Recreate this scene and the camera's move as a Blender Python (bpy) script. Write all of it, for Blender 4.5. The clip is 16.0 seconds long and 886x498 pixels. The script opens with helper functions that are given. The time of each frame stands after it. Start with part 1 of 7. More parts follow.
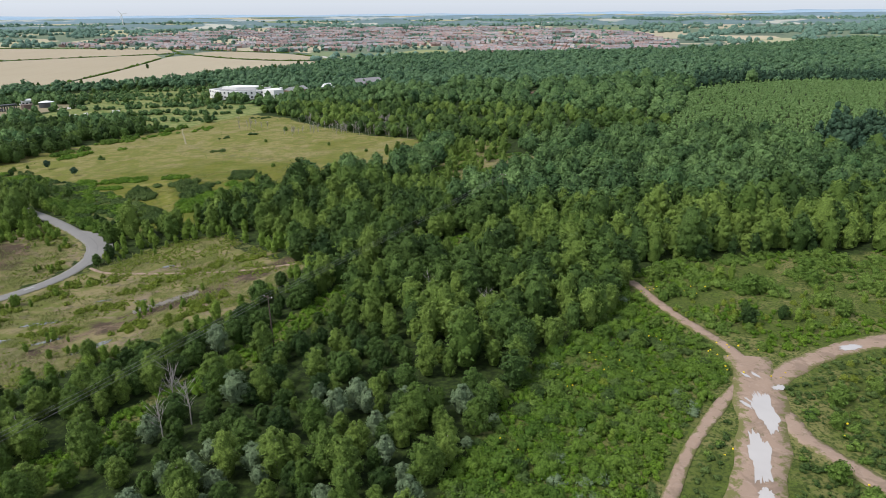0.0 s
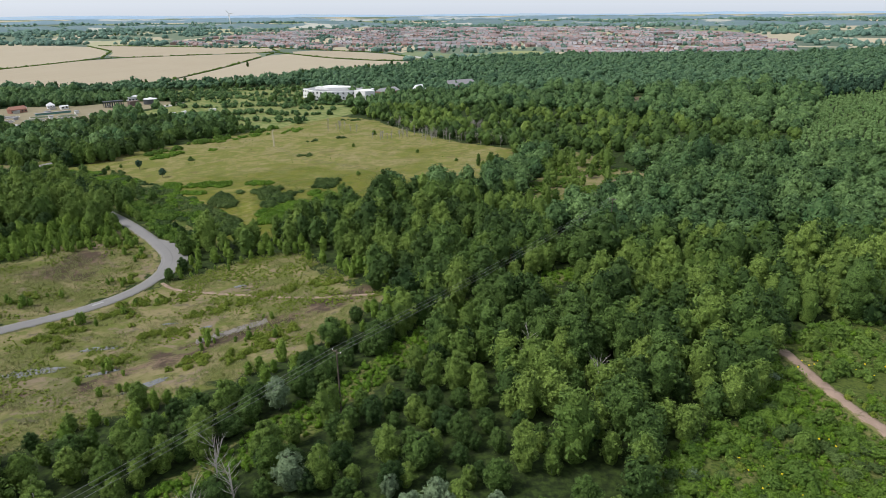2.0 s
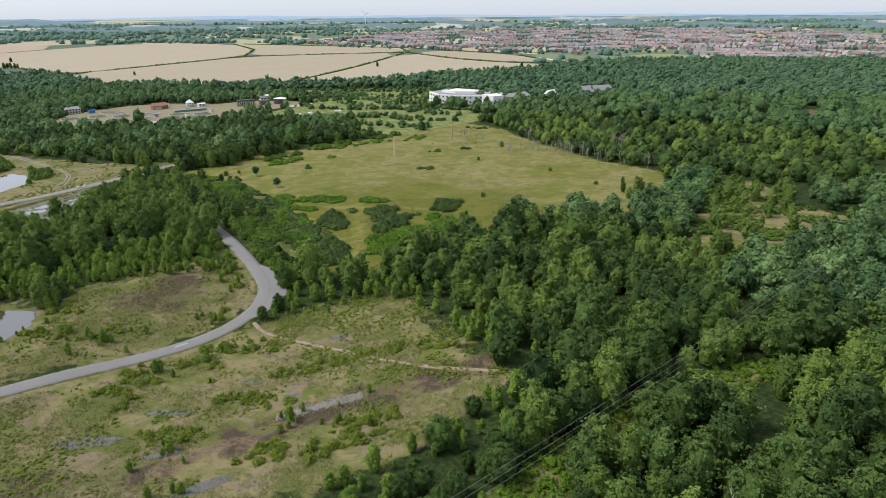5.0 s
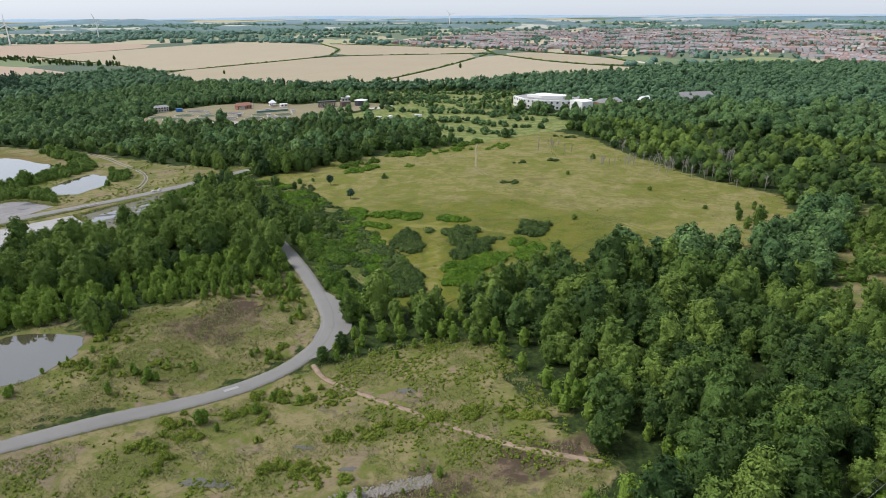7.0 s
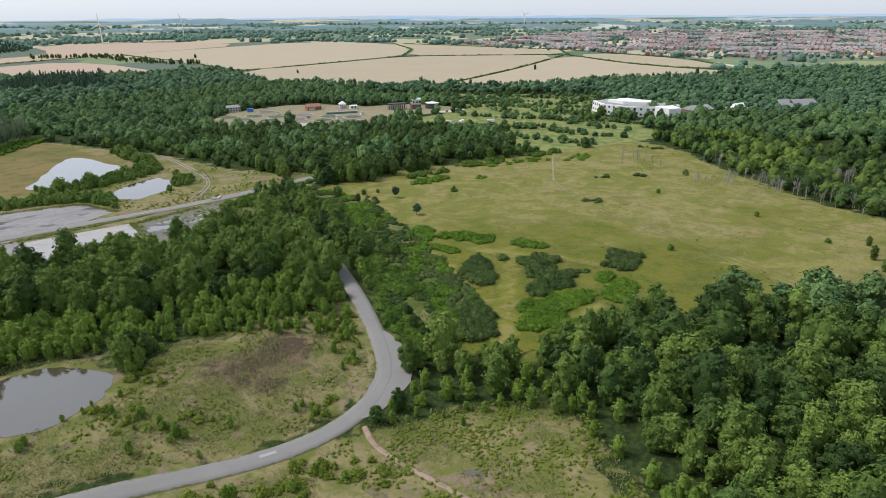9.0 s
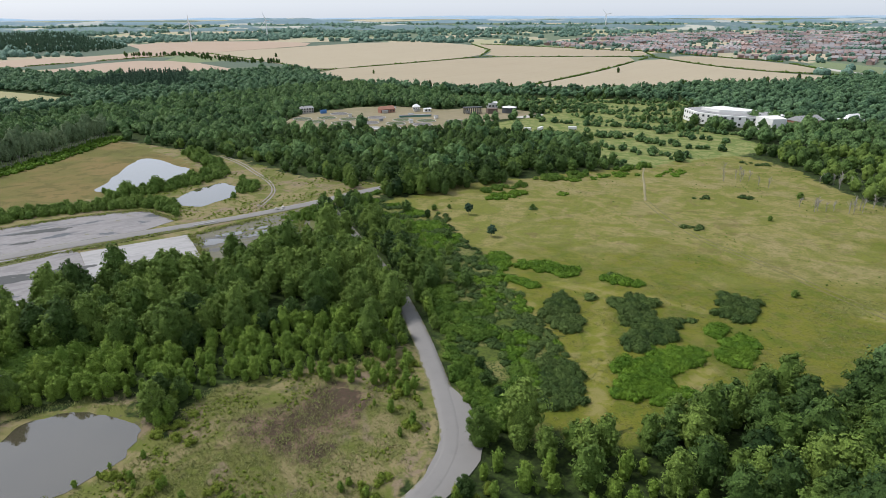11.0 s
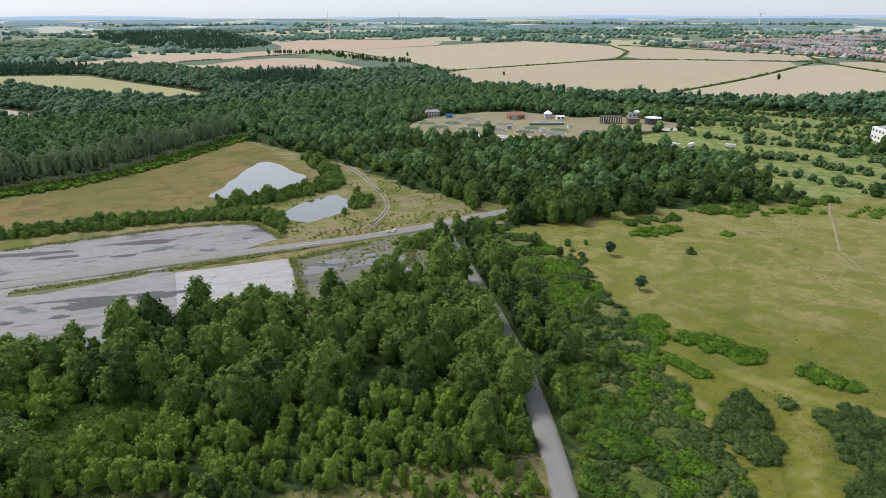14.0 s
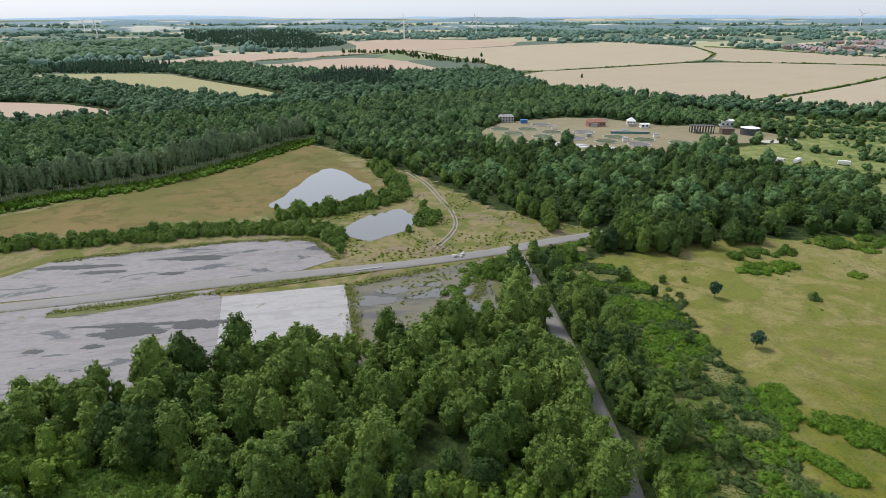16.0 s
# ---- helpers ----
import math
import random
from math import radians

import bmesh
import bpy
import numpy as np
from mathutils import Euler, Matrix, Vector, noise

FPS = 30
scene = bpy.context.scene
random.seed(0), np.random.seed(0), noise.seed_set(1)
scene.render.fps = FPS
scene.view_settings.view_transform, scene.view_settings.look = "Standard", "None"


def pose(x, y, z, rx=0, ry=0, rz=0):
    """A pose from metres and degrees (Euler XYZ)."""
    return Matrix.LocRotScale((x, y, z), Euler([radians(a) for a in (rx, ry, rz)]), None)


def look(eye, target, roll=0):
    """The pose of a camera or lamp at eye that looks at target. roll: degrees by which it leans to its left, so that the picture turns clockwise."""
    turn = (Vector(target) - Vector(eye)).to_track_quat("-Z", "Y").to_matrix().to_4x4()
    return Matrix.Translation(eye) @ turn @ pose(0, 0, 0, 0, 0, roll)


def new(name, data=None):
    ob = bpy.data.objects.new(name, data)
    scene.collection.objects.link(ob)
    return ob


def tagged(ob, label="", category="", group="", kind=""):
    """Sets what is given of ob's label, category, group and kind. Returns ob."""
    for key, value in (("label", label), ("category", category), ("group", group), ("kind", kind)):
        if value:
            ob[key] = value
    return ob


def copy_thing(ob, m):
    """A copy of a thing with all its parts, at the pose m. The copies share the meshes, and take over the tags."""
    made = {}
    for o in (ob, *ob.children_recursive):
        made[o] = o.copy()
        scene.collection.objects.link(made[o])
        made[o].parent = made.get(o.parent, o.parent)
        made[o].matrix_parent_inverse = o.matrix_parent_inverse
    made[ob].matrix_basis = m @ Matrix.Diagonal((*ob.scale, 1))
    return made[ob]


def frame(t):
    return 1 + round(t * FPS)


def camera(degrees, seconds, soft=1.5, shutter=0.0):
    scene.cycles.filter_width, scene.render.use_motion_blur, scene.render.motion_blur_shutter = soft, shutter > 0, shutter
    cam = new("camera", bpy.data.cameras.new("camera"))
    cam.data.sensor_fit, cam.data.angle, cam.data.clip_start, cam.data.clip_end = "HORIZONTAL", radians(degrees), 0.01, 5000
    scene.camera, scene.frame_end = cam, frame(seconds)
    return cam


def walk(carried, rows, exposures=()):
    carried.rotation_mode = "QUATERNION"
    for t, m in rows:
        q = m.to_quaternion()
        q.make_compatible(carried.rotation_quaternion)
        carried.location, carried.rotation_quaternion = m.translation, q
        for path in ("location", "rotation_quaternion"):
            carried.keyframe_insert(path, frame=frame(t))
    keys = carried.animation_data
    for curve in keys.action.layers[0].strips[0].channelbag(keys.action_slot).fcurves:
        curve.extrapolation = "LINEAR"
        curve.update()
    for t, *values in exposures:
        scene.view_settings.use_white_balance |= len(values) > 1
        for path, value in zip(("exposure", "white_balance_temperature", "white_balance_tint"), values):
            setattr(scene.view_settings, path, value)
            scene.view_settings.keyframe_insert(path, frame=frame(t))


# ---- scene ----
cam = camera(71.0, 16.0, soft=0.3)
METRES, EYE, TILT, LEAN, TURN = 196.7, 60.0, -1.2, -1.3, 0.0
ROWS = [
    (0.0, 0.0, 0.0, 0.0, -0.64, -19.64, 1.8),
    (0.5, -0.0036, 0.0311, 0.001, 1.34, -19.59, 1.74),
    (1.0, -0.0083, 0.0623, 0.0018, 3.46, -19.52, 1.68),
    (1.5, -0.014, 0.0931, 0.0028, 5.54, -19.46, 1.63),
    (2.0, -0.0207, 0.1237, 0.0036, 7.48, -19.41, 1.57),
    (2.5, -0.0284, 0.1541, 0.0044, 9.32, -19.36, 1.53),
    (3.0, -0.0369, 0.1843, 0.0054, 11.19, -19.32, 1.5),
    (3.5, -0.0465, 0.2142, 0.0063, 13.07, -19.27, 1.44),
    (4.0, -0.0571, 0.2435, 0.0075, 14.93, -19.22, 1.38),
    (4.5, -0.0683, 0.2729, 0.0083, 16.79, -19.17, 1.33),
    (5.0, -0.0807, 0.3016, 0.0092, 18.71, -19.12, 1.27),
    (7.5, -0.1552, 0.4391, 0.0145, 27.66, -18.92, 0.97),
    (8.0, -0.1723, 0.4652, 0.0154, 29.29, -18.9, 0.92),
    (8.5, -0.1901, 0.4909, 0.0165, 30.83, -18.9, 0.85),
    (9.0, -0.2081, 0.5163, 0.0176, 32.32, -18.87, 0.8),
    (11.5, -0.3084, 0.6347, 0.0233, 40.88, -18.79, 0.4),
    (12.0, -0.3306, 0.6567, 0.0244, 42.78, -18.78, 0.31),
    (12.5, -0.3534, 0.678, 0.0254, 44.74, -18.77, 0.23),
    (13.0, -0.3767, 0.6985, 0.0266, 46.63, -18.78, 0.15),
    (13.5, -0.4008, 0.7182, 0.0274, 48.51, -18.79, 0.1),
    (14.0, -0.4255, 0.7371, 0.0286, 50.49, -18.8, 0.02),
    (14.5, -0.4509, 0.7554, 0.0297, 52.33, -18.81, -0.03),
    (15.0, -0.4767, 0.773, 0.0307, 53.83, -18.81, -0.07),
    (15.5, -0.5031, 0.7904, 0.0312, 55.39, -18.81, -0.08),
    (16.0, -0.5297, 0.8059, 0.0327, 56.95, -18.83, -0.19),
]
walk(cam, [(t, pose(0, 0, EYE, TILT, LEAN, TURN) @ pose(METRES * x, METRES * y, METRES * z, 90 + pitch, roll, yaw)) for t, x, y, z, yaw, pitch, roll in ROWS])

# ---- light and exposure ----
SUN_EL, SUN_AZ = 52.0, 250.0            # height and compass bearing (from +y, clockwise) of the veiled sun
world = bpy.data.worlds.new("world")
scene.world = world
world.use_nodes = True
wn = world.node_tree.nodes
sky = wn.new("ShaderNodeTexSky")
sky.sky_type, sky.sun_disc = "NISHITA", False
sky.sun_elevation, sky.sun_rotation = radians(SUN_EL), radians(SUN_AZ)
sky.air_density, sky.dust_density, sky.ozone_density = 1.0, 1.2, 1.0
soft_sky = wn.new("ShaderNodeHueSaturation")
soft_sky.inputs["Saturation"].default_value = 0.45
world.node_tree.links.new(sky.outputs[0], soft_sky.inputs["Color"])
cloud = wn.new("ShaderNodeMix")
cloud.data_type = "RGBA"
cloud.inputs[0].default_value = 0.65
cloud.inputs[7].default_value = (5.0, 5.55, 6.5, 1.0)       # an even veil of high cloud
world.node_tree.links.new(soft_sky.outputs[0], cloud.inputs[6])
world.node_tree.links.new(cloud.outputs[2], wn["Background"].inputs[0])
wn["Background"].inputs[1].default_value = 0.135
lamp = bpy.data.lights.new("sun", "SUN")
lamp.energy, lamp.angle, lamp.color = 2.9, radians(16), (1.0, 0.97, 0.94)
sun = new("sun", lamp)
sa, se = radians(SUN_AZ), radians(SUN_EL)
sun.matrix_world = look((math.sin(sa) * math.cos(se) * 900, math.cos(sa) * math.cos(se) * 900, math.sin(se) * 900), (0, 0, 0))
scene.view_settings.exposure = 0.24

# ---- materials ----


class Nodes:
    """A material's node tree, with short ways to add to it."""

    def __init__(self, name, rough=0.8, spec=0.3, metal=0.0):
        self.mat = bpy.data.materials.new(name)
        self.mat.use_nodes = True
        self.t = self.mat.node_tree
        self.b = self.t.nodes["Principled BSDF"]
        self.b.inputs["Roughness"].default_value = rough
        self.b.inputs["Specular IOR Level"].default_value = spec
        self.b.inputs["Metallic"].default_value = metal
        self.pos = self.t.nodes.new("ShaderNodeNewGeometry").outputs["Position"]

    def put(self, socket, v):
        if isinstance(v, bpy.types.NodeSocket):
            self.t.links.new(v, socket)
        elif isinstance(v, tuple) and len(v) == 3:
            socket.default_value = (*v, 1.0)
        else:
            socket.default_value = v

    def noise(self, metres, detail=4.0, rough=0.55, co=None, distort=0.0):
        n = self.t.nodes.new("ShaderNodeTexNoise")
        n.inputs["Scale"].default_value = 1.0 / metres
        n.inputs["Detail"].default_value = detail
        n.inputs["Roughness"].default_value = rough
        n.inputs["Distortion"].default_value = distort
        self.t.links.new(co or self.pos, n.inputs["Vector"])
        return n.outputs["Fac"]

    def math(self, op, a, b=0.0):
        n = self.t.nodes.new("ShaderNodeMath")
        n.operation = op
        self.put(n.inputs[0], a)
        self.put(n.inputs[1], b)
        return n.outputs[0]

    def step(self, v, lo, hi):
        n = self.t.nodes.new("ShaderNodeMapRange")
        n.interpolation_type = "SMOOTHSTEP"
        self.put(n.inputs["Value"], v)
        n.inputs["From Min"].default_value, n.inputs["From Max"].default_value = lo, hi
        return n.outputs["Result"]

    def mix(self, f, a, b):
        n = self.t.nodes.new("ShaderNodeMix")
        n.data_type = "RGBA"
        self.put(n.inputs[0], f)
        self.put(n.inputs[6], a)
        self.put(n.inputs[7], b)
        return n.outputs[2]

    def attr(self, name):
        n = self.t.nodes.new("ShaderNodeAttribute")
        n.attribute_name = name
        return n.outputs["Fac"]

    def island(self):
        return self.t.nodes.new("ShaderNodeNewGeometry").outputs["Random Per Island"]

    def object_random(self):
        return self.t.nodes.new("ShaderNodeObjectInfo").outputs["Random"]

    def done(self, colour, bump=None, depth=0.05):
        self.put(self.b.inputs["Base Color"], colour)
        if bump is not None:
            n = self.t.nodes.new("ShaderNodeBump")
            n.inputs["Distance"].default_value = depth
            n.inputs["Strength"].default_value = 0.8
            self.put(n.inputs["Height"], bump)
            self.t.links.new(n.outputs[0], self.b.inputs["Normal"])
        return self.mat


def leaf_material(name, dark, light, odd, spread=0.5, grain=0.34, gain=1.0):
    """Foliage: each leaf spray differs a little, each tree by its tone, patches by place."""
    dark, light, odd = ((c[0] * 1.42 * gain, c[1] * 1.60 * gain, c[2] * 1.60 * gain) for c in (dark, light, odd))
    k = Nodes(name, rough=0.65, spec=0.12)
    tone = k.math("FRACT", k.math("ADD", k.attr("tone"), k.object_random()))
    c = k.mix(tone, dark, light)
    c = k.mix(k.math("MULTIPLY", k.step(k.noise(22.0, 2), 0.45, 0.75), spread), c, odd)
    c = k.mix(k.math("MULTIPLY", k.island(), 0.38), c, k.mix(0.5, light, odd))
    # dark flecks: leaf grain, strengthened to paint shade between the sprays
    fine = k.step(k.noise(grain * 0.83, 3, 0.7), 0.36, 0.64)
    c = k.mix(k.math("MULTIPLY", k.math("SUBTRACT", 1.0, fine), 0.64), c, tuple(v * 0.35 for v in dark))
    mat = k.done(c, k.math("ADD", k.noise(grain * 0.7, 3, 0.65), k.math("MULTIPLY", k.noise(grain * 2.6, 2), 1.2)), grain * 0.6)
    glow = k.t.nodes.new("ShaderNodeBsdfTranslucent")         # light that comes through the leaves
    k.put(glow.inputs["Color"], k.mix(0.35, c, light))
    blend = k.t.nodes.new("ShaderNodeMixShader")
    blend.inputs[0].default_value = 0.13
    k.t.links.new(k.b.outputs[0], blend.inputs[1])
    k.t.links.new(glow.outputs[0], blend.inputs[2])
    gap = k.t.nodes.new("ShaderNodeBsdfTransparent")          # the small gaps between leaf sprays
    leafy = k.t.nodes.new("ShaderNodeMixShader")
    k.put(leafy.inputs[0], k.step(k.noise(grain, 2, 0.6), 0.36, 0.40))
    k.t.links.new(gap.outputs[0], leafy.inputs[1])
    k.t.links.new(blend.outputs[0], leafy.inputs[2])
    k.t.links.new(leafy.outputs[0], k.t.nodes["Material Output"].inputs["Surface"])
    return mat


def plain_material(name, a, b, metres=0.6, rough=0.8, spec=0.3, metal=0.0, bump=0.01):
    k = Nodes(name, rough, spec, metal)
    f = k.noise(metres, 5)
    g2 = k.noise(metres * 9, 3)
    c = k.mix(k.math("MULTIPLY", k.math("ADD", f, g2), 0.5), a, b)
    return k.done(c, f, bump)


M_BIRCH = leaf_material("birch leaves", (0.048, 0.082, 0.016), (0.152, 0.194, 0.040), (0.13, 0.158, 0.034))
M_OAK = leaf_material("broad dark leaves", (0.012, 0.028, 0.009), (0.078, 0.118, 0.027), (0.095, 0.130, 0.028))
M_SAPLING = leaf_material("young birch leaves", (0.078, 0.124, 0.018), (0.158, 0.206, 0.034), (0.165, 0.20, 0.036), grain=0.28)
M_WILLOW = leaf_material("grey willow leaves", (0.10, 0.13, 0.068), (0.155, 0.185, 0.105), (0.14, 0.165, 0.08))
M_CONIFER = leaf_material("conifer needles", (0.028, 0.056, 0.034), (0.056, 0.092, 0.052), (0.06, 0.095, 0.05), grain=0.9)
M_LARCH = leaf_material("young larch needles", (0.092, 0.142, 0.048), (0.125, 0.172, 0.060), (0.13, 0.168, 0.058), grain=0.6, gain=1.22)
M_POPLAR = leaf_material("poplar leaves", (0.105, 0.140, 0.070), (0.185, 0.215, 0.115), (0.18, 0.205, 0.10))
M_BRACKEN = leaf_material("bracken fronds", (0.044, 0.090, 0.008), (0.112, 0.174, 0.016), (0.125, 0.17, 0.02), grain=0.24)
M_BRAMBLE = leaf_material("bramble leaves", (0.040, 0.076, 0.011), (0.104, 0.152, 0.022), (0.115, 0.152, 0.024), grain=0.24)
M_HAWTHORN = leaf_material("hawthorn leaves", (0.056, 0.096, 0.016), (0.128, 0.174, 0.034), (0.135, 0.165, 0.036), grain=0.28)
M_GORSE = leaf_material("gorse and heather", (0.024, 0.046, 0.012), (0.088, 0.120, 0.032), (0.10, 0.118, 0.034), grain=0.24)
# haze is put into these leaf colours: bluer and paler for further woods
M_FARTREE = leaf_material("far crowns with haze tint", (0.028, 0.056, 0.030), (0.082, 0.126, 0.060), (0.09, 0.13, 0.058), grain=1.9, gain=1.22)
M_HAZEDARK = leaf_material("dark leaves with haze tint", (0.018, 0.040, 0.016), (0.086, 0.128, 0.043), (0.094, 0.130, 0.041), grain=1.1, gain=1.22)
M_HAZELIGHT = leaf_material("light leaves with haze tint", (0.032, 0.066, 0.024), (0.106, 0.152, 0.052), (0.115, 0.152, 0.048), grain=1.1, gain=1.22)
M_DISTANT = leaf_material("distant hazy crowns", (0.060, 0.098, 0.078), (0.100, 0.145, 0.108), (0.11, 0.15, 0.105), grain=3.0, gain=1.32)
M_TUFT = leaf_material("low heath plants", (0.105, 0.134, 0.018), (0.165, 0.182, 0.026), (0.165, 0.17, 0.032), grain=0.2)
M_GRASS = leaf_material("rough heath grass", (0.125, 0.128, 0.036), (0.205, 0.182, 0.078), (0.15, 0.155, 0.036), grain=0.3)
M_FLOWER = plain_material("ragwort flowers", (0.65, 0.5, 0.02), (0.8, 0.6, 0.03), 0.1)
M_BARK = plain_material("grey bark", (0.10, 0.085, 0.07), (0.20, 0.18, 0.15), 0.3)
M_BIRCHBARK = plain_material("white birch bark", (0.16, 0.15, 0.13), (0.45, 0.43, 0.40), 0.25)
M_DEADWOOD = plain_material("bleached dead wood", (0.22, 0.20, 0.18), (0.36, 0.33, 0.30), 0.3)
M_POLE = plain_material("creosoted pole", (0.07, 0.055, 0.04), (0.13, 0.10, 0.08), 0.3)
M_WIRE = plain_material("aluminium cable", (0.16, 0.16, 0.16), (0.2, 0.2, 0.2), 0.5)


def ground_material():
    k = Nodes("open ground", rough=0.95, spec=0.1)
    big, mid, fine = k.noise(38.0, 4), k.noise(7.0, 5, 0.6, distort=0.6), k.noise(1.1, 5, 0.65)
    edge = k.math("MULTIPLY", k.math("SUBTRACT", mid, 0.5), 1.7)

    def zone(name, lo=-0.08, hi=0.12):
        return k.step(k.math("ADD", k.attr(name), edge), lo, hi)

    # woodland floor, its colour darkened to carry the shade in gaps between trees
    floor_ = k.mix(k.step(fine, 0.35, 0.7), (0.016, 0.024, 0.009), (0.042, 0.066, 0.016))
    # distant farmland, a patchwork of stubble, pasture and copse, greens blued to paint haze
    v = k.t.nodes.new("ShaderNodeTexVoronoi")
    v.distance = "CHEBYCHEV"
    v.inputs["Scale"].default_value = 1 / 150.0
    v.inputs["Randomness"].default_value = 0.8
    warp = k.t.nodes.new("ShaderNodeMapping")
    warp.inputs["Rotation"].default_value = (0, 0, 0.5)
    warp.inputs["Scale"].default_value = (1.0, 0.6, 0.0)
    k.t.links.new(k.pos, warp.inputs["Vector"])
    k.t.links.new(warp.outputs[0], v.inputs["Vector"])
    sep = k.t.nodes.new("ShaderNodeSeparateColor")
    k.t.links.new(v.outputs["Color"], sep.inputs[0])
    ramp = k.t.nodes.new("ShaderNodeValToRGB")
    k.t.links.new(sep.outputs[0], ramp.inputs[0])
    el = ramp.color_ramp.elements
    ramp.color_ramp.interpolation = "CONSTANT"
    el[0].position, el[0].color = 0.0, (0.36, 0.32, 0.23, 1)
    el[1].position, el[1].color = 0.17, (0.10, 0.145, 0.10, 1)
    for p, c in ((0.44, (0.42, 0.36, 0.26, 1)), (0.54, (0.14, 0.19, 0.10, 1)), (0.66, (0.065, 0.105, 0.085, 1)), (0.90, (0.33, 0.32, 0.2, 1))):
        e = el.new(p)
        e.color = c
    farm = k.mix(k.math("MULTIPLY", mid, 0.3), ramp.outputs[0], (0.3, 0.28, 0.16))
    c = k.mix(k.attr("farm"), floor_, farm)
    patch, speck = k.noise(11.0, 5, 0.62, distort=0.8), k.noise(0.55, 4, 0.6)
    tuft, swirl = k.noise(2.6, 5, 0.65, distort=0.5), k.noise(16.0, 6, 0.62, distort=1.6)
    heath = k.mix(k.step(swirl, 0.42, 0.58), (0.205, 0.172, 0.086), (0.118, 0.126, 0.036))
    heath = k.mix(k.math("MULTIPLY", k.step(patch, 0.54, 0.62), 0.8), heath, (0.200, 0.150, 0.108))
    heath = k.mix(k.math("MULTIPLY", k.step(k.noise(5.0, 5, 0.65), 0.58, 0.68), 0.7), heath, (0.075, 0.066, 0.050))
    heath = k.mix(k.math("MULTIPLY", k.step(tuft, 0.50, 0.62), 0.6), heath, (0.092, 0.118, 0.022))
    heath = k.mix(k.math("MULTIPLY", k.step(speck, 0.52, 0.66), 0.3), heath, (0.075, 0.082, 0.026))
    c = k.mix(zone("heath"), c, heath)
    brack = k.mix(k.step(swirl, 0.44, 0.58), (0.075, 0.098, 0.022), (0.165, 0.155, 0.060))
    brack = k.mix(k.math("MULTIPLY", k.step(tuft, 0.46, 0.62), 0.7), brack, (0.085, 0.120, 0.022))
    brack = k.mix(k.step(speck, 0.46, 0.60), brack, (0.045, 0.064, 0.016))
    c = k.mix(zone("bracken"), c, brack)
    mead = k.mix(k.step(swirl, 0.42, 0.56), (0.212, 0.186, 0.070), (0.138, 0.146, 0.031))
    mead = k.mix(k.math("MULTIPLY", k.step(k.noise(23.0, 6, 0.6, distort=0.9), 0.50, 0.58), 0.75), mead, (0.230, 0.194, 0.090))
    mead = k.mix(k.math("MULTIPLY", k.step(k.noise(9.0, 5, 0.65, distort=1.2), 0.55, 0.66), 0.6), mead, (0.128, 0.100, 0.046))
    mead = k.mix(k.math("MULTIPLY", k.step(mid, 0.46, 0.62), 0.55), mead, (0.130, 0.136, 0.030))
    mead = k.mix(k.math("MULTIPLY", k.step(tuft, 0.50, 0.64), 0.5), mead, (0.105, 0.116, 0.029))
    mead = k.mix(k.math("MULTIPLY", k.step(speck, 0.50, 0.64), 0.5), mead, (0.082, 0.086, 0.028))
    lush = k.mix(k.step(mid, 0.4, 0.62), (0.128, 0.130, 0.020), (0.088, 0.110, 0.015))
    lush = k.mix(k.math("MULTIPLY", k.step(tuft, 0.48, 0.6), 0.5), lush, (0.140, 0.122, 0.042))
    lush = k.mix(k.math("MULTIPLY", k.step(speck, 0.5, 0.64), 0.5), lush, (0.048, 0.060, 0.014))
    mead = k.mix(k.step(k.math("ADD", k.attr("lush"), k.math("MULTIPLY", k.math("SUBTRACT", k.noise(20.0, 4), 0.5), 2.2)), 0.15, 0.85), mead, lush)
    mead = k.mix(k.math("MULTIPLY", k.step(k.math("ADD", k.attr("trod"), k.math("MULTIPLY", edge, 0.5)), 0.25, 0.8), 0.75), mead, k.mix(k.step(tuft, 0.4, 0.6), (0.150, 0.152, 0.026), (0.215, 0.190, 0.070)))
    c = k.mix(zone("meadow"), c, mead)
    past = k.mix(k.step(mid, 0.42, 0.58), (0.205, 0.215, 0.082), (0.120, 0.158, 0.046))
    past = k.mix(k.math("MULTIPLY", k.step(tuft, 0.5, 0.62), 0.5), past, (0.085, 0.115, 0.030))
    c = k.mix(zone("pasture"), c, past)
    bare = k.mix(k.step(mid, 0.44, 0.56), (0.160, 0.112, 0.078), (0.072, 0.050, 0.036))
    bare = k.mix(k.math("MULTIPLY", k.step(speck, 0.5, 0.62), 0.7), bare, (0.050, 0.052, 0.024))
    bare = k.mix(k.step(patch, 0.53, 0.60), bare, (0.115, 0.115, 0.045))
    c = k.mix(zone("bare", -0.1, 0.3), c, bare)
    sand = k.mix(k.step(big, 0.4, 0.6), (0.172, 0.130, 0.054), (0.118, 0.114, 0.036))
    sand = k.mix(k.math("MULTIPLY", k.step(patch, 0.5, 0.62), 0.7), sand, (0.088, 0.086, 0.028))
    sand = k.mix(k.math("MULTIPLY", k.step(speck, 0.5, 0.7), 0.3), sand, (0.17, 0.135, 0.07))
    c = k.mix(zone("sand"), c, sand)
    return k.done(c, k.math("ADD", fine, mid), 0.35)


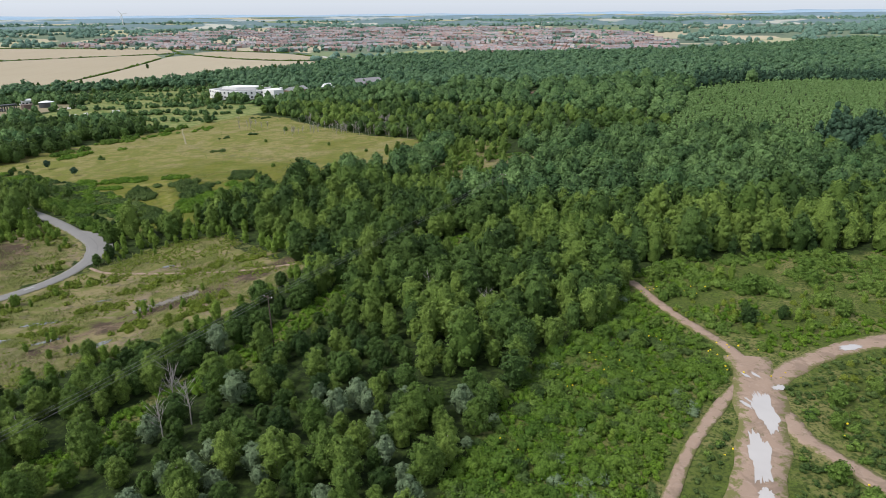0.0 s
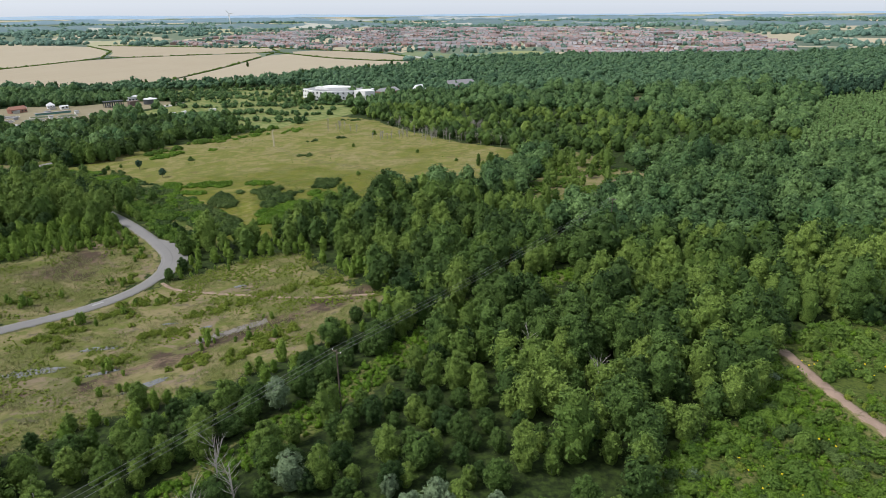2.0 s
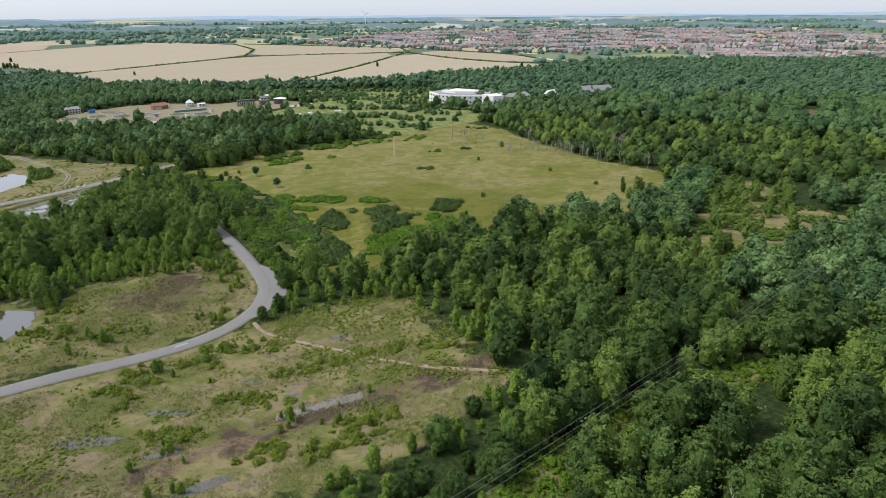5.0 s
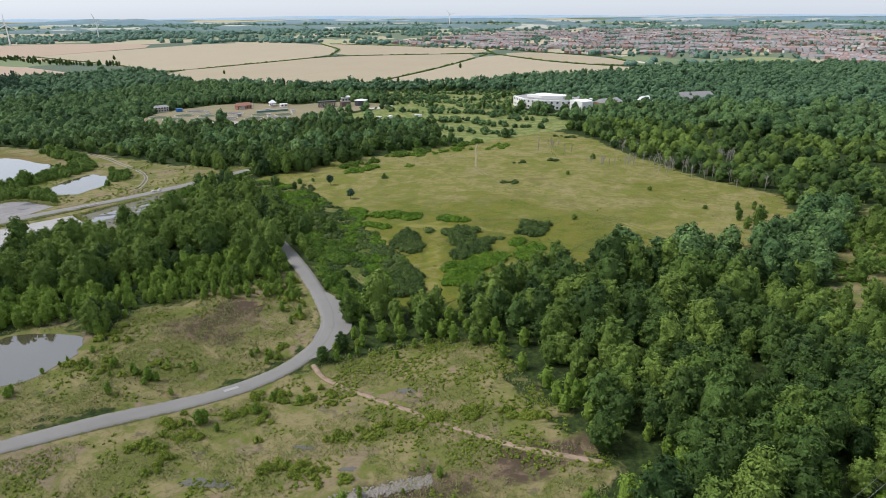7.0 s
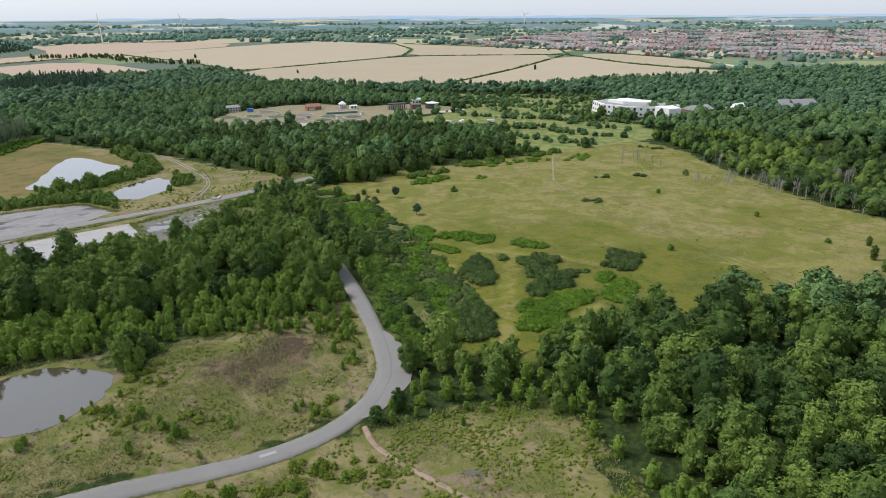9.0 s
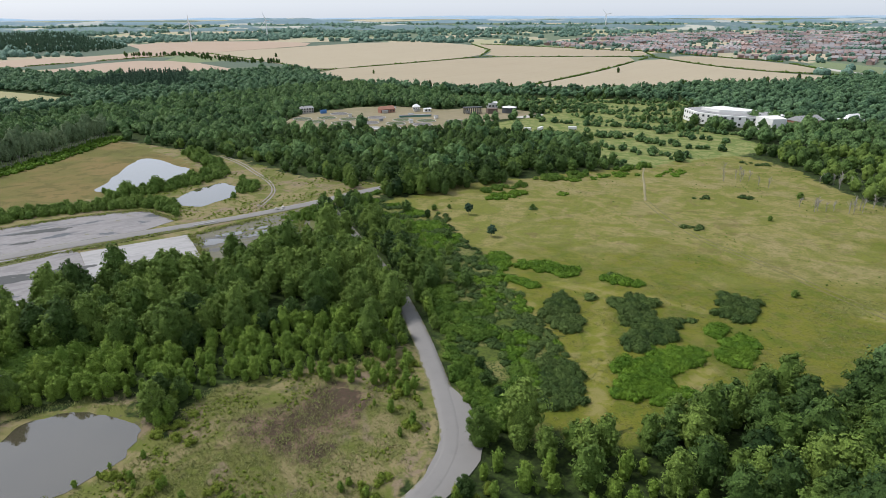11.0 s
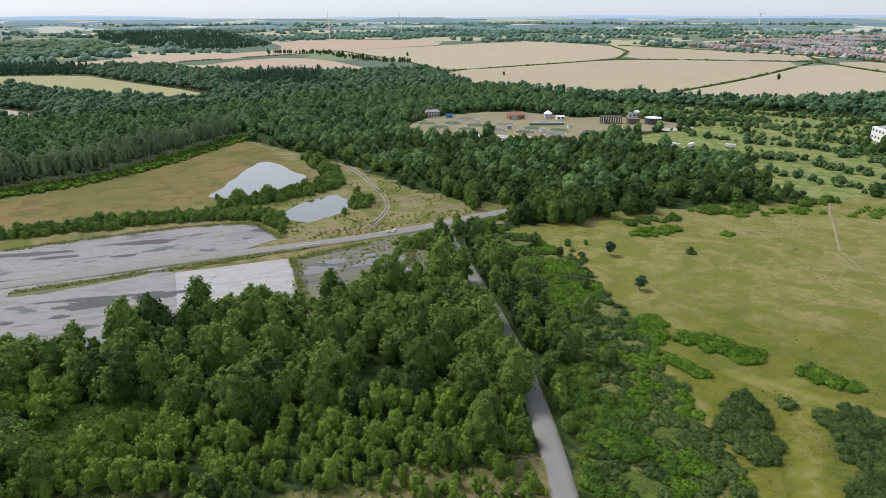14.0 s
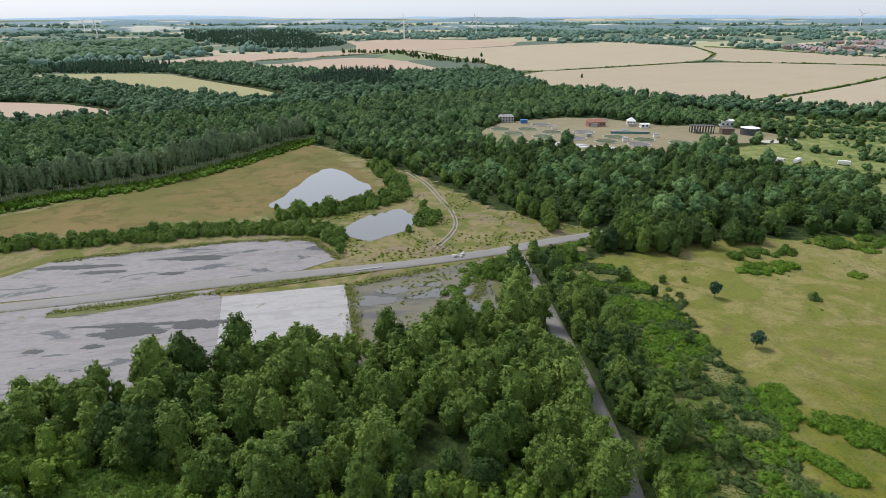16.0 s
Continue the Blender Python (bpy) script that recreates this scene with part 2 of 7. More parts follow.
def field_material(name, a, b, heading):
    """Ripe crop with drill lines and tramlines along one heading."""
    k = Nodes(name, rough=0.9, spec=0.15)
    turn = k.t.nodes.new("ShaderNodeMapping")
    turn.inputs["Rotation"].default_value = (0, 0, heading)
    turn.inputs["Scale"].default_value = (1.0, 0.02, 1.0)
    k.t.links.new(k.pos, turn.inputs["Vector"])
    lines = k.noise(2.5, 2, co=turn.outputs[0])
    c = k.mix(k.noise(90.0, 4), a, b)
    c = k.mix(k.math("MULTIPLY", k.step(lines, 0.5, 0.75), 0.35), c, tuple(x * 0.75 for x in a))
    c = k.mix(k.math("MULTIPLY", k.step(k.noise(14.0, 5, 0.7, distort=1.0), 0.62, 0.75), 0.4), c, (0.24, 0.22, 0.11))
    return k.done(c, lines, 0.2)


def concrete_material(name, pale, worn, dark, amount):
    """Old slab: pale weathered surface, dark damp stains with hard rims, cracks with weeds."""
    k = Nodes(name, rough=0.75, spec=0.3)
    along = k.t.nodes.new("ShaderNodeMapping")                # drawn out along the yard
    along.vector_type = "TEXTURE"
    along.inputs["Rotation"].default_value = (0, 0, 1.2)
    along.inputs["Scale"].default_value = (3.2, 1.0, 1.0)
    k.t.links.new(k.pos, along.inputs["Vector"])
    lay = along.outputs[0]
    wet = k.noise(6.5, 5, 0.55, co=lay, distort=0.9)
    stain = k.step(wet, amount, amount + 0.02)
    c = k.mix(k.noise(2.5, 6, 0.65), pale, worn)
    c = k.mix(k.math("MULTIPLY", k.step(k.noise(0.9, 4, 0.6, co=lay), 0.45, 0.62), 0.45), c, worn)
    c = k.mix(k.math("MULTIPLY", k.step(k.noise(3.2, 4, 0.6, co=lay), 0.52, 0.6), 0.4), c, tuple(0.6 * p + 0.4 * d for p, d in zip(worn, dark)))
    c = k.mix(k.math("MULTIPLY", stain, k.step(k.noise(1.8, 4), 0.22, 0.45)), c, dark)
    c = k.mix(k.math("MULTIPLY", k.step(k.noise(5.0, 6, 0.7), 0.62, 0.66), 0.6), c, (0.14, 0.14, 0.06))
    k.put(k.b.inputs["Roughness"], k.math("SUBTRACT", 0.8, k.math("MULTIPLY", stain, 0.35)))
    return k.done(c, k.noise(0.6, 5), 0.03)


def earth_material():
    """Trodden pinkish sandy soil, wheel-worn, grassy at the rims."""
    k = Nodes("sandy track", rough=0.85, spec=0.2)
    c = k.mix(k.noise(3.0, 5, 0.6), (0.34, 0.245, 0.188), (0.23, 0.165, 0.122))
    c = k.mix(k.math("MULTIPLY", k.step(k.noise(0.9, 4), 0.55, 0.75), 0.5), c, (0.35, 0.275, 0.225))
    c = k.mix(k.math("MULTIPLY", k.step(k.noise(5.0, 5, 0.65, distort=1.0), 0.5, 0.62), 0.55), c, (0.17, 0.122, 0.092))
    c = k.mix(k.math("MULTIPLY", k.step(k.noise(1.6, 5, 0.7), 0.58, 0.66), 0.6), c, (0.13, 0.11, 0.06))
    rim = k.step(k.math("ADD", k.attr("rim"), k.math("MULTIPLY", k.math("SUBTRACT", k.noise(1.6, 5, 0.7), 0.5), 2.2)), 0.62, 0.95)
    c = k.mix(rim, c, (0.14, 0.135, 0.05))
    return k.done(c, k.noise(0.5, 5), 0.08)


def asphalt_material():
    k = Nodes("old asphalt", rough=0.8, spec=0.3)
    c = k.mix(k.noise(6.0, 5, 0.6), (0.165, 0.157, 0.15), (0.215, 0.205, 0.195))
    c = k.mix(k.math("MULTIPLY", k.step(k.noise(1.4, 5), 0.55, 0.75), 0.35), c, (0.15, 0.145, 0.14))
    rim = k.step(k.math("ADD", k.attr("rim"), k.math("MULTIPLY", k.math("SUBTRACT", k.noise(1.3, 4), 0.5), 0.8)), 0.82, 0.98)
    c = k.mix(rim, c, (0.13, 0.125, 0.06))
    return k.done(c, k.noise(0.08, 3), 0.01)


def water_material(name, tint):
    k = Nodes(name, rough=0.03, spec=0.5)
    k.b.inputs["IOR"].default_value = 1.33
    k.b.inputs["Coat Weight"].default_value, k.b.inputs["Coat IOR"].default_value, k.b.inputs["Coat Roughness"].default_value = 1.0, 2.0, 0.02
    return k.done(k.mix(k.noise(9.0, 3), tint, tuple(x * 0.7 for x in tint)), k.noise(0.7, 2), 0.004)


M_GROUND = ground_material()
M_ASPHALT = asphalt_material()
M_EARTH = earth_material()
M_WATER = water_material("pond water", (0.075, 0.065, 0.045))
# milky base tint brightens the puddles beyond the sky they reflect
M_PUDDLE = water_material("puddle water", (0.50, 0.46, 0.43))
M_DAMP = plain_material("damp concrete", (0.055, 0.06, 0.062), (0.10, 0.10, 0.095), 1.6, rough=0.75, spec=0.15)
M_MIRE = water_material("dark mire", (0.10, 0.09, 0.075))
M_MIRE.node_tree.nodes["Principled BSDF"].inputs["Coat IOR"].default_value = 1.35
M_SLAB = concrete_material("weathered slab", (0.265, 0.252, 0.255), (0.175, 0.163, 0.16), (0.06, 0.065, 0.07), 0.60)
M_SLABPALE = concrete_material("pale new slab", (0.355, 0.346, 0.344), (0.27, 0.262, 0.258), (0.12, 0.12, 0.12), 0.72)
M_TARMAC = concrete_material("broken tarmac", (0.150, 0.138, 0.112), (0.115, 0.110, 0.068), (0.075, 0.072, 0.066), 0.60)
M_STRIP = plain_material("rough verge grass", (0.07, 0.088, 0.022), (0.12, 0.118, 0.04), 0.8, bump=0.1)
M_PATH = plain_material("pale worn path", (0.27, 0.225, 0.14), (0.14, 0.135, 0.05), 1.2, bump=0.05)
M_RUT = plain_material("pressed grass", (0.150, 0.132, 0.060), (0.090, 0.092, 0.026), 1.3, bump=0.04)
M_RUBBLE = plain_material("pale rubble", (0.16, 0.14, 0.12), (0.27, 0.245, 0.22), 0.5)
M_PAINT = plain_material("worn road paint", (0.34, 0.34, 0.33), (0.24, 0.235, 0.23), 0.4)
M_WHITE = plain_material("white render", (0.66, 0.65, 0.63), (0.74, 0.73, 0.71), 1.5)
M_GLASS = plain_material("dark glazing", (0.03, 0.035, 0.04), (0.05, 0.055, 0.06), 2.0, rough=0.1, spec=0.5)
M_GREYROOF = plain_material("grey sheet roof", (0.22, 0.22, 0.22), (0.32, 0.32, 0.32), 2.0)
M_PALEROOF = plain_material("pale sheet roof", (0.60, 0.60, 0.60), (0.70, 0.70, 0.70), 2.0)
M_BRICK = plain_material("red brick", (0.28, 0.13, 0.09), (0.36, 0.19, 0.14), 0.8)
M_DARKBRICK = plain_material("dark brick", (0.10, 0.075, 0.065), (0.16, 0.12, 0.10), 0.8)
M_DARKSTEEL = plain_material("dark cladding", (0.05, 0.055, 0.06), (0.09, 0.095, 0.10), 1.0)
M_CONCRETE = plain_material("bare concrete", (0.36, 0.34, 0.31), (0.48, 0.46, 0.42), 0.8)
M_GRAVEL = plain_material("filter gravel", (0.10, 0.095, 0.09), (0.17, 0.16, 0.15), 0.5)
M_BEDGRASS = plain_material("overgrown filter bed", (0.045, 0.065, 0.022), (0.10, 0.12, 0.05), 2.5)
M_SLUDGE = plain_material("pale settled sludge", (0.50, 0.49, 0.47), (0.36, 0.35, 0.34), 2.0)
M_YARD = plain_material("dry yard soil", (0.30, 0.235, 0.150), (0.10, 0.105, 0.045), 6.0, bump=0.1)
M_PASTURE = plain_material("mown pasture", (0.17, 0.20, 0.07), (0.24, 0.25, 0.10), 6.0, bump=0.1)
M_TEAL = plain_material("green painted steel", (0.08, 0.20, 0.17), (0.12, 0.25, 0.21), 1.0)
M_BLUE = plain_material("blue painted steel", (0.05, 0.16, 0.38), (0.08, 0.2, 0.42), 1.0)
M_TURBINE = plain_material("white turbine paint", (0.74, 0.75, 0.76), (0.8, 0.8, 0.8), 3.0, rough=0.4)
M_RUBBER = plain_material("black tyre", (0.02, 0.02, 0.02), (0.03, 0.03, 0.03), 0.2)
M_STUBBLE = field_material("ripe barley", (0.315, 0.262, 0.182), (0.350, 0.298, 0.212), 0.5)
M_STUBBLE_B = field_material("ripe wheat", (0.335, 0.282, 0.200), (0.362, 0.310, 0.222), 1.1)
M_PINK = field_material("ripe oats", (0.350, 0.265, 0.198), (0.375, 0.290, 0.220), 0.9)
M_OLIVE = field_material("dry pasture crop", (0.29, 0.262, 0.145), (0.25, 0.24, 0.115), 0.2)


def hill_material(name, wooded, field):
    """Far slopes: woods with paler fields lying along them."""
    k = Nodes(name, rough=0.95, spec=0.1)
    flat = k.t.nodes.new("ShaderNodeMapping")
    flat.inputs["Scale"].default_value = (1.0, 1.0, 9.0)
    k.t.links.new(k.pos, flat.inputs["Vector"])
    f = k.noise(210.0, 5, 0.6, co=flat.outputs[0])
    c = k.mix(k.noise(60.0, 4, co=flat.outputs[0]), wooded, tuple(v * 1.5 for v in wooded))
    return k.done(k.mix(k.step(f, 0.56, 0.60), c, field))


# each further ridge is bluer and paler, with haze mixed into its colour
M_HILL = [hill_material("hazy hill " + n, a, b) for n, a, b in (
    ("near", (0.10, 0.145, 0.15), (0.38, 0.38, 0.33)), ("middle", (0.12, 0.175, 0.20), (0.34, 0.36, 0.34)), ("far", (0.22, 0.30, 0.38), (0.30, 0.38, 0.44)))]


def house_material(name, options):
    k = Nodes(name, rough=0.8, spec=0.2)
    ramp = k.t.nodes.new("ShaderNodeValToRGB")
    ramp.color_ramp.interpolation = "CONSTANT"
    for i, c in enumerate(options):
        e = ramp.color_ramp.elements[i] if i < 2 else ramp.color_ramp.elements.new(0.5)
        e.position, e.color = i / len(options), (*c, 1)
    k.put(ramp.inputs[0], k.math("FRACT", k.math("ADD", k.island(), k.object_random())))
    return k.done(k.mix(k.math("MULTIPLY", k.noise(1.5, 3), 0.3), ramp.outputs[0], (0.2, 0.18, 0.17)))


M_TOWNWALL = house_material("town walls", ((0.30, 0.19, 0.16), (0.50, 0.46, 0.44), (0.36, 0.25, 0.21), (0.62, 0.59, 0.56)))
# roof tones paled towards pinkish grey, so the haze sits in the colour
M_TOWNROOF = house_material("town roofs", ((0.29, 0.21, 0.20), (0.26, 0.25, 0.26), (0.33, 0.235, 0.215), (0.33, 0.31, 0.315)))

# ---- terrain ----
PONDS = ((-368.0, 260.0, 44.0), (-300.0, 258.0, 20.0), (-161.0, 148.0, 15.0))


def smooth(a, b, v):
    t = np.clip((v - a) / (b - a), 0, 1)
    return t * t * (3 - 2 * t)


def lie(x, y):
    """The ground's broad lie: a slope to the north-west, a hollow by the road, hills far off."""
    x, y = np.asarray(x, float), np.asarray(y, float)
    s = 0.0227 * x - 0.021 * y
    z = np.where(s > -8, s, -8 - 9 * np.tanh((-8 - s) / 9))
    z = np.where(s > 6, 6 + 4 * np.tanh((s - 6) / 4), z)
    z = z - 6.5 * np.exp(-((x + 95) ** 2 + (y - 160) ** 2) / 55.0 ** 2)
    return z + smooth(700, 4800, np.hypot(x + 60, y - 100)) * 62


def height(x, y):
    z = lie(x, y)
    for cx, cy, r in PONDS:
        w = 1 - smooth(r, r + 26, np.hypot(np.asarray(x, float) - cx, np.asarray(y, float) - cy))
        z = z * (1 - w) + float(lie(cx, cy)) * w
    return z


def inside(poly, x, y):
    """Signed distance to a polygon's edge, positive inside it."""
    x, y = np.asarray(x, float), np.asarray(y, float)
    d, odd = np.full(x.shape, 1e9), np.zeros(x.shape, bool)
    for (ax, ay), (bx, by) in zip(poly, poly[1:] + poly[:1]):
        ex, ey = bx - ax, by - ay
        t = np.clip(((x - ax) * ex + (y - ay) * ey) / (ex * ex + ey * ey + 1e-9), 0, 1)
        d = np.minimum(d, np.hypot(x - ax - t * ex, y - ay - t * ey))
        if ay != by:
            odd ^= ((ay > y) != (by > y)) & (x < ex * (y - ay) / ey + ax)
    return np.where(odd, d, -d)


def near_line(line, x, y):
    d = np.full(np.asarray(x, float).shape, 1e9)
    for (ax, ay), (bx, by) in zip(line, line[1:]):
        ex, ey = bx - ax, by - ay
        t = np.clip(((x - ax) * ex + (y - ay) * ey) / (ex * ex + ey * ey + 1e-9), 0, 1)
        d = np.minimum(d, np.hypot(x - ax - t * ex, y - ay - t * ey))
    return d


def chaikin(p, times=2, closed=True):
    for _ in range(times):
        q = []
        pairs = list(zip(p, p[1:] + (p[:1] if closed else [])))
        for (ax, ay), (bx, by) in pairs:
            q += [(ax * .75 + bx * .25, ay * .75 + by * .25), (ax * .25 + bx * .75, ay * .25 + by * .75)]
        p = q if closed else [p[0]] + q + [p[-1]]
    return p


def ragged(p, amp, size):
    """The outline with natural in-and-outs."""
    q = []
    for x, y in p:
        v = noise.noise_vector(Vector((x / size, y / size, 0.3)))
        q.append((x + v.x * amp, y + v.y * amp))
    return q


# the plan: clearings, woods and fields
MEADOW = [(-232, 292), (-230, 330), (-222, 352), (-205, 378), (-180, 424), (-168, 492), (-140, 488), (-116, 472), (-78, 418), (-45, 380), (-12, 356), (-5, 320),
          (-20, 282), (-36, 267), (-53, 256), (-65, 244), (-80, 228), (-86, 213), (-93, 203), (-106, 208), (-104, 222), (-122, 236), (-150, 259), (-170, 274), (-200, 290)]
SCRUB = [(-250, 290), (-215, 272), (-170, 245), (-150, 230), (-128, 210), (-112, 198), (-102, 203), (-100, 222), (-120, 238), (-150, 262), (-200, 294), (-232, 300)]
CLEAR_W = [(-150, 158), (-158, 172), (-152, 190), (-140, 214), (-126, 206), (-114, 190), (-112, 176), (-118, 160), (-127, 146), (-140, 126), (-158, 112), (-178, 128), (-180, 146), (-168, 162)]
CLEAR_S = [(-104, 178), (-97, 185), (-83, 195), (-72, 196), (-54, 178), (-37, 164), (-44, 146), (-53, 130), (-66, 117), (-80, 103), (-99, 82), (-130, 70), (-160, 90), (-145, 120), (-128, 138), (-118, 156)]
CLEAR_E = [(-8, 40), (2, 69), (9, 82), (20, 103), (36, 116), (46, 138), (62, 150), (93, 153), (150, 150), (190, 110), (190, 0), (60, -40), (-8, 0)]
OPEN_W = [(-246, 276), (-227, 260), (-211, 244), (-216, 206), (-226, 180), (-225, 152), (-234, 118), (-244, 80), (-400, 80), (-395, 140), (-406, 181), (-433, 237), (-482, 299), (-458, 306),
          (-380, 312), (-343, 312), (-299, 308), (-270, 314), (-250, 324), (-242, 312), (-240, 290)]
FLAT = [(-342, 100), (-392, 100), (-389, 140), (-404, 181), (-431, 237), (-480, 299), (-456, 303), (-400, 294), (-352, 286), (-338, 262), (-338, 236), (-345, 193), (-350, 140)]
WORKS = [(-461, 420), (-484, 467), (-470, 535), (-404, 550), (-385, 580), (-330, 585), (-320, 560), (-335, 520), (-335, 465), (-348, 436), (-384, 418), (-421, 389)]
PADDOCK = [(-330, 500), (-318, 556), (-262, 545), (-215, 560), (-150, 545), (-128, 520), (-160, 455), (-205, 430), (-238, 490), (-290, 468)]
STRIPS = [(-470, 640), (-400, 668), (-320, 712), (-250, 728), (-222, 670), (-206, 600), (-158, 560), (-150, 500), (-172, 428), (-205, 432), (-238, 490), (-290, 470), (-318, 500), (-325, 560), (-320, 590), (-345, 602), (-400, 632), (-440, 612)]
GLADE = [(-15, 233), (-3, 258), (3, 290), (7, 316), (17, 353), (38, 327), (36, 306), (52, 296), (56, 274), (34, 258), (22, 244), (6, 228)]
GLADE_W = [(-195, 144), (-202, 152), (-201, 160), (-192, 169), (-188, 166), (-188, 160), (-188, 150)]
BROWN = [(72, 520), (108, 583), (106, 622), (84, 600)]
RIDE = [(-70, 55), (-45, 99), (-24, 138), (-12, 158), (4, 172), (24, 184)]
PLANT = [(229, 568), (285, 606), (366, 618), (405, 575), (420, 420), (262, 318), (246, 300), (214, 330), (176, 300), (121, 308), (133, 362)]
FIELDS = {
    "field_1": ([(-817, 744), (-690, 676), (-622, 654), (-476, 702), (-454, 760), (-473, 963), (-526, 1306), (-640, 1240), (-785, 1130), (-800, 940)], M_STUBBLE),
    "field_2": ([(-446, 725), (-367, 757), (-293, 880), (-225, 960), (-165, 1090), (-271, 1116), (-366, 1168), (-518, 1312), (-466, 963), (-446, 771)], M_STUBBLE_B),
    "field_3": ([(-366, 1182), (-271, 1128), (-190, 1150), (-290, 1300), (-450, 1390), (-512, 1328)], M_STUBBLE),
    "field_4": ([(-1307, 871), (-1337, 1100), (-1337, 1435), (-1080, 1489), (-900, 1320), (-797, 1145), (-812, 940), (-828, 752), (-993, 813)], M_STUBBLE_B),
    "field_5": ([(-792, 1150), (-640, 1255), (-532, 1330), (-593, 1450), (-900, 1500), (-1060, 1478), (-890, 1322)], M_STUBBLE),
    "field_6": ([(-1109, 443), (-1251, 668), (-1154, 737), (-882, 681), (-880, 622), (-975, 544)], M_PINK),
    "field_7": ([(-1289, 296), (-1427, 503), (-1398, 734), (-1493, 834), (-1775, 921), (-1679, 1215), (-1365, 1282), (-1322, 866), (-1283, 690), (-1214, 356)], M_PINK),
    "field_8": ([(-1136, 100), (-1166, 183), (-1086, 325), (-995, 340), (-775, 388), (-715, 360), (-800, 300), (-906, 256), (-1049, 222), (-1112, 149)], M_OLIVE),
    "field_9": ([(-880, 80), (-811, 174), (-705, 222), (-685, 190), (-690, 90)], M_PINK),
    "field_11": ([(-1299, 825), (-1321, 915), (-1345, 1122), (-1088, 958), (-881, 801), (-993, 813), (-1108, 832), (-1179, 801)], M_STUBBLE_B),
    "field_10": ([(-91, 1287), (-25, 1396), (67, 1311), (-75, 1209)], M_PASTURE),
}
TOWN = [(-738, 1440), (-497, 1395), (-189, 1320), (-60, 1400), (60, 1340), (90, 1240), (300, 1222), (461, 1231), (560, 1500), (600, 1955), (234, 2600), (-598, 2450), (-900, 2150), (-900, 1560)]
TROD = ([(-61, 288), (-52, 290), (-39, 299), (-25, 309)], [(-39, 299), (-42, 280), (-44, 269)], [(-163, 262), (-154, 256.5), (-141, 252), (-130, 245), (-121, 236), (-114, 231), (-105, 227), (-98, 217)], [(-122, 268), (-116, 258), (-112, 248), (-107, 238), (-100, 224), (-94, 212)], [(-132, 262), (-120, 264), (-108, 268), (-94, 268)], [(-86, 244), (-84, 236), (-86, 226)])
ROAD = [(-250, -60), (-200, 20), (-168, 72), (-150, 100), (-140, 116), (-131, 132), (-125, 143), (-118, 154), (-112.5, 164), (-109.5, 174), (-109.5, 184), (-113, 193), (-122, 201.5), (-131, 208.5), (-144, 218.5), (-162, 231), (-175, 239), (-190, 248), (-208, 258), (-227, 269), (-251, 282)]
ROAD_PAD = [(-205, 440), (-216, 418), (-229, 392), (-238, 360), (-244, 333), (-247.5, 322), (-250, 312), (-252, 297), (-252.5, 283), (-255, 266), (-260, 243), (-268, 216), (-274, 195), (-280, 167), (-287, 142), (-300, 90), (-314, 20), (-330, -60)]


def part(name, data, parent, label=""):
    ob = new(name, data)
    ob.parent = parent
    return tagged(ob, label) if label else ob


def bm_mesh(name, bm, *mats):
    me = bpy.data.meshes.new(name)
    bm.to_mesh(me)
    bm.free()
    for m in mats:
        me.materials.append(m)
    return me


def array_mesh(name, verts, faces, mat, flat=True, **floats):
    """A mesh from arrays of corners and of faces with three or four corners each; floats: a value a corner."""
    me = bpy.data.meshes.new(name)
    faces = np.asarray(faces, np.int32)
    n, (f, w) = len(verts), faces.shape
    me.vertices.add(n)
    me.vertices.foreach_set("co", np.asarray(verts, np.float32).ravel())
    me.loops.add(f * w)
    me.loops.foreach_set("vertex_index", faces.ravel())
    me.polygons.add(f)
    me.polygons.foreach_set("loop_start", np.arange(0, f * w, w, dtype=np.int32))
    me.polygons.foreach_set("use_smooth", np.full(f, not flat))
    for key, values in floats.items():
        me.attributes.new(key, "FLOAT", "POINT").data.foreach_set("value", np.asarray(values, np.float32).ravel())
    me.update(calc_edges=True)
    if mat:
        me.materials.append(mat)
    return me


def spread(lo, hi, step, reach):
    """Coordinates close together from lo to hi, and ever wider apart out to reach."""
    core = list(np.arange(lo, hi + step, step))
    low, high, w = [core[0]], [core[-1]], step
    while low[-1] > -reach:
        w *= 1.16
        low.append(low[-1] - w)
    w = step
    while high[-1] < reach:
        w *= 1.16
        high.append(high[-1] + w)
    return np.array(low[:0:-1] + core + high[1:])


gx, gy = spread(-490, 200, 3.2, 4700), spread(-10, 500, 3.2, 4700)
GX, GY = np.meshgrid(gx, gy)
nx, ny = len(gx), len(gy)
idx = np.arange(nx * ny).reshape(ny, nx)
quads = np.stack([idx[:-1, :-1], idx[:-1, 1:], idx[1:, 1:], idx[1:, :-1]], -1).reshape(-1, 4)
reach = lambda p: np.clip(inside(p, GX, GY) / 12.0, -1, 1)
heath = np.maximum.reduce([reach(CLEAR_W), reach(CLEAR_S), reach(OPEN_W), reach(GLADE) - 0.1])
bracken = np.maximum.reduce([reach(CLEAR_E), reach(SCRUB), reach(GLADE_W), np.clip((4 - near_line(RIDE, GX, GY)) / 12, -1, 1)])
bare = np.maximum.reduce([reach(BROWN), reach([(-150, 168), (-146, 192), (-134, 198), (-126, 186), (-128, 172), (-138, 164)]) - 0.12,
                          np.clip((5 - near_line([(-45, 167), (-62, 152), (-73, 140), (-80, 131), (-86, 123), (-96, 115), (-108, 107), (-125, 95)], GX, GY)) / 12, -1, 1)])
farm = smooth(900, 1150, np.hypot(GX + 60, GY - 100)) * smooth(-400, 0, GY + np.abs(GX) * 0.1)
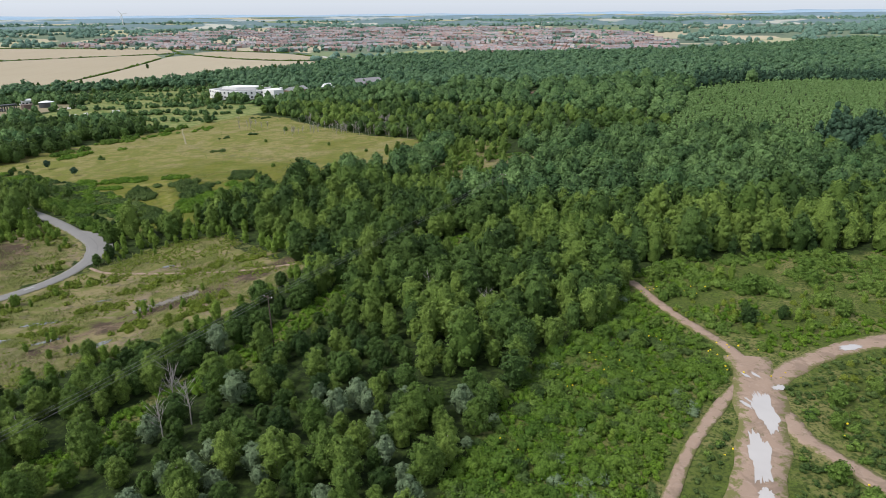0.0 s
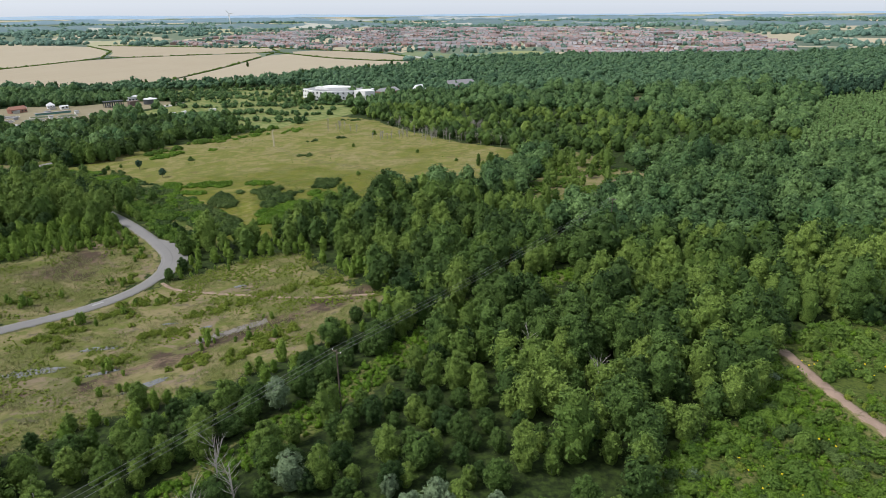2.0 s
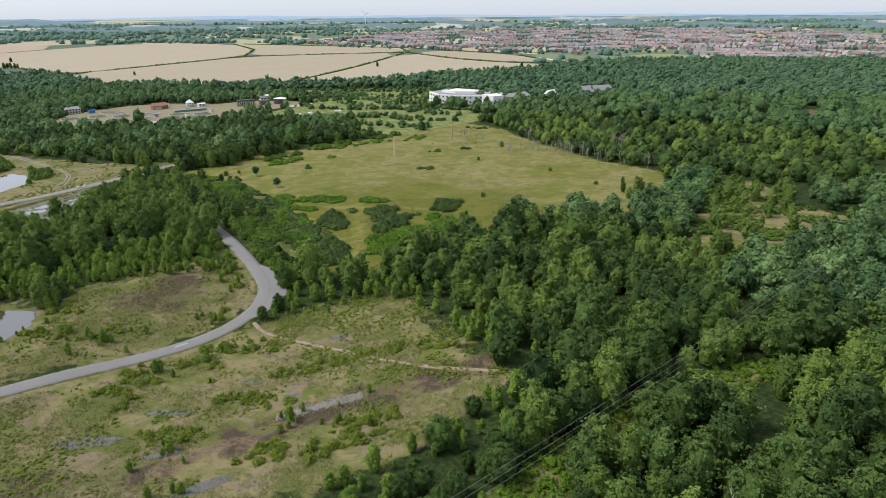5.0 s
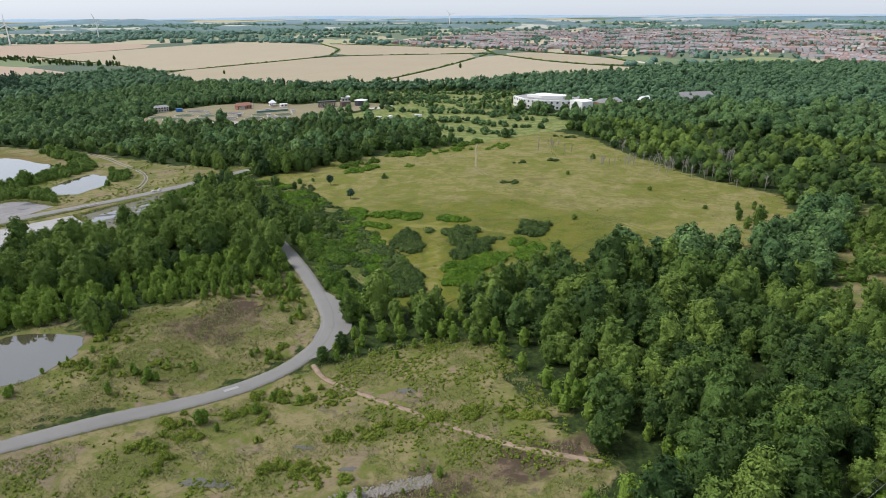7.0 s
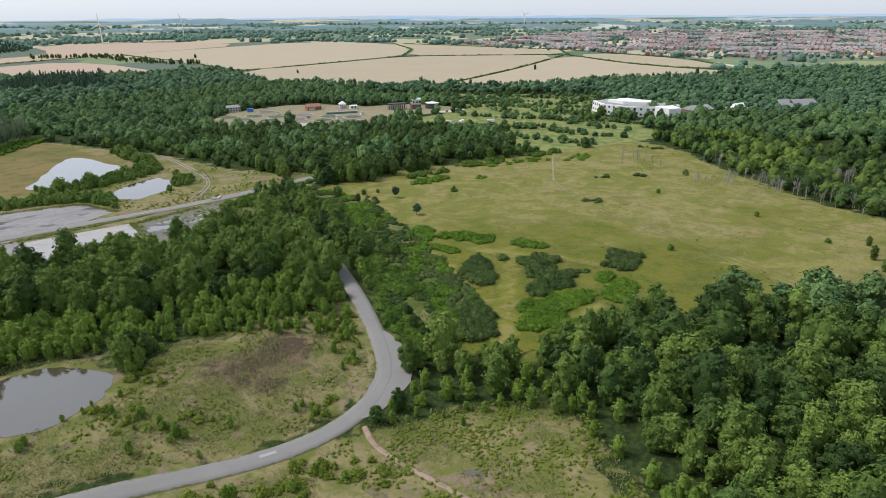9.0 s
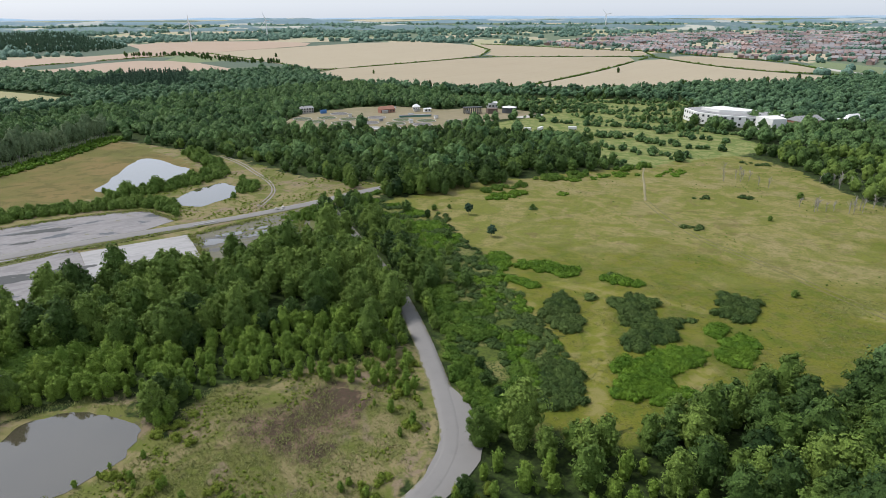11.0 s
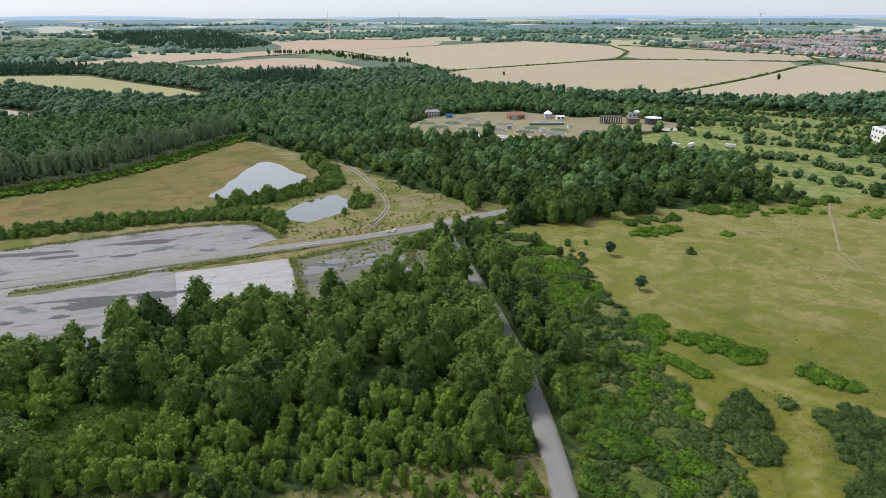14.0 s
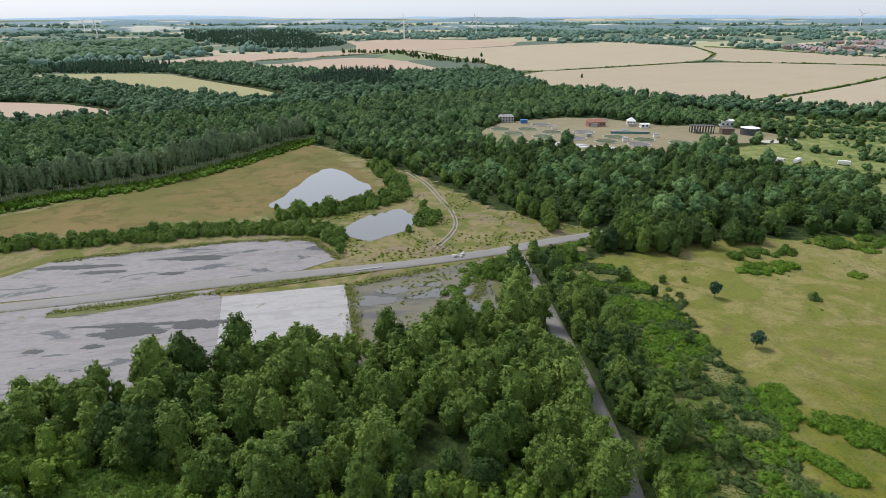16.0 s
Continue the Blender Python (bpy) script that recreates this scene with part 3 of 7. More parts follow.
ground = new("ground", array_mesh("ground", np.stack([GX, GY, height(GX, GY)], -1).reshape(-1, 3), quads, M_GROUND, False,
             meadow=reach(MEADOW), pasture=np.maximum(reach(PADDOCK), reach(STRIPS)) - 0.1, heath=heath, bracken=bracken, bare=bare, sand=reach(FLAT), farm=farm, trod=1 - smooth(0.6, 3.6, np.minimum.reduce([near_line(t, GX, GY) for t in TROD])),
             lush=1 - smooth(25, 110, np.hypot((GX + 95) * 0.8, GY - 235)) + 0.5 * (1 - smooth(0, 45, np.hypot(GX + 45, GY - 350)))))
tagged(ground, "heath, meadow and woodland floor reaching to the horizon", "ground", kind="structure")


def drape(name, poly, mat, cell, lift, label, category, kind="structure"):
    """A sheet with that outline, laid over the ground."""
    bm = bmesh.new()
    bm.faces.new([bm.verts.new((x, y, 0)) for x, y in poly])
    xs, ys = [p[0] for p in poly], [p[1] for p in poly]
    for axis, lo, hi in ((0, min(xs), max(xs)), (1, min(ys), max(ys))):
        for v in np.arange(lo + cell, hi, cell):
            co, no = [0, 0, 0], [0, 0, 0]
            co[axis], no[axis] = v, 1
            bmesh.ops.bisect_plane(bm, geom=bm.verts[:] + bm.edges[:] + bm.faces[:], plane_co=co, plane_no=no)
    for f in bm.faces:
        f.smooth = True
        if f.normal.z < 0:
            f.normal_flip()
    for v in bm.verts:
        v.co.z = float(height(v.co.x, v.co.y)) + lift
    outline = [e for e in bm.edges if e.is_boundary]
    for e in outline:
        e.smooth = False
    rim = bmesh.ops.extrude_edge_only(bm, edges=outline)["geom"]
    for v in rim:
        if isinstance(v, bmesh.types.BMVert):
            v.co.z -= lift + 0.3
    return tagged(new(name, bm_mesh(name, bm, mat)), label, category, kind=kind)


def ribbon(name, line, width, mat, lift, label, category, ends=1.0, times=3, wobble=0.0):
    """A band along a line, with a slightly raised middle; its rim is marked for wear."""
    p = chaikin([tuple(map(float, q)) for q in line], times, False)
    across = (-1.01, -0.96, -0.4, 0.0, 0.4, 0.96, 1.01)
    vs, rim = [], []
    for i, (x, y) in enumerate(p):
        ax, ay = p[max(i - 1, 0)]
        bx, by = p[min(i + 1, len(p) - 1)]
        l = math.hypot(bx - ax, by - ay) or 1
        dx, dy = -(by - ay) / l, (bx - ax) / l
        w = width / 2 * (1 + wobble * noise.noise(Vector((x / 6, y / 6, 1.7))))
        if i in (0, len(p) - 1):
            w *= ends
        for a in across:
            px, py = x + dx * w * a, y + dy * w * a
            vs.append((px, py, float(height(px, py)) + (lift + 0.06 * (1 - a * a) if abs(a) < 0.98 else -0.1)))
            rim.append(abs(a))
    k = len(across)
    fs = [(i * k + j, (i + 1) * k + j, (i + 1) * k + j + 1, i * k + j + 1) for i in range(len(p) - 1) for j in range(k - 1)]
    fs = [f[::-1] for f in fs]
    return tagged(new(name, array_mesh(name, vs, fs, mat, False, rim=rim)), label, category, kind="structure")


# ---- roads, slabs, tracks, ponds ----
ribbon("road_lane", ROAD, 4.4, M_ASPHALT, 0.16, "worn grey asphalt lane curving through the heath", "road")
drape("road_apron", ragged(chaikin([(-125, 206), (-118, 203.2), (-111, 199.2), (-107, 194), (-105.6, 188), (-106, 180), (-109, 176), (-112, 184), (-116, 194)]), 0.6, 3), M_ASPHALT, 3.0, 0.19, "widened grey asphalt apron on the lane's bend", "road")
ribbon("road_yard", ROAD_PAD, 6.6, M_ASPHALT, 0.20, "grey asphalt road along the old concrete yard", "road")
drape("slab_upper", ragged([(-318, 90), (-312, 141), (-321, 156), (-312, 200), (-305, 222), (-296, 231), (-275, 229), (-271, 216), (-277, 196), (-283, 168), (-291, 142), (-302, 96)], 1.2, 9), M_SLAB, 4.0, 0.12, "cracked grey concrete slab with dark damp stains", "pavement")
drape("slab_lower", ragged([(-296, 90), (-284, 142), (-276, 168), (-270, 191), (-263.5, 191), (-238, 184), (-218, 176), (-212, 156), (-222, 124), (-240, 92)], 1.2, 9), M_SLAB, 4.0, 0.13, "weathered grey concrete slab with dark puddle stains", "pavement")
drape("slab_pale", [(-264, 191.5), (-254, 223), (-216, 208), (-225, 180)], M_SLABPALE, 4.0, 0.17, "clean pale concrete slab beside the yard road", "pavement")
drape("slab_tarmac", ragged([(-253, 225), (-250, 274), (-244, 268), (-210, 243), (-210, 206)], 1.0, 7), M_TARMAC, 4.0, 0.10, "broken dark tarmac with moss and standing water", "pavement")
drape("verge", ragged(chaikin([(-271, 192), (-267, 217), (-261, 240), (-258, 236), (-262.5, 215), (-266.5, 192)], 1), 0.7, 4), M_STRIP, 3.0, 0.17, "narrow strip of rough verge grass", "verge")
drape("verge", ragged(chaikin([(-278, 153), (-270.5, 187), (-267.5, 184), (-270, 165), (-273, 150)], 1), 0.7, 4), M_STRIP, 3.0, 0.17, "narrow strip of rough verge grass", "verge")
drape("verge", ragged(chaikin([(-250, 276), (-243, 276), (-226, 262), (-222, 252), (-232, 258)], 1), 0.7, 4), M_STRIP, 3.0, 0.17, "grassy strip beside the lane's mouth", "verge")
for line, w, lift, taper in (([(43, 147), (47, 139), (49, 128), (51, 119), (53, 113), (56, 105), (56, 97), (54, 88)], 2.7, 0.16, 0.5), ([(57.5, 101), (56.5, 96), (55, 91), (52, 84), (49, 77), (45.5, 71), (42, 65), (36, 53), (28, 38), (14, 6), (-4, -40)], 7.6, 0.21, 0.35),
                             ([(112, 112), (87, 105.5), (77, 103), (68, 99), (60, 94), (53, 88)], 4.3, 0.18, 0.5), ([(57, 98), (54, 94), (48, 88), (41, 80), (36, 74), (31, 66), (22, 52), (10, 30), (4, 8)], 1.9, 0.15, 0.5), ([(53, 91), (55, 82), (54.5, 77), (56, 74), (57.5, 70), (60, 65), (68, 50), (90, 14), (110, -40)], 3.4, 0.17, 0.5)):
    ribbon("track", line, w, M_EARTH, lift, "rutted pinkish sandy track with wet hollows", "track", taper, wobble=0.35)
ribbon("track", [(-106, 176), (-101, 172.5), (-92, 171), (-82, 170), (-66, 166.5), (-54, 164.5), (-40, 165)], 1.25, M_EARTH, 0.08, "narrow sandy track leaving the lane", "track", wobble=0.5)
for off in (-1.0, 1.0):
    ribbon("track", [(-372 + off, 312 + off), (-345, 307 + off), (-323, 299 + off), (-306, 293 + off), (-289 + off, 285), (-279 + off, 277), (-268 + off, 262)], 0.7, M_RUBBLE, 0.10, "pale muddy wheel rut curving round the ponds", "track", wobble=0.4)
for off in (-0.8, 0.8):
    ribbon("footpath", [(-147 + off, 364 + off), (-132 + off, 345 + off), (-114 + off, 327 + off), (-105 + off, 321 + off), (-90 + off, 313 + off), (-66 + off, 296 + off), (-42 + off, 280 + off)], 0.42, M_RUT, 0.03, "faint pair of wheel tracks across the meadow", "path", wobble=0.7)
ribbon("footpath", [(-174, 430), (-167, 410), (-160, 395), (-153, 378), (-147, 364)], 1.0, M_PATH, 0.05, "pale trodden footpath across the meadow", "path", 0.2, wobble=0.6)

POND_LINES = {"water_1": ([(-350, 230), (-372, 252), (-406, 279), (-395, 285), (-358, 283), (-342, 277), (-340, 252), (-336, 243)], 0.06),
              "water_2": ([(-305, 245), (-314, 259), (-317, 273), (-308, 277), (-290, 268), (-286, 248), (-294, 243)], 0.06),
              "water_3": ([(-176, 143), (-174, 152), (-166, 157), (-156, 159), (-151, 154), (-150, 146), (-154, 136), (-164, 134)], 0.06)}
for key, (line, lift) in POND_LINES.items():
    bm = bmesh.new()
    cx, cy = sum(p[0] for p in line) / len(line), sum(p[1] for p in line) / len(line)
    level = float(height(cx, cy)) + lift
    bm.faces.new([bm.verts.new((x, y, level)) for x, y in ragged(ragged(chaikin(line, 3), 2.5, 9), 0.8, 2.5)])
    bmesh.ops.recalc_face_normals(bm, faces=bm.faces)
    if bm.faces[:][0].normal.z < 0:
        bm.faces[:][0].normal_flip()
    tagged(new(key, bm_mesh(key, bm, M_WATER)), "still shallow pond reflecting the pale sky", "pond", kind="structure")


def puddle(x, y, a, b, turn, seed, mat=None, lift=0.24, label="shallow puddle reflecting the sky"):
    p = []
    for i in range(64):
        t = i / 64 * math.tau
        r = 1 + 0.25 * noise.noise(Vector((math.cos(t) * 11, math.sin(t) * 11, seed))) + 0.45 * noise.noise(Vector((math.cos(t) * 1.6, math.sin(t) * 1.6, seed * 3.1))) + 0.2 * noise.noise(Vector((math.cos(t) * 5, math.sin(t) * 5, seed))) * 1.4
        u, v = a * r * math.cos(t), b * r * math.sin(t)
        p.append((x + u * math.cos(turn) - v * math.sin(turn), y + u * math.sin(turn) + v * math.cos(turn)))
    bm = bmesh.new()
    rim = [bm.verts.new((*q, float(height(*q)) + lift - 0.05)) for q in p]
    mid = bm.verts.new((x, y, sum(v.co.z for v in rim) / len(rim) + 0.035))
    for i in range(len(rim)):
        bm.faces.new((mid, rim[i], rim[(i + 1) % len(rim)])).smooth = True
    return tagged(new("puddle", bm_mesh("puddle", bm, mat or M_PUDDLE)), label, "puddle", "puddles", "structure")


for i, (x, y, a, b, t) in enumerate(((52.5, 84, 6.0, 1.45, 1.3), (46.0, 72.5, 6.2, 1.35, 1.2), (50.1, 85.5, 1.4, 0.35, 1.9), (51.2, 86.4, 1.0, 0.25, 1.9), (58, 90, 1.2, 0.8, 0.3), (54.2, 94.2, 0.9, 0.4, 1.9), (56, 94.2, 1.1, 0.3, 1.9), (78, 102.8, 2.4, 0.8, 0.2), (43, 64.5, 1.6, 0.9, 1.2))):
    puddle(x, y, a, b, t, i, lift=0.37 if i != 7 else 0.33)
for i, (x, y, a, b, t) in enumerate(((-98, 137, 4.2, 1.3, 0.35), (-104, 124, 6.0, 2.0, 0.5), (-76, 120, 4.5, 1.2, 0.9), (-89, 125, 3.0, 0.9, 0.6), (-82, 175, 1.8, 0.9, 0.4), (-54.5, 164.6, 2.4, 0.5, 0.1), (-79, 150, 1.4, 0.6, 0.5), (-90, 152, 2.0, 0.6, 0.3))):
    puddle(x, y, a, b, t, i + 20, M_MIRE, 0.09, "murky puddle in a hollow of the heath")

for i, (x, y, a, b, t) in enumerate(((-254.2, 167.7, 9, 2.6, 1.13), (-249.8, 182.8, 6, 2.6, 1.13), (-250.6, 159.7, 2.2, 1.2, 1.13), (-231.6, 175.2, 5, 2.2, 1.13), (-299.4, 193.2, 9, 2.2, 1.13), (-302.0, 166.4, 6, 1.4, 1.13), (-289.4, 184.2, 3.5, 1.4, 1.13), (-310.7, 159.7, 12, 2.0, 1.13), (-257.7, 169.4, 14, 1.2, 1.13), (-255.0, 148.4, 2, 1.2, 1.13))):
    puddle(x, y, a, b, t, i + 40, M_DAMP, 0.22, "dark damp stain on old concrete")
for i, (x, y, a, b, t) in enumerate(((-239.7, 223.6, 7, 3, 1.2), (-242.7, 233.0, 5, 2, 1.2), (-233.6, 243.8, 9, 3, 1.2), (-221.9, 244.8, 6, 2.5, 1.2), (-241.2, 243.1, 4, 1.4, 1.2), (-226.2, 242.5, 5, 2, 1.2))):
    puddle(x, y, a, b, t, i + 60, M_MIRE, 0.20, "shallow water standing on broken tarmac")

for key, (line, mat) in FIELDS.items():
    drape(key, ragged(chaikin(line, 1), 5, 60), mat, 30.0, 0.5, "broad field of ripe pale crop" if mat != M_PASTURE else "green playing field at the town's edge", "field")
drape("yard", ragged(chaikin(WORKS, 1), 3, 20), M_YARD, 12.0, 0.12, "dry trodden yard of the old filter works", "yard")

# ---- trees ----
PROFILE = {"birch": lambda u: np.sqrt(np.clip(1 - (1.5 * u - 0.52) ** 2, 0.05, 1)), "oak": lambda u: np.sqrt(np.clip(1 - (1.75 * u - 0.72) ** 2, 0.02, 1)),
           "cone": lambda u: 1.02 - u, "poplar": lambda u: np.sin(math.pi * np.clip(u * 0.92 + 0.04, 0, 1)) ** 0.55, "bush": lambda u: np.sqrt(np.clip(1 - u * u * 0.95, 0.02, 1))}


def ball(level):
    bm = bmesh.new()
    bmesh.ops.create_icosphere(bm, subdivisions=level, radius=1)
    out = np.array([v.co[:] for v in bm.verts]), np.array([[v.index for v in f.verts] for f in bm.faces])
    bm.free()
    return out


BALLS = {k: ball(k) for k in (1, 2)}


def crown(seed, tall, radius, base, clumps, level, leaves, size, shape):
    """A close crown: overlapping leafy lobes round a full heart, covered in small sprays; corners and three-cornered faces, in metres above the foot."""
    rng = np.random.default_rng(seed)
    upright = {"birch": 1.08, "poplar": 1.5, "cone": 1.2, "oak": 0.92, "bush": 0.85}[shape]
    u = ((np.arange(clumps) + rng.uniform(0.1, 0.9, clumps)) / clumps) ** 0.8
    ang = np.arange(clumps) * 2.39996 + rng.uniform(-0.6, 0.6, clumps)
    prof = PROFILE[shape](u)
    rc = radius * 1.22 / clumps ** 0.38 * rng.uniform(0.72, 1.2, clumps) * (0.42 + 0.58 * prof)
    r = np.maximum(prof * radius * rng.uniform(0.88, 1.08, clumps) - rc * 0.7, 0) * rng.uniform(0.75, 1.0, clumps)
    c = np.stack([np.cos(ang) * r, np.sin(ang) * r, base + rc * 0.6 + u * (tall - base - rc * (0.6 + upright))], 1)
    c[:, :2] += rng.normal(size=2) * radius * 0.06
    out = np.stack([np.cos(ang), np.sin(ang), 0.35 + u * 0.9], 1)
    bv, bf = BALLS[level]
    m = len(bv)
    turn = rng.uniform(0, math.tau, clumps)
    ca, sn = np.cos(turn)[:, None], np.sin(turn)[:, None]
    shell = np.stack([bv[None, :, 0] * ca - bv[None, :, 1] * sn, bv[None, :, 0] * sn + bv[None, :, 1] * ca, np.broadcast_to(bv[None, :, 2], (clumps, m))], -1)
    lump = rng.uniform(0.72, 1.06, (clumps, m, 1)) * (0.76 if leaves > 8 else 1.0)
    v = [(c[:, None] + shell * lump * rc[:, None, None] * np.array([1, 1, upright])).reshape(-1, 3)]
    f = [(bf[None] + (np.arange(clumps) * m)[:, None, None]).reshape(-1, 3)]
    total = clumps * m
    if clumps >= 8:                   # the heart that the lobes grow on
        rings, sides = 6, 8
        uu, th = np.linspace(0, 0.94, rings), np.arange(sides) / sides * math.tau
        rr = PROFILE[shape](uu)[:, None] * radius * rng.uniform(0.55, 0.72, (rings, sides))
        v.append(np.stack([np.cos(th)[None] * rr, np.sin(th)[None] * rr, np.broadcast_to((base + uu * (tall - base) * 0.93)[:, None], rr.shape)], -1).reshape(-1, 3))
        k = np.arange(rings * sides).reshape(rings, sides)
        n1 = np.roll(k, -1, 1)
        f.append(np.concatenate([np.stack([k[:-1], n1[:-1], n1[1:]], -1).reshape(-1, 3), np.stack([k[:-1], n1[1:], k[1:]], -1).reshape(-1, 3)]) + total)
        total += rings * sides
    if leaves:
        n = clumps * leaves
        d = rng.normal(size=(clumps, leaves, 3))
        d /= np.linalg.norm(d, axis=2, keepdims=True)
        d = d + 0.55 * out[:, None] + np.array([0, 0, 0.25])
        d = (d / np.linalg.norm(d, axis=2, keepdims=True))
        p = (c[:, None] + d * rc[:, None, None] * rng.uniform(0.66, 1.24, (clumps, leaves, 1)) * np.array([1, 1, upright])).reshape(-1, 3)
        nrm = d.reshape(-1, 3) + np.array([0, 0, 0.3]) + rng.normal(size=(n, 3)) * 0.5
        nrm /= np.linalg.norm(nrm, axis=1, keepdims=True)
        t = np.cross(nrm, rng.normal(size=(n, 3)))
        t /= np.linalg.norm(t, axis=1, keepdims=True) + 1e-9
        q = np.cross(nrm, t)
        s = (size * rng.uniform(0.6, 1.4, n))[:, None]
        v.append(np.stack([p - t * s * 1.25, p + t * s * 0.7 - q * s * 0.62, p + t * s * 0.7 + q * s * 0.62], 1).reshape(-1, 3))
        f.append(np.arange(n * 3).reshape(-1, 3) + total)
    return (np.concatenate(v), np.concatenate(f)), c


def tube(path, radii, sides=6):
    """Corners and faces of a tapered bent round bar."""
    vs, fs = [], []
    for (x, y, z), r in zip(path, radii):
        for i in range(sides):
            a = i / sides * math.tau
            vs.append((x + r * math.cos(a), y + r * math.sin(a), z))
    for k in range(len(path) - 1):
        for i in range(sides):
            j = (i + 1) % sides
            fs.append((k * sides + i, k * sides + j, (k + 1) * sides + j, (k + 1) * sides + i))
    return vs, fs


def merged(pieces):
    vs, fs = [], []
    for v, f in pieces:
        o = len(vs)
        vs += v
        fs += [tuple(i + o for i in q) for q in f]
    return vs, fs


def spray_mesh(name, foliage, mat, tone=None):
    return array_mesh(name, foliage[0], foliage[1], mat, False, **({"tone": tone} if tone is not None else {}))


def trunk_mesh(seed, tall, base, girth, tips, mat):
    rng = random.Random(seed)
    bend = [(0, 0, -0.4), (rng.uniform(-.2, .2), rng.uniform(-.2, .2), tall * .3), (rng.uniform(-.4, .4), rng.uniform(-.4, .4), tall * .6), (rng.uniform(-.4, .4), rng.uniform(-.4, .4), tall * .93)]
    pieces = [tube(bend, (girth, girth * .75, girth * .45, girth * .08))]
    for i in range(0, len(tips), max(1, len(tips) // 7)):
        x, y, z = tips[i]
        s = max(base * .7, z - math.hypot(x, y) * 0.9)
        f = min(s / tall, 0.9)
        pieces.append(tube([(bend[2][0] * f, bend[2][1] * f, s), (x * .5, y * .5, (s + z) / 2 + .1), (x, y, z)], (girth * .4, girth * .25, girth * .06), 4))
    return array_mesh("trunk", *merged(pieces), mat, False)


def tree_proto(kind, seed, tall, radius, base, clumps, level, leaves, size, shape, leaf, bark, label, category, girth=0.16):
    foliage, tips = crown(seed, tall, radius, base, clumps, level, leaves, size, shape)
    root = new(kind)
    root.empty_display_size = 0.5
    part("trunk", trunk_mesh(seed, tall, base, girth, tips, bark), root)
    part("crown", spray_mesh("crown", foliage, leaf), root)
    return tagged(root, label, category)


def plant_tree(protos, used, x, y, rng, lo=0.8, hi=1.2, sink=0.0, group=""):
    """Sets a tree: the prototype itself the first time, copies after that."""
    i = rng.randrange(len(protos))
    s = rng.uniform(lo, hi) * (1.28 if rng.random() < 0.14 else 1.0)
    m = pose(x, y, float(height(x, y)) - sink, rng.uniform(-3, 3), rng.uniform(-3, 3), rng.uniform(0, 360)) @ Matrix.Diagonal((s * rng.uniform(.9, 1.1), s * rng.uniform(.9, 1.1), s, 1))
    if i in used:
        ob = copy_thing(protos[i], m)
    else:
        used.add(i)
        ob = protos[i]
        ob.matrix_basis = m
        if group:
            tagged(ob, group=group)
    return ob


def wood(name, places, variants, mat, rng, lo, hi, label, category="trees", sink=0.0):
    """Many trees as one mass: places is an array of x, y."""
    if not len(places):
        return
    which = rng.integers(0, len(variants), len(places))
    made, faces, tones, total = [], [], [], 0
    for k, (v, f) in enumerate(variants):
        p = places[which == k]
        n = len(p)
        if not n:
            continue
        a, s, q = rng.uniform(0, math.tau, n)[:, None], (rng.uniform(lo, hi, n) * np.where(rng.uniform(0, 1, n) < 0.14, 1.28, 1.0))[:, None], rng.uniform(0.85, 1.15, n)[:, None]
        ca, sn = np.cos(a), np.sin(a)
        X, Y, Z = v[None, :, 0], v[None, :, 1], v[None, :, 2]
        made.append(np.stack([(X * ca - Y * sn) * s + p[:, :1], (X * sn + Y * ca) * s + p[:, 1:], Z * s * q + (height(p[:, 0], p[:, 1]) - sink)[:, None]], -1).reshape(-1, 3))
        faces.append((f[None] + (total + np.arange(n) * len(v))[:, None, None]).reshape(-1, 3))
        tones.append(np.repeat(rng.uniform(0, 1, n), len(v)))
        total += n * len(v)
    return tagged(new(name, spray_mesh(name, (np.concatenate(made), np.concatenate(faces)), mat, np.concatenate(tones))), label, category, kind="stuff")


def scatter(x0, x1, y0, y1, gap, rng, shake=0.42):
    xs, ys = np.meshgrid(np.arange(x0, x1, gap), np.arange(y0, y1, gap))
    xs = xs + (np.arange(xs.shape[0]) % 2)[:, None] * gap * 0.5
    p = np.stack([xs.ravel(), ys.ravel()], 1)
    return p + rng.uniform(-shake * gap, shake * gap, p.shape)


def seen_land(p, slack=40):
    """The land that the flight looks over."""
    x, y = p[:, 0], p[:, 1]
    return (y > np.where(x < -140, 115 - slack, 62 - slack)) & (x < 0.76 * y + 30 + slack)


def clear_of(p, *polys, margin=0.0):
    ok = np.ones(len(p), bool)
    for q in polys:
        ok &= inside(q, p[:, 0], p[:, 1]) < -margin
    return ok


# the line that the flight keeps to, on the plan
FLIGHT = [(0, 0), (-16, 60), (-41, 102), (-70, 133), (-104, 159)]
ngen = np.random.default_rng(7)
pyr = random.Random(11)
FIELD_LINES = [f[0] for f in FIELDS.values()]
CLEARINGS = [MEADOW, SCRUB, CLEAR_W, CLEAR_S, CLEAR_E, OPEN_W, WORKS, PADDOCK, STRIPS, GLADE, GLADE_W, BROWN]


def free_land(p):
    x, y = p[:, 0], p[:, 1]
    ok = seen_land(p) & clear_of(p, *CLEARINGS, margin=0.5) & clear_of(p, *FIELD_LINES, TOWN, margin=3.0)
    ok &= (near_line(ROAD, x, y) > np.where(x < -135, 3.3, 3.5)) & (near_line(ROAD_PAD, x, y) > 7) & (near_line(RIDE, x, y) > 3.7)
    return ok


def value_noise(x, y, size, z=0.0):
    return np.array([noise.noise(Vector((a / size, b / size, z))) for a, b in zip(x, y)])


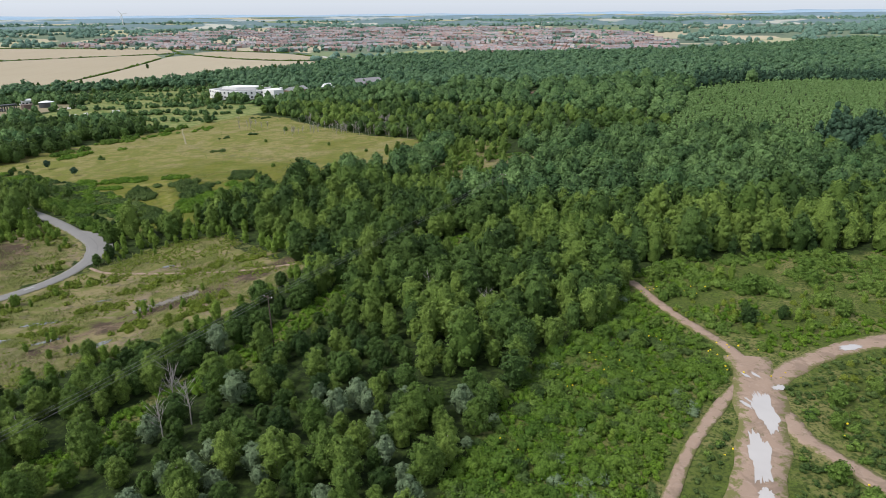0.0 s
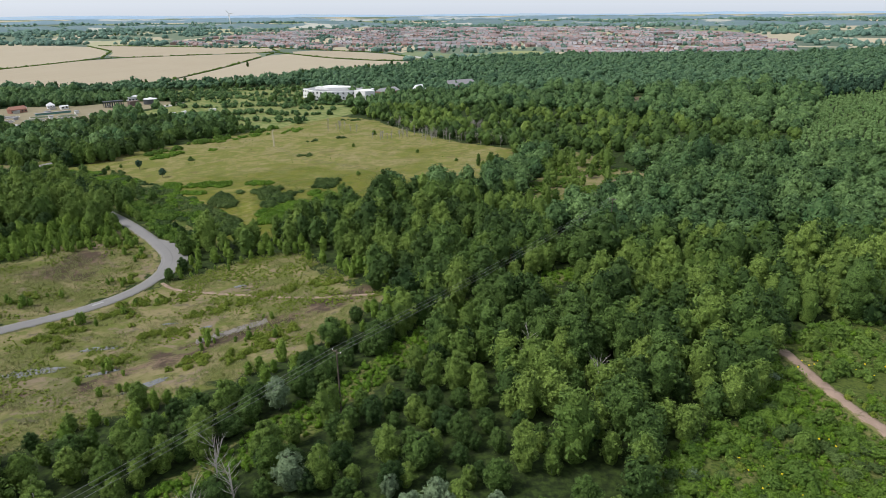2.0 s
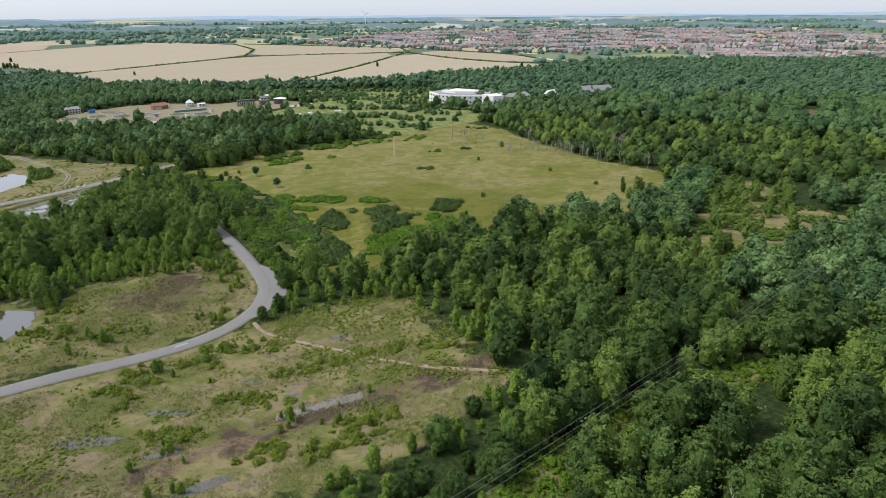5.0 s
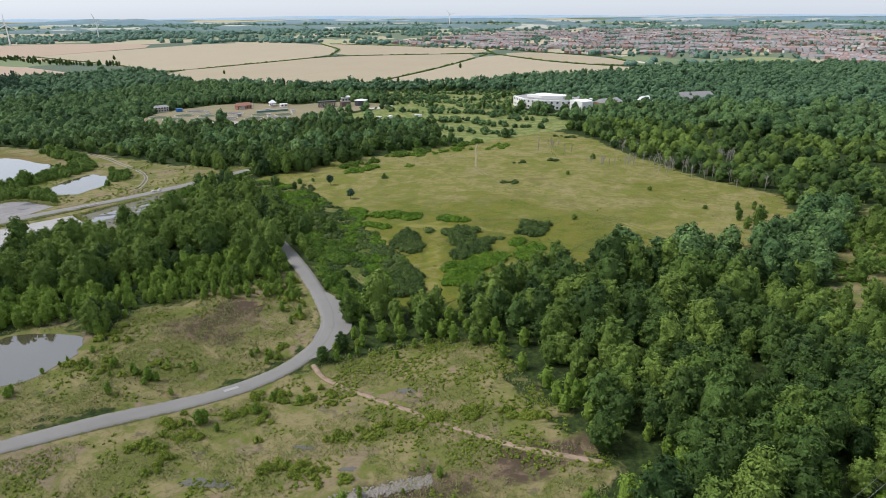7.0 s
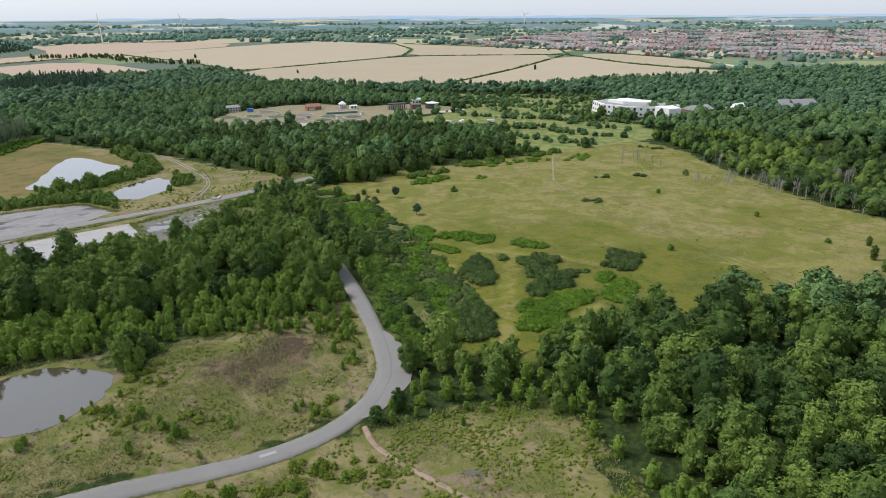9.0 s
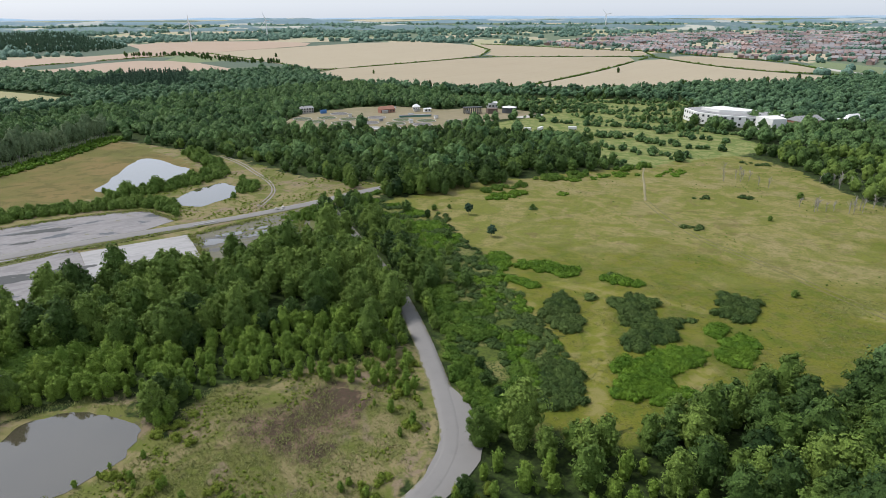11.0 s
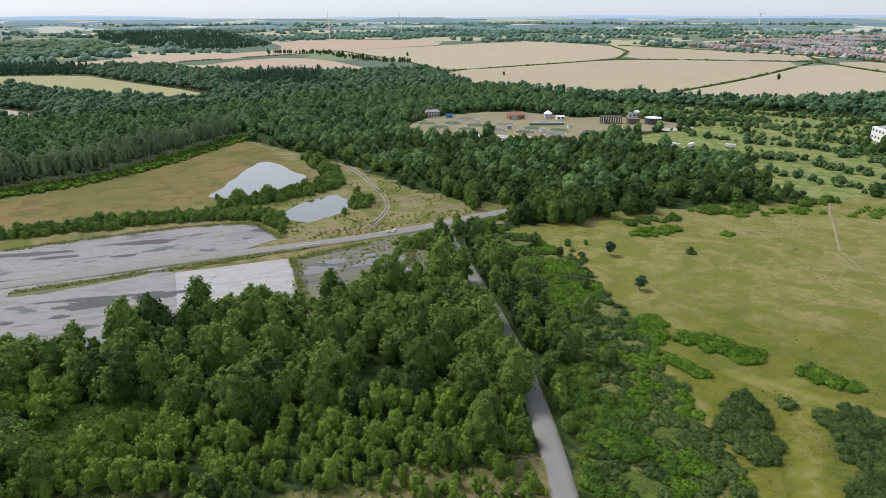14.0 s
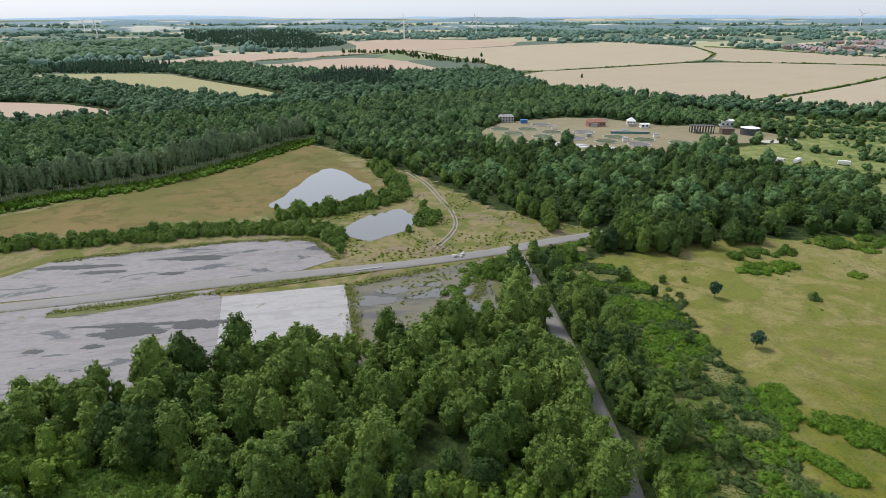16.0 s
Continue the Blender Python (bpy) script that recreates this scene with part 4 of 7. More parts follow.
# near and middle trees
L_BIRCH, L_OAK, L_WILLOW = "silver birch with a light green airy crown in the wood", "broad dark green oak with a rounded crown", "grey-leaved sallow willow among darker trees"
birches = [tree_proto("birch_tree", 100 + i, pyr.uniform(7.2, 8.8), pyr.uniform(2.3, 2.9), 0.5, 22, 1, 96, 0.165, "birch", M_BIRCH, M_BIRCHBARK, L_BIRCH, "tree") for i in range(4)]
oaks = [tree_proto("oak_tree", 200 + i, pyr.uniform(6.8, 8.6), pyr.uniform(2.7, 3.3), 0.5, 24, 1, 96, 0.18, "oak", M_OAK, M_BARK, L_OAK, "tree", 0.24) for i in range(4)]
mid_birches = [tree_proto("birch_tree", 120 + i, pyr.uniform(7.2, 8.8), pyr.uniform(2.3, 2.9), 0.5, 16, 1, 56, 0.21, "birch", M_BIRCH, M_BIRCHBARK, L_BIRCH, "tree") for i in range(5)]
mid_oaks = [tree_proto("oak_tree", 220 + i, pyr.uniform(6.8, 8.6), pyr.uniform(2.7, 3.3), 0.5, 17, 1, 56, 0.225, "oak", M_OAK, M_BARK, L_OAK, "tree", 0.24) for i in range(5)]
willows = [tree_proto("willow_tree", 300 + i, pyr.uniform(6.5, 8.5), pyr.uniform(2.4, 3.0), 1.0, 20, 1, 50, 0.24, "oak", M_WILLOW, M_BARK, L_WILLOW, "tree") for i in range(3)]
saplings = [tree_proto("birch_sapling", 400 + i, pyr.uniform(3.8, 5.2), pyr.uniform(1.3, 1.7), 0.1, 10, 1, 30, 0.17, "birch", M_SAPLING, M_BIRCHBARK, "young bright green birch on the edge of a clearing", "sapling", 0.07) for i in range(5)]
used = {k: set() for k in "bowsBO"}

p = scatter(-260, 180, 15, 330, 4.15, ngen)
p = p[free_land(p)]
x, y = p[:, 0], p[:, 1]
dist = near_line(FLIGHT, x, y)
kindv = value_noise(x, y, 26) - 0.36 * (x < -135) + 0.25 * ((x > -75) & (x < -5) & (y > 95) & (y < 205)) + ngen.uniform(-0.45, 0.45, len(p))
density = value_noise(x, y, 14, 5.0)
p, dist, kindv = p[density > -0.42], dist[density > -0.42], kindv[density > -0.42]
young = inside([(-145, 215), (-172, 236), (-200, 225), (-205, 190), (-185, 150), (-165, 160), (-155, 180)], p[:, 0], p[:, 1]) > 0
edge_s = np.abs(inside(CLEAR_S, p[:, 0], p[:, 1]) + 4) < 6
low = edge_s & (ngen.uniform(0, 1, len(p)) < 0.8)
keep_tree = ~(young & (inside(CLEAR_W, p[:, 0], p[:, 1]) > -17))
p, dist, kindv, low = p[keep_tree], dist[keep_tree], kindv[keep_tree], low[keep_tree]
q = scatter(-215, -105, 110, 240, 2.5, ngen)
q = q[free_land(q) & (inside(CLEAR_W, q[:, 0], q[:, 1]) > -21) & (near_line(ROAD, q[:, 0], q[:, 1]) > 4) & (inside(CLEAR_S, q[:, 0], q[:, 1]) < -12)]
q = q[(q[:, 0] < -128) & (inside([(-180, 140), (-145, 120), (-150, 158), (-165, 165)], q[:, 0], q[:, 1]) < 0)]
p, dist, kindv, low = np.concatenate([p, q]), np.concatenate([dist, near_line(FLIGHT, q[:, 0], q[:, 1])]), np.concatenate([kindv, np.zeros(len(q))]), np.concatenate([low, np.ones(len(q), bool)])
near = dist - 45.0 * (p[:, 0] < -140)
YOUNG_W = [(-216, 140), (-210, 154), (-196, 165), (-178, 166), (-171, 158), (-187, 138)]
thin = (inside(YOUNG_W, p[:, 0], p[:, 1]) > 0) & (ngen.uniform(0, 1, len(p)) < 0.6)
p, dist, kindv, low, near = p[~thin], dist[~thin], kindv[~thin], low[~thin], near[~thin]
order = np.argsort(near)
counts = dict(b=0, o=0, w=0, s=0)
rest = {"b": [], "o": [], "s": [], "B": [], "O": [], "m": [], "n": []}
for i in order:
    xi, yi = p[i]
    if xi > -78 and (yi > 250 or (xi > 5 and yi > 200)) and near[i] > 60 and not low[i]:          # the older wood north of the ride: fewer, broader trees
        if pyr.random() < 0.42:
            rest["m" if kindv[i] > -0.02 else "n"].append((xi, yi))
        continue
    k = "s" if low[i] else ("w" if pyr.random() < (0.20 if yi < 92 and -48 < xi < 6 else 0.014) and inside(CLEAR_S, [xi], [yi])[0] < -14 else ("o" if kindv[i] > 0.08 else "b"))
    if k == "w" and counts["w"] >= 50:
        k = "o"
    if counts[k] < dict(s=170, w=50, o=150, b=170)[k]:
        counts[k] += 1
        kk = k.upper() if k in "bo" and near[i] > 42 else k
        protos = dict(b=birches, o=oaks, w=willows, s=saplings, B=mid_birches, O=mid_oaks)[kk]
        plant_tree(protos, used[kk], xi, yi, pyr, *((0.6, 0.95) if -150 < xi < -135 and near_line(ROAD, p[i:i + 1, 0], p[i:i + 1, 1])[0] < 7 else (0.78, 1.2) if xi < -140 and k != "s" else (0.5, 1.05) if yi < 130 else (0.55, 1.18)))
    else:
        rest[k.upper() if k in "bo" and near[i] < 100 else k].append((xi, yi))
MID_B = [crown(500 + i, 8.4, 2.7, 0.6, 11, 1, 13, 0.33, "birch")[0] for i in range(6)]
MID_O = [crown(520 + i, 8.8, 3.0, 0.6, 12, 1, 13, 0.36, "oak")[0] for i in range(6)]
MID_S = [crown(540 + i, 4.3, 1.45, 0.1, 8, 1, 20, 0.19, "birch")[0] for i in range(4)]
MATURE = [crown(530 + i, 9.0, 4.0, 0.5, 13, 1, 16, 0.42, "oak")[0] for i in range(6)]
wood("mature_oak_wood", np.array(rest["m"]), MATURE, M_HAZEDARK, ngen, 0.72, 1.3, "broad dark green trees of an older wood")
wood("mature_birch_wood", np.array(rest["n"]), MATURE, M_HAZELIGHT, ngen, 0.6, 1.15, "lighter green trees of an older wood")
wood("birch_wood", np.array(rest["b"]), MID_B, M_BIRCH, ngen, 0.5, 1.3, "dense wood of light green birches")
wood("oak_wood", np.array(rest["o"]), MID_O, M_OAK, ngen, 0.5, 1.3, "dense wood of dark broadleaved trees")
FINE_B = [crown(560 + i, 8.4, 2.7, 0.6, 16, 1, 26, 0.27, "birch")[0] for i in range(6)]
FINE_O = [crown(580 + i, 8.6, 2.9, 0.6, 16, 1, 26, 0.29, "oak")[0] for i in range(6)]
wood("near_birch_wood", np.array(rest["B"]).reshape(-1, 2), FINE_B, M_BIRCH, ngen, 0.6, 1.25, "close-grown light green birches")
wood("near_oak_wood", np.array(rest["O"]).reshape(-1, 2), FINE_O, M_OAK, ngen, 0.6, 1.25, "close-grown dark broadleaved trees")
wood("sapling_thicket", np.array(rest["s"]).reshape(-1, 2), MID_S, M_SAPLING, ngen, 0.7, 1.2, "thicket of bright green young birches")

# far woods
FAR_W = [crown(605 + i, 8.5, 4.6, 0.0, 4, 1, 2, 0.8, "oak")[0] for i in range(6)]
FAR_N = [crown(615 + i, 9.0, 4.3, 0.4, 9, 1, 10, 0.45, "oak")[0] for i in range(6)]
FAR_B = [crown(600 + i, 9.5, 4.6, 0.3, 8, 1, 7, 0.6, "oak")[0] for i in range(6)]
FAR_C = [crown(620 + i, 10.5, 3.2, 0.0, 6, 1, 4, 0.6, "cone")[0] for i in range(4)]
FAR_L = [crown(660 + i, 3.6, 1.3, 0.0, 2, 1, 6, 0.4, "cone")[0] for i in range(4)]
CONIFERS = [[(232, 572), (244, 606), (290, 640), (380, 650), (470, 610), (560, 590), (520, 540), (405, 578), (366, 622), (286, 608)], [(176, 297), (204, 268), (246, 300), (214, 330)], [(-866, 436), (-1000, 600), (-922, 606), (-746, 512), (-817, 426)], [(-1202, 171), (-1296, 244), (-1224, 361), (-1094, 340), (-1150, 220)]]
POPLARS = [(-404, 110), (-410, 140), (-418, 160), (-419, 180), (-425, 210), (-441, 230), (-454, 252), (-473, 278), (-494, 302)]        # the row's foot
PAD_WOOD = [(-419, 392), (-373, 412), (-332, 461), (-265, 471), (-228, 485), (-198, 420), (-225, 385), (-252, 322), (-271, 312), (-334, 319), (-424, 333)]
p = scatter(-640, 320, 90, 640, 7.3, ngen)
x, y = p[:, 0], p[:, 1]
ok = free_land(p) & ~((x > -262) & (x < 181) & (y > 15) & (y < 331))
ok &= ~(inside(PLANT, x, y) > 0)
p = p[ok]
p = p[(value_noise(p[:, 0], p[:, 1], 30, 2.0) > -0.5) & ((value_noise(p[:, 0], p[:, 1], 13, 7.0) > -0.22) | (p[:, 0] < -150))]
x, y = p[:, 0], p[:, 1]
con = np.maximum.reduce([inside(c, x, y) for c in CONIFERS]) > 0
pop = (near_line(POPLARS, x, y) < 15) | ((x > -430) & (y < 300) & (inside(FLAT, x, y) > -22))
lit = (value_noise(x, y, 50, 8.0) + ngen.uniform(-.4, .4, len(p)) > 0.05) & ~con & ~pop
close = np.hypot(x + 120, y - 200) < 330
q = scatter(-440, -195, 310, 490, 5.4, ngen)
q = q[(inside(PAD_WOOD, q[:, 0], q[:, 1]) > 1) & free_land(q)]
wood("works_wood", q, FAR_N, M_OAK, ngen, 0.45, 0.78, "even dark green young oak wood below the works")
close &= inside(PAD_WOOD, x, y) < 0
pop |= inside(PAD_WOOD, x, y) > 0
wood("edge_wood", p[~con & ~pop & ~lit & close], FAR_N, M_OAK, ngen, 0.5, 1.0, "dark green broadleaved wood behind the road")
wood("edge_birches", p[lit & close & ~pop], FAR_N, M_BIRCH, ngen, 0.5, 0.9, "lighter green trees in the wood behind the road")
lit, con, pop = lit & ~close, con, pop | close
east = x > -60
wood("dark_wood", p[~con & ~pop & ~lit & ~east], FAR_B, M_HAZEDARK, ngen, 0.55, 1.0, "distant dark green broadleaved wood")
wood("tall_dark_wood", p[~con & ~pop & ~lit & east], FAR_B, M_HAZEDARK, ngen, 0.5, 1.5, "tall dark green broadleaved wood")
wood("light_wood", p[lit], FAR_B, M_HAZELIGHT, ngen, 0.5, 1.0, "distant lighter green birch wood")
wood("conifer_stand", p[con & ~close], FAR_C, M_CONIFER, ngen, 1.15, 1.6, "dark distant conifer stand")
poplars = [tree_proto("poplar_tree", 640 + i, pyr.uniform(14, 18), pyr.uniform(2.0, 2.8), 5.0, 16, 1, 26, 0.36, "poplar", M_POPLAR, M_BIRCHBARK, "tall slender grey-green poplar with a pale trunk behind the flat", "tree", 0.11) for i in range(4)]
poused = set()
for row in range(3):
    for (ax, ay), (bx, by) in zip(POPLARS, POPLARS[1:]):
        n = int(math.hypot(bx - ax, by - ay) / 3.0)
        for i in range(n):
            t = (i + pyr.uniform(0.2, 0.8)) / n
            plant_tree(poplars, poused, ax + (bx - ax) * t - row * 3.4 + pyr.uniform(-1, 1), ay + (by - ay) * t + row * 0.8, pyr, 0.8, 1.15)
p2 = scatter(-500, -385, 100, 310, 2.6, ngen)
p2 = p2[(near_line(POPLARS, p2[:, 0] - 8, p2[:, 1]) < 8) & (inside(FLAT, p2[:, 0], p2[:, 1]) < 4)]
wood("reed_scrub", p2, [crown(650 + i, 1.7, 1.6, -0.3, 3, 1, 8, 0.4, "bush")[0] for i in range(4)], M_BRACKEN, ngen, 0.6, 1.3, "bright green scrub along the poplars' foot", "scrub")
p = scatter(110, 430, 295, 625, 3.4, ngen, 0.45)
p = p[(inside(PLANT, p[:, 0], p[:, 1]) > 0) & seen_land(p)]
wood("young_plantation", p, FAR_L, M_LARCH, ngen, 0.55, 1.2, "young conifer plantation in close rows")
p = scatter(-1300, 900, 100, 1500, 9.0, ngen)
x, y = p[:, 0], p[:, 1]
ok = seen_land(p) & clear_of(p, *FIELD_LINES, TOWN, margin=8) & clear_of(p, *CLEARINGS) & clear_of(p, PLANT) & ~((x > -641) & (x < 321) & (y > 90) & (y < 641))
far_wood = [(-1290, 90), (-1200, 420), (-900, 690), (-830, 745), (-690, 668), (-620, 646), (-470, 690), (-430, 720), (-360, 748), (-290, 870), (-215, 950), (-150, 1100), (-40, 1190), (100, 1230), (320, 1210), (520, 1220), (900, 1400), (900, 600), (320, 300), (320, 640), (-640, 640), (-640, 100)]
ok &= inside(far_wood, x, y) > 0
gapn = value_noise(x, y, 90, 4.0)
ok &= gapn > -0.62
p = p[ok]
x, y = p[:, 0], p[:, 1]
con = np.maximum.reduce([inside(c, x, y) for c in CONIFERS]) > 0
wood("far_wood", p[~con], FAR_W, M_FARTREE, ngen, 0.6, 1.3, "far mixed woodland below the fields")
p = np.concatenate([scatter(-1310, -740, 160, 620, 6.5, ngen), scatter(170, 610, 260, 890, 5.6, ngen)])
p = p[(np.maximum.reduce([inside(q, p[:, 0], p[:, 1]) for q in CONIFERS]) > 0) & clear_of(p, *FIELD_LINES, margin=6) & seen_land(p)]
wood("far_conifers", p, FAR_C, M_CONIFER, ngen, 0.75, 1.15, "far dark conifer plantation")

# the woods that the flight leaves behind it
p = scatter(-420, 260, -160, 90, 6.4, ngen)
x, y = p[:, 0], p[:, 1]
p = p[~seen_land(p) & clear_of(p, *CLEARINGS, margin=0.5) & (near_line(ROAD, x, y) > 6) & (near_line(ROAD_PAD, x, y) > 8)]
wood("rear_wood", p, [crown(625 + i, 9.0, 4.4, 0.2, 4, 1, 0, 0.5, "oak")[0] for i in range(4)], M_OAK, ngen, 0.6, 1.1, "mixed wood south of the clearings")

# ---- lone trees, hedges and bushes ----
hawthorns = [tree_proto("hawthorn_bush", 700 + i, pyr.uniform(3.6, 5.0), pyr.uniform(2.0, 2.8), 0.2, 12, 1, 20, 0.30, "bush", M_HAWTHORN, M_BARK, "dense green hawthorn bush beside the old yard", "bush", 0.10) for i in range(4)]
pines = [tree_proto("pine_tree", 720 + i, 5.0, 2.0, 1.4, 14, 1, 44, 0.20, "oak", M_CONIFER, M_BARK, "small dark lone pine standing in the meadow", "tree", 0.14) for i in range(2)]
hused, pused = set(), set()
XT_MAIN, XT_EAST = [(43, 147), (49, 128), (56, 105), (56, 97), (49, 77), (36, 53)], [(112, 112), (77, 103), (56, 91), (41, 80), (22, 52)]
belt_places = []
for line, wide in (([(-352, 92), (-344, 140), (-332, 180), (-320, 216), (-308, 236), (-296, 240)], 5.0), ([(-328, 234), (-324, 250), (-326, 270), (-336, 288), (-362, 298), (-392, 304)], 4.0), ([(-300, 282), (-292, 272)], 3.0)):
    q = scatter(-400, -270, 85, 312, 2.3, ngen)
    q = q[near_line(line, q[:, 0], q[:, 1]) + 2.5 * value_noise(q[:, 0], q[:, 1], 12, 1.0) < wide]
    belt_places.append(q)
belt_places = np.concatenate(belt_places)
belt_places = belt_places[[all(inside(w, [a], [b])[0] < -1.5 for w, _ in POND_LINES.values()) for a, b in belt_places]]
wood("yard_hedge", belt_places, [crown(735 + k, 3.8, 2.3, -0.1, 9, 1, 14, 0.28, "bush")[0] for k in range(5)], M_HAWTHORN, ngen, 0.45, 1.1, "dense mixed hedge of hawthorn and birch round the yard", "hedge")
for line, gap, lo, hi in (([(-352, 92), (-344, 140), (-332, 180), (-320, 216), (-308, 238)], 4.0, 0.6, 1.1), ([(-347, 100), (-340, 150), (-330, 190), (-316, 226)], 5.0, 0.5, 0.95), ([(-300, 236), (-288, 236), (-280, 232)], 3.5, 0.7, 1.1),
                          ([(-330, 232), (-326, 250), (-328, 270), (-338, 288), (-362, 296), (-388, 300)], 2.8, 0.8, 1.4), ([(-345, 236), (-333, 250)], 4.0, 0.6, 0.9),
                          ([(-318, 288), (-306, 280), (-296, 272), (-288, 262)], 3.4, 0.5, 0.75), ([(-270, 308), (-258, 312)], 4, 0.5, 0.7)):
    for (ax, ay), (bx, by) in zip(line, line[1:]):
        n = max(1, int(math.hypot(bx - ax, by - ay) / gap))
        for i in range(n):
            t = (i + pyr.random()) / n
            plant_tree(hawthorns, hused, ax + (bx - ax) * t + pyr.uniform(-2.2, 2.2), ay + (by - ay) * t + pyr.uniform(-2.2, 2.2), pyr, lo, hi)
for x, y, n, r in ((-126, 194, 7, 6), (-134, 204, 8, 5), (-117, 172, 4, 4), (-128, 158, 6, 5), (-136, 150, 7, 6), (-147, 150, 6, 5), (-150, 140, 4, 5), (-113, 150, 5, 6), (-104, 160, 6, 5), (-101, 182, 6, 4), (-92, 188, 5, 4), (-70, 140, 8, 6), (-62, 148, 7, 6), (-84, 122, 8, 7), (76, 112, 5, 6), (98, 118, 6, 10), (84, 130, 6, 10)):
    for _ in range(n):
        xx, yy = x + pyr.uniform(-r, r), y + pyr.uniform(-r, r)
        if near_line(ROAD, np.array([xx]), np.array([yy]))[0] > 4.2:
            plant_tree(saplings, {0, 1, 2, 3, 4}, xx, yy, pyr, 0.35, 0.7)
for x, y in ((-169.5, 285.5), (-192, 303)):
    plant_tree(pines, pused, x, y, pyr, 0.85, 1.0)
for _ in range(150):
    x, y = pyr.uniform(6, 135), pyr.uniform(60, 150)
    if inside(CLEAR_E, [x], [y])[0] > 2 and min(near_line(t, np.array([x]), np.array([y]))[0] for t in (XT_MAIN, XT_EAST)) > 5.5:
        plant_tree(hawthorns if pyr.random() < 0.7 else saplings, {0, 1, 2, 3, 4}, x, y, pyr, 0.35, 0.95)
for x, y in ((-177, 325), (-207, 300), (-204, 306), (-100, 363), (-78, 291), (-37, 323), (-98, 405), (-60, 345)):
    plant_tree(hawthorns, hused, x, y, pyr, 0.35, 0.6)
for x, y, s in ((-237, 310, 0.6), (-233, 317, 0.7), (-229, 319, 0.95), (-225, 325, 1.0), (-220, 323, 0.75), (-223, 333, 0.9), (-222, 340, 0.95), (-217, 348, 0.9), (-220, 354, 1.0), (-214, 357, 0.7), (-220, 388, 0.9), (-215, 396, 1.0), (-214, 405, 0.9), (-209, 411, 0.9), (-200, 412, 0.7),
                (-263, 309, 0.9), (-270, 312, 1.0), (-277, 312, 0.8), (-284, 314, 0.9), (-231, 330, 0.8), (-228, 345, 0.8), (-226, 362, 0.9), (-212, 371, 0.6)):
    for _ in range(2):
        plant_tree(mid_oaks if x + y > 95 else mid_birches, {0, 1, 2, 3, 4}, x + pyr.uniform(-3, 3), y + pyr.uniform(-3, 3), pyr, s * 0.95, s * 1.3)
SCREEN = [(-242, 312), (-237, 331), (-233, 352), (-228, 373), (-223, 397), (-218, 421)]
for (ax, ay), (bx, by) in zip(SCREEN, SCREEN[1:]):
    n = int(math.hypot(bx - ax, by - ay) / 2.6) + 1
    for i in range(n):
        t = (i + pyr.random()) / n
        plant_tree(mid_oaks if pyr.random() < 0.6 else mid_birches, {0, 1, 2, 3, 4}, ax + (bx - ax) * t + pyr.uniform(-1.5, 1.5), ay + (by - ay) * t + pyr.uniform(-1.5, 1.5), pyr, 0.7, 1.05)
for ax, ay in [(-82, 521), (-56, 487), (-32, 428), (-19, 378), (-22, 328), (-28, 305)]:
    for _ in range(3):
        plant_tree(mid_birches, {0, 1, 2, 3, 4}, ax + pyr.gauss(2, 5), ay + pyr.gauss(2, 5), pyr, 0.35, 0.8)
for i in range(34):
    t, k = i / 33 * 0.48, pyr.uniform(3.2, 4.8)
    plant_tree(mid_birches, {0, 1, 2, 3, 4}, -150 - 72 * t - 0.52 * k, 222.5 + 43 * t - 0.85 * k, pyr, 0.75, 1.1)
# the row of trees along the lane's meadow side
for i in range(46):
    t = i / 45 * 0.86
    x, y = -160 - 66 * t, 232.5 + 40 * t
    k = 4.0 + pyr.uniform(0, 6.5)
    plant_tree(mid_birches if pyr.random() < 0.6 else mid_oaks, {0, 1, 2, 3, 4, 5}, x + 0.52 * k, y + 0.85 * k, pyr, 0.6, 1.0)
for i in range(30):
    t = pyr.random()
    k = 3.6 + pyr.uniform(0, 2.0)
    t *= 0.8
    plant_tree(mid_oaks if i % 3 else mid_birches, {0, 1, 2, 3, 4}, -168 - 62 * t + 0.52 * k, 235 + 36 * t + 0.85 * k, pyr, 0.6, 0.95)
for _ in range(60):
    x, y = pyr.uniform(-236, -140), pyr.uniform(222, 292)
    if inside(SCRUB, [x], [y])[0] > 1.5 and near_line(ROAD, np.array([x]), np.array([y]))[0] > 5:
        plant_tree(mid_birches if pyr.random() < 0.5 else mid_oaks, {0, 1, 2, 3, 4}, x, y, pyr, 0.35, 0.72)
for x, y, s in ((-118, 209, 0.7), (-113, 207, 0.6), (-122, 213, 0.55), (64, 114, 0.5), (72, 116, 0.6), (66, 120, 0.45), (16, 330, 0.5), (-8, 300, 0.5)):
    plant_tree(oaks, {0, 1, 2, 3, 4, 5}, x, y, pyr, s, s + 0.1)


q = scatter(min(a for a, _ in YOUNG_W), max(a for a, _ in YOUNG_W), min(b for _, b in YOUNG_W), max(b for _, b in YOUNG_W), 2.5, ngen)
q = q[(inside(YOUNG_W, q[:, 0], q[:, 1]) > 0) & free_land(q)]
g = scatter(-230, -160, 130, 185, 1.7, ngen)
g = g[inside(GLADE_W, g[:, 0], g[:, 1]) > -1.0]
dense = value_noise(q[:, 0], q[:, 1], 12, 3.0)
wood("young_birches", q[dense > -0.25], [crown(420 + k, 5.0, 1.8, 0.1, 9, 1, 24, 0.19, "birch")[0] for k in range(5)], M_SAPLING, ngen, 0.6, 1.2, "bright green young birches round a small glade", "saplings")
wood("glade_bramble", g, [crown(426 + k, 1.2, 1.8, -0.3, 8, 1, 18, 0.17, "bush")[0] for k in range(4)], M_BRAMBLE, ngen, 0.6, 1.1, "bright brambles covering a small glade", "scrub")
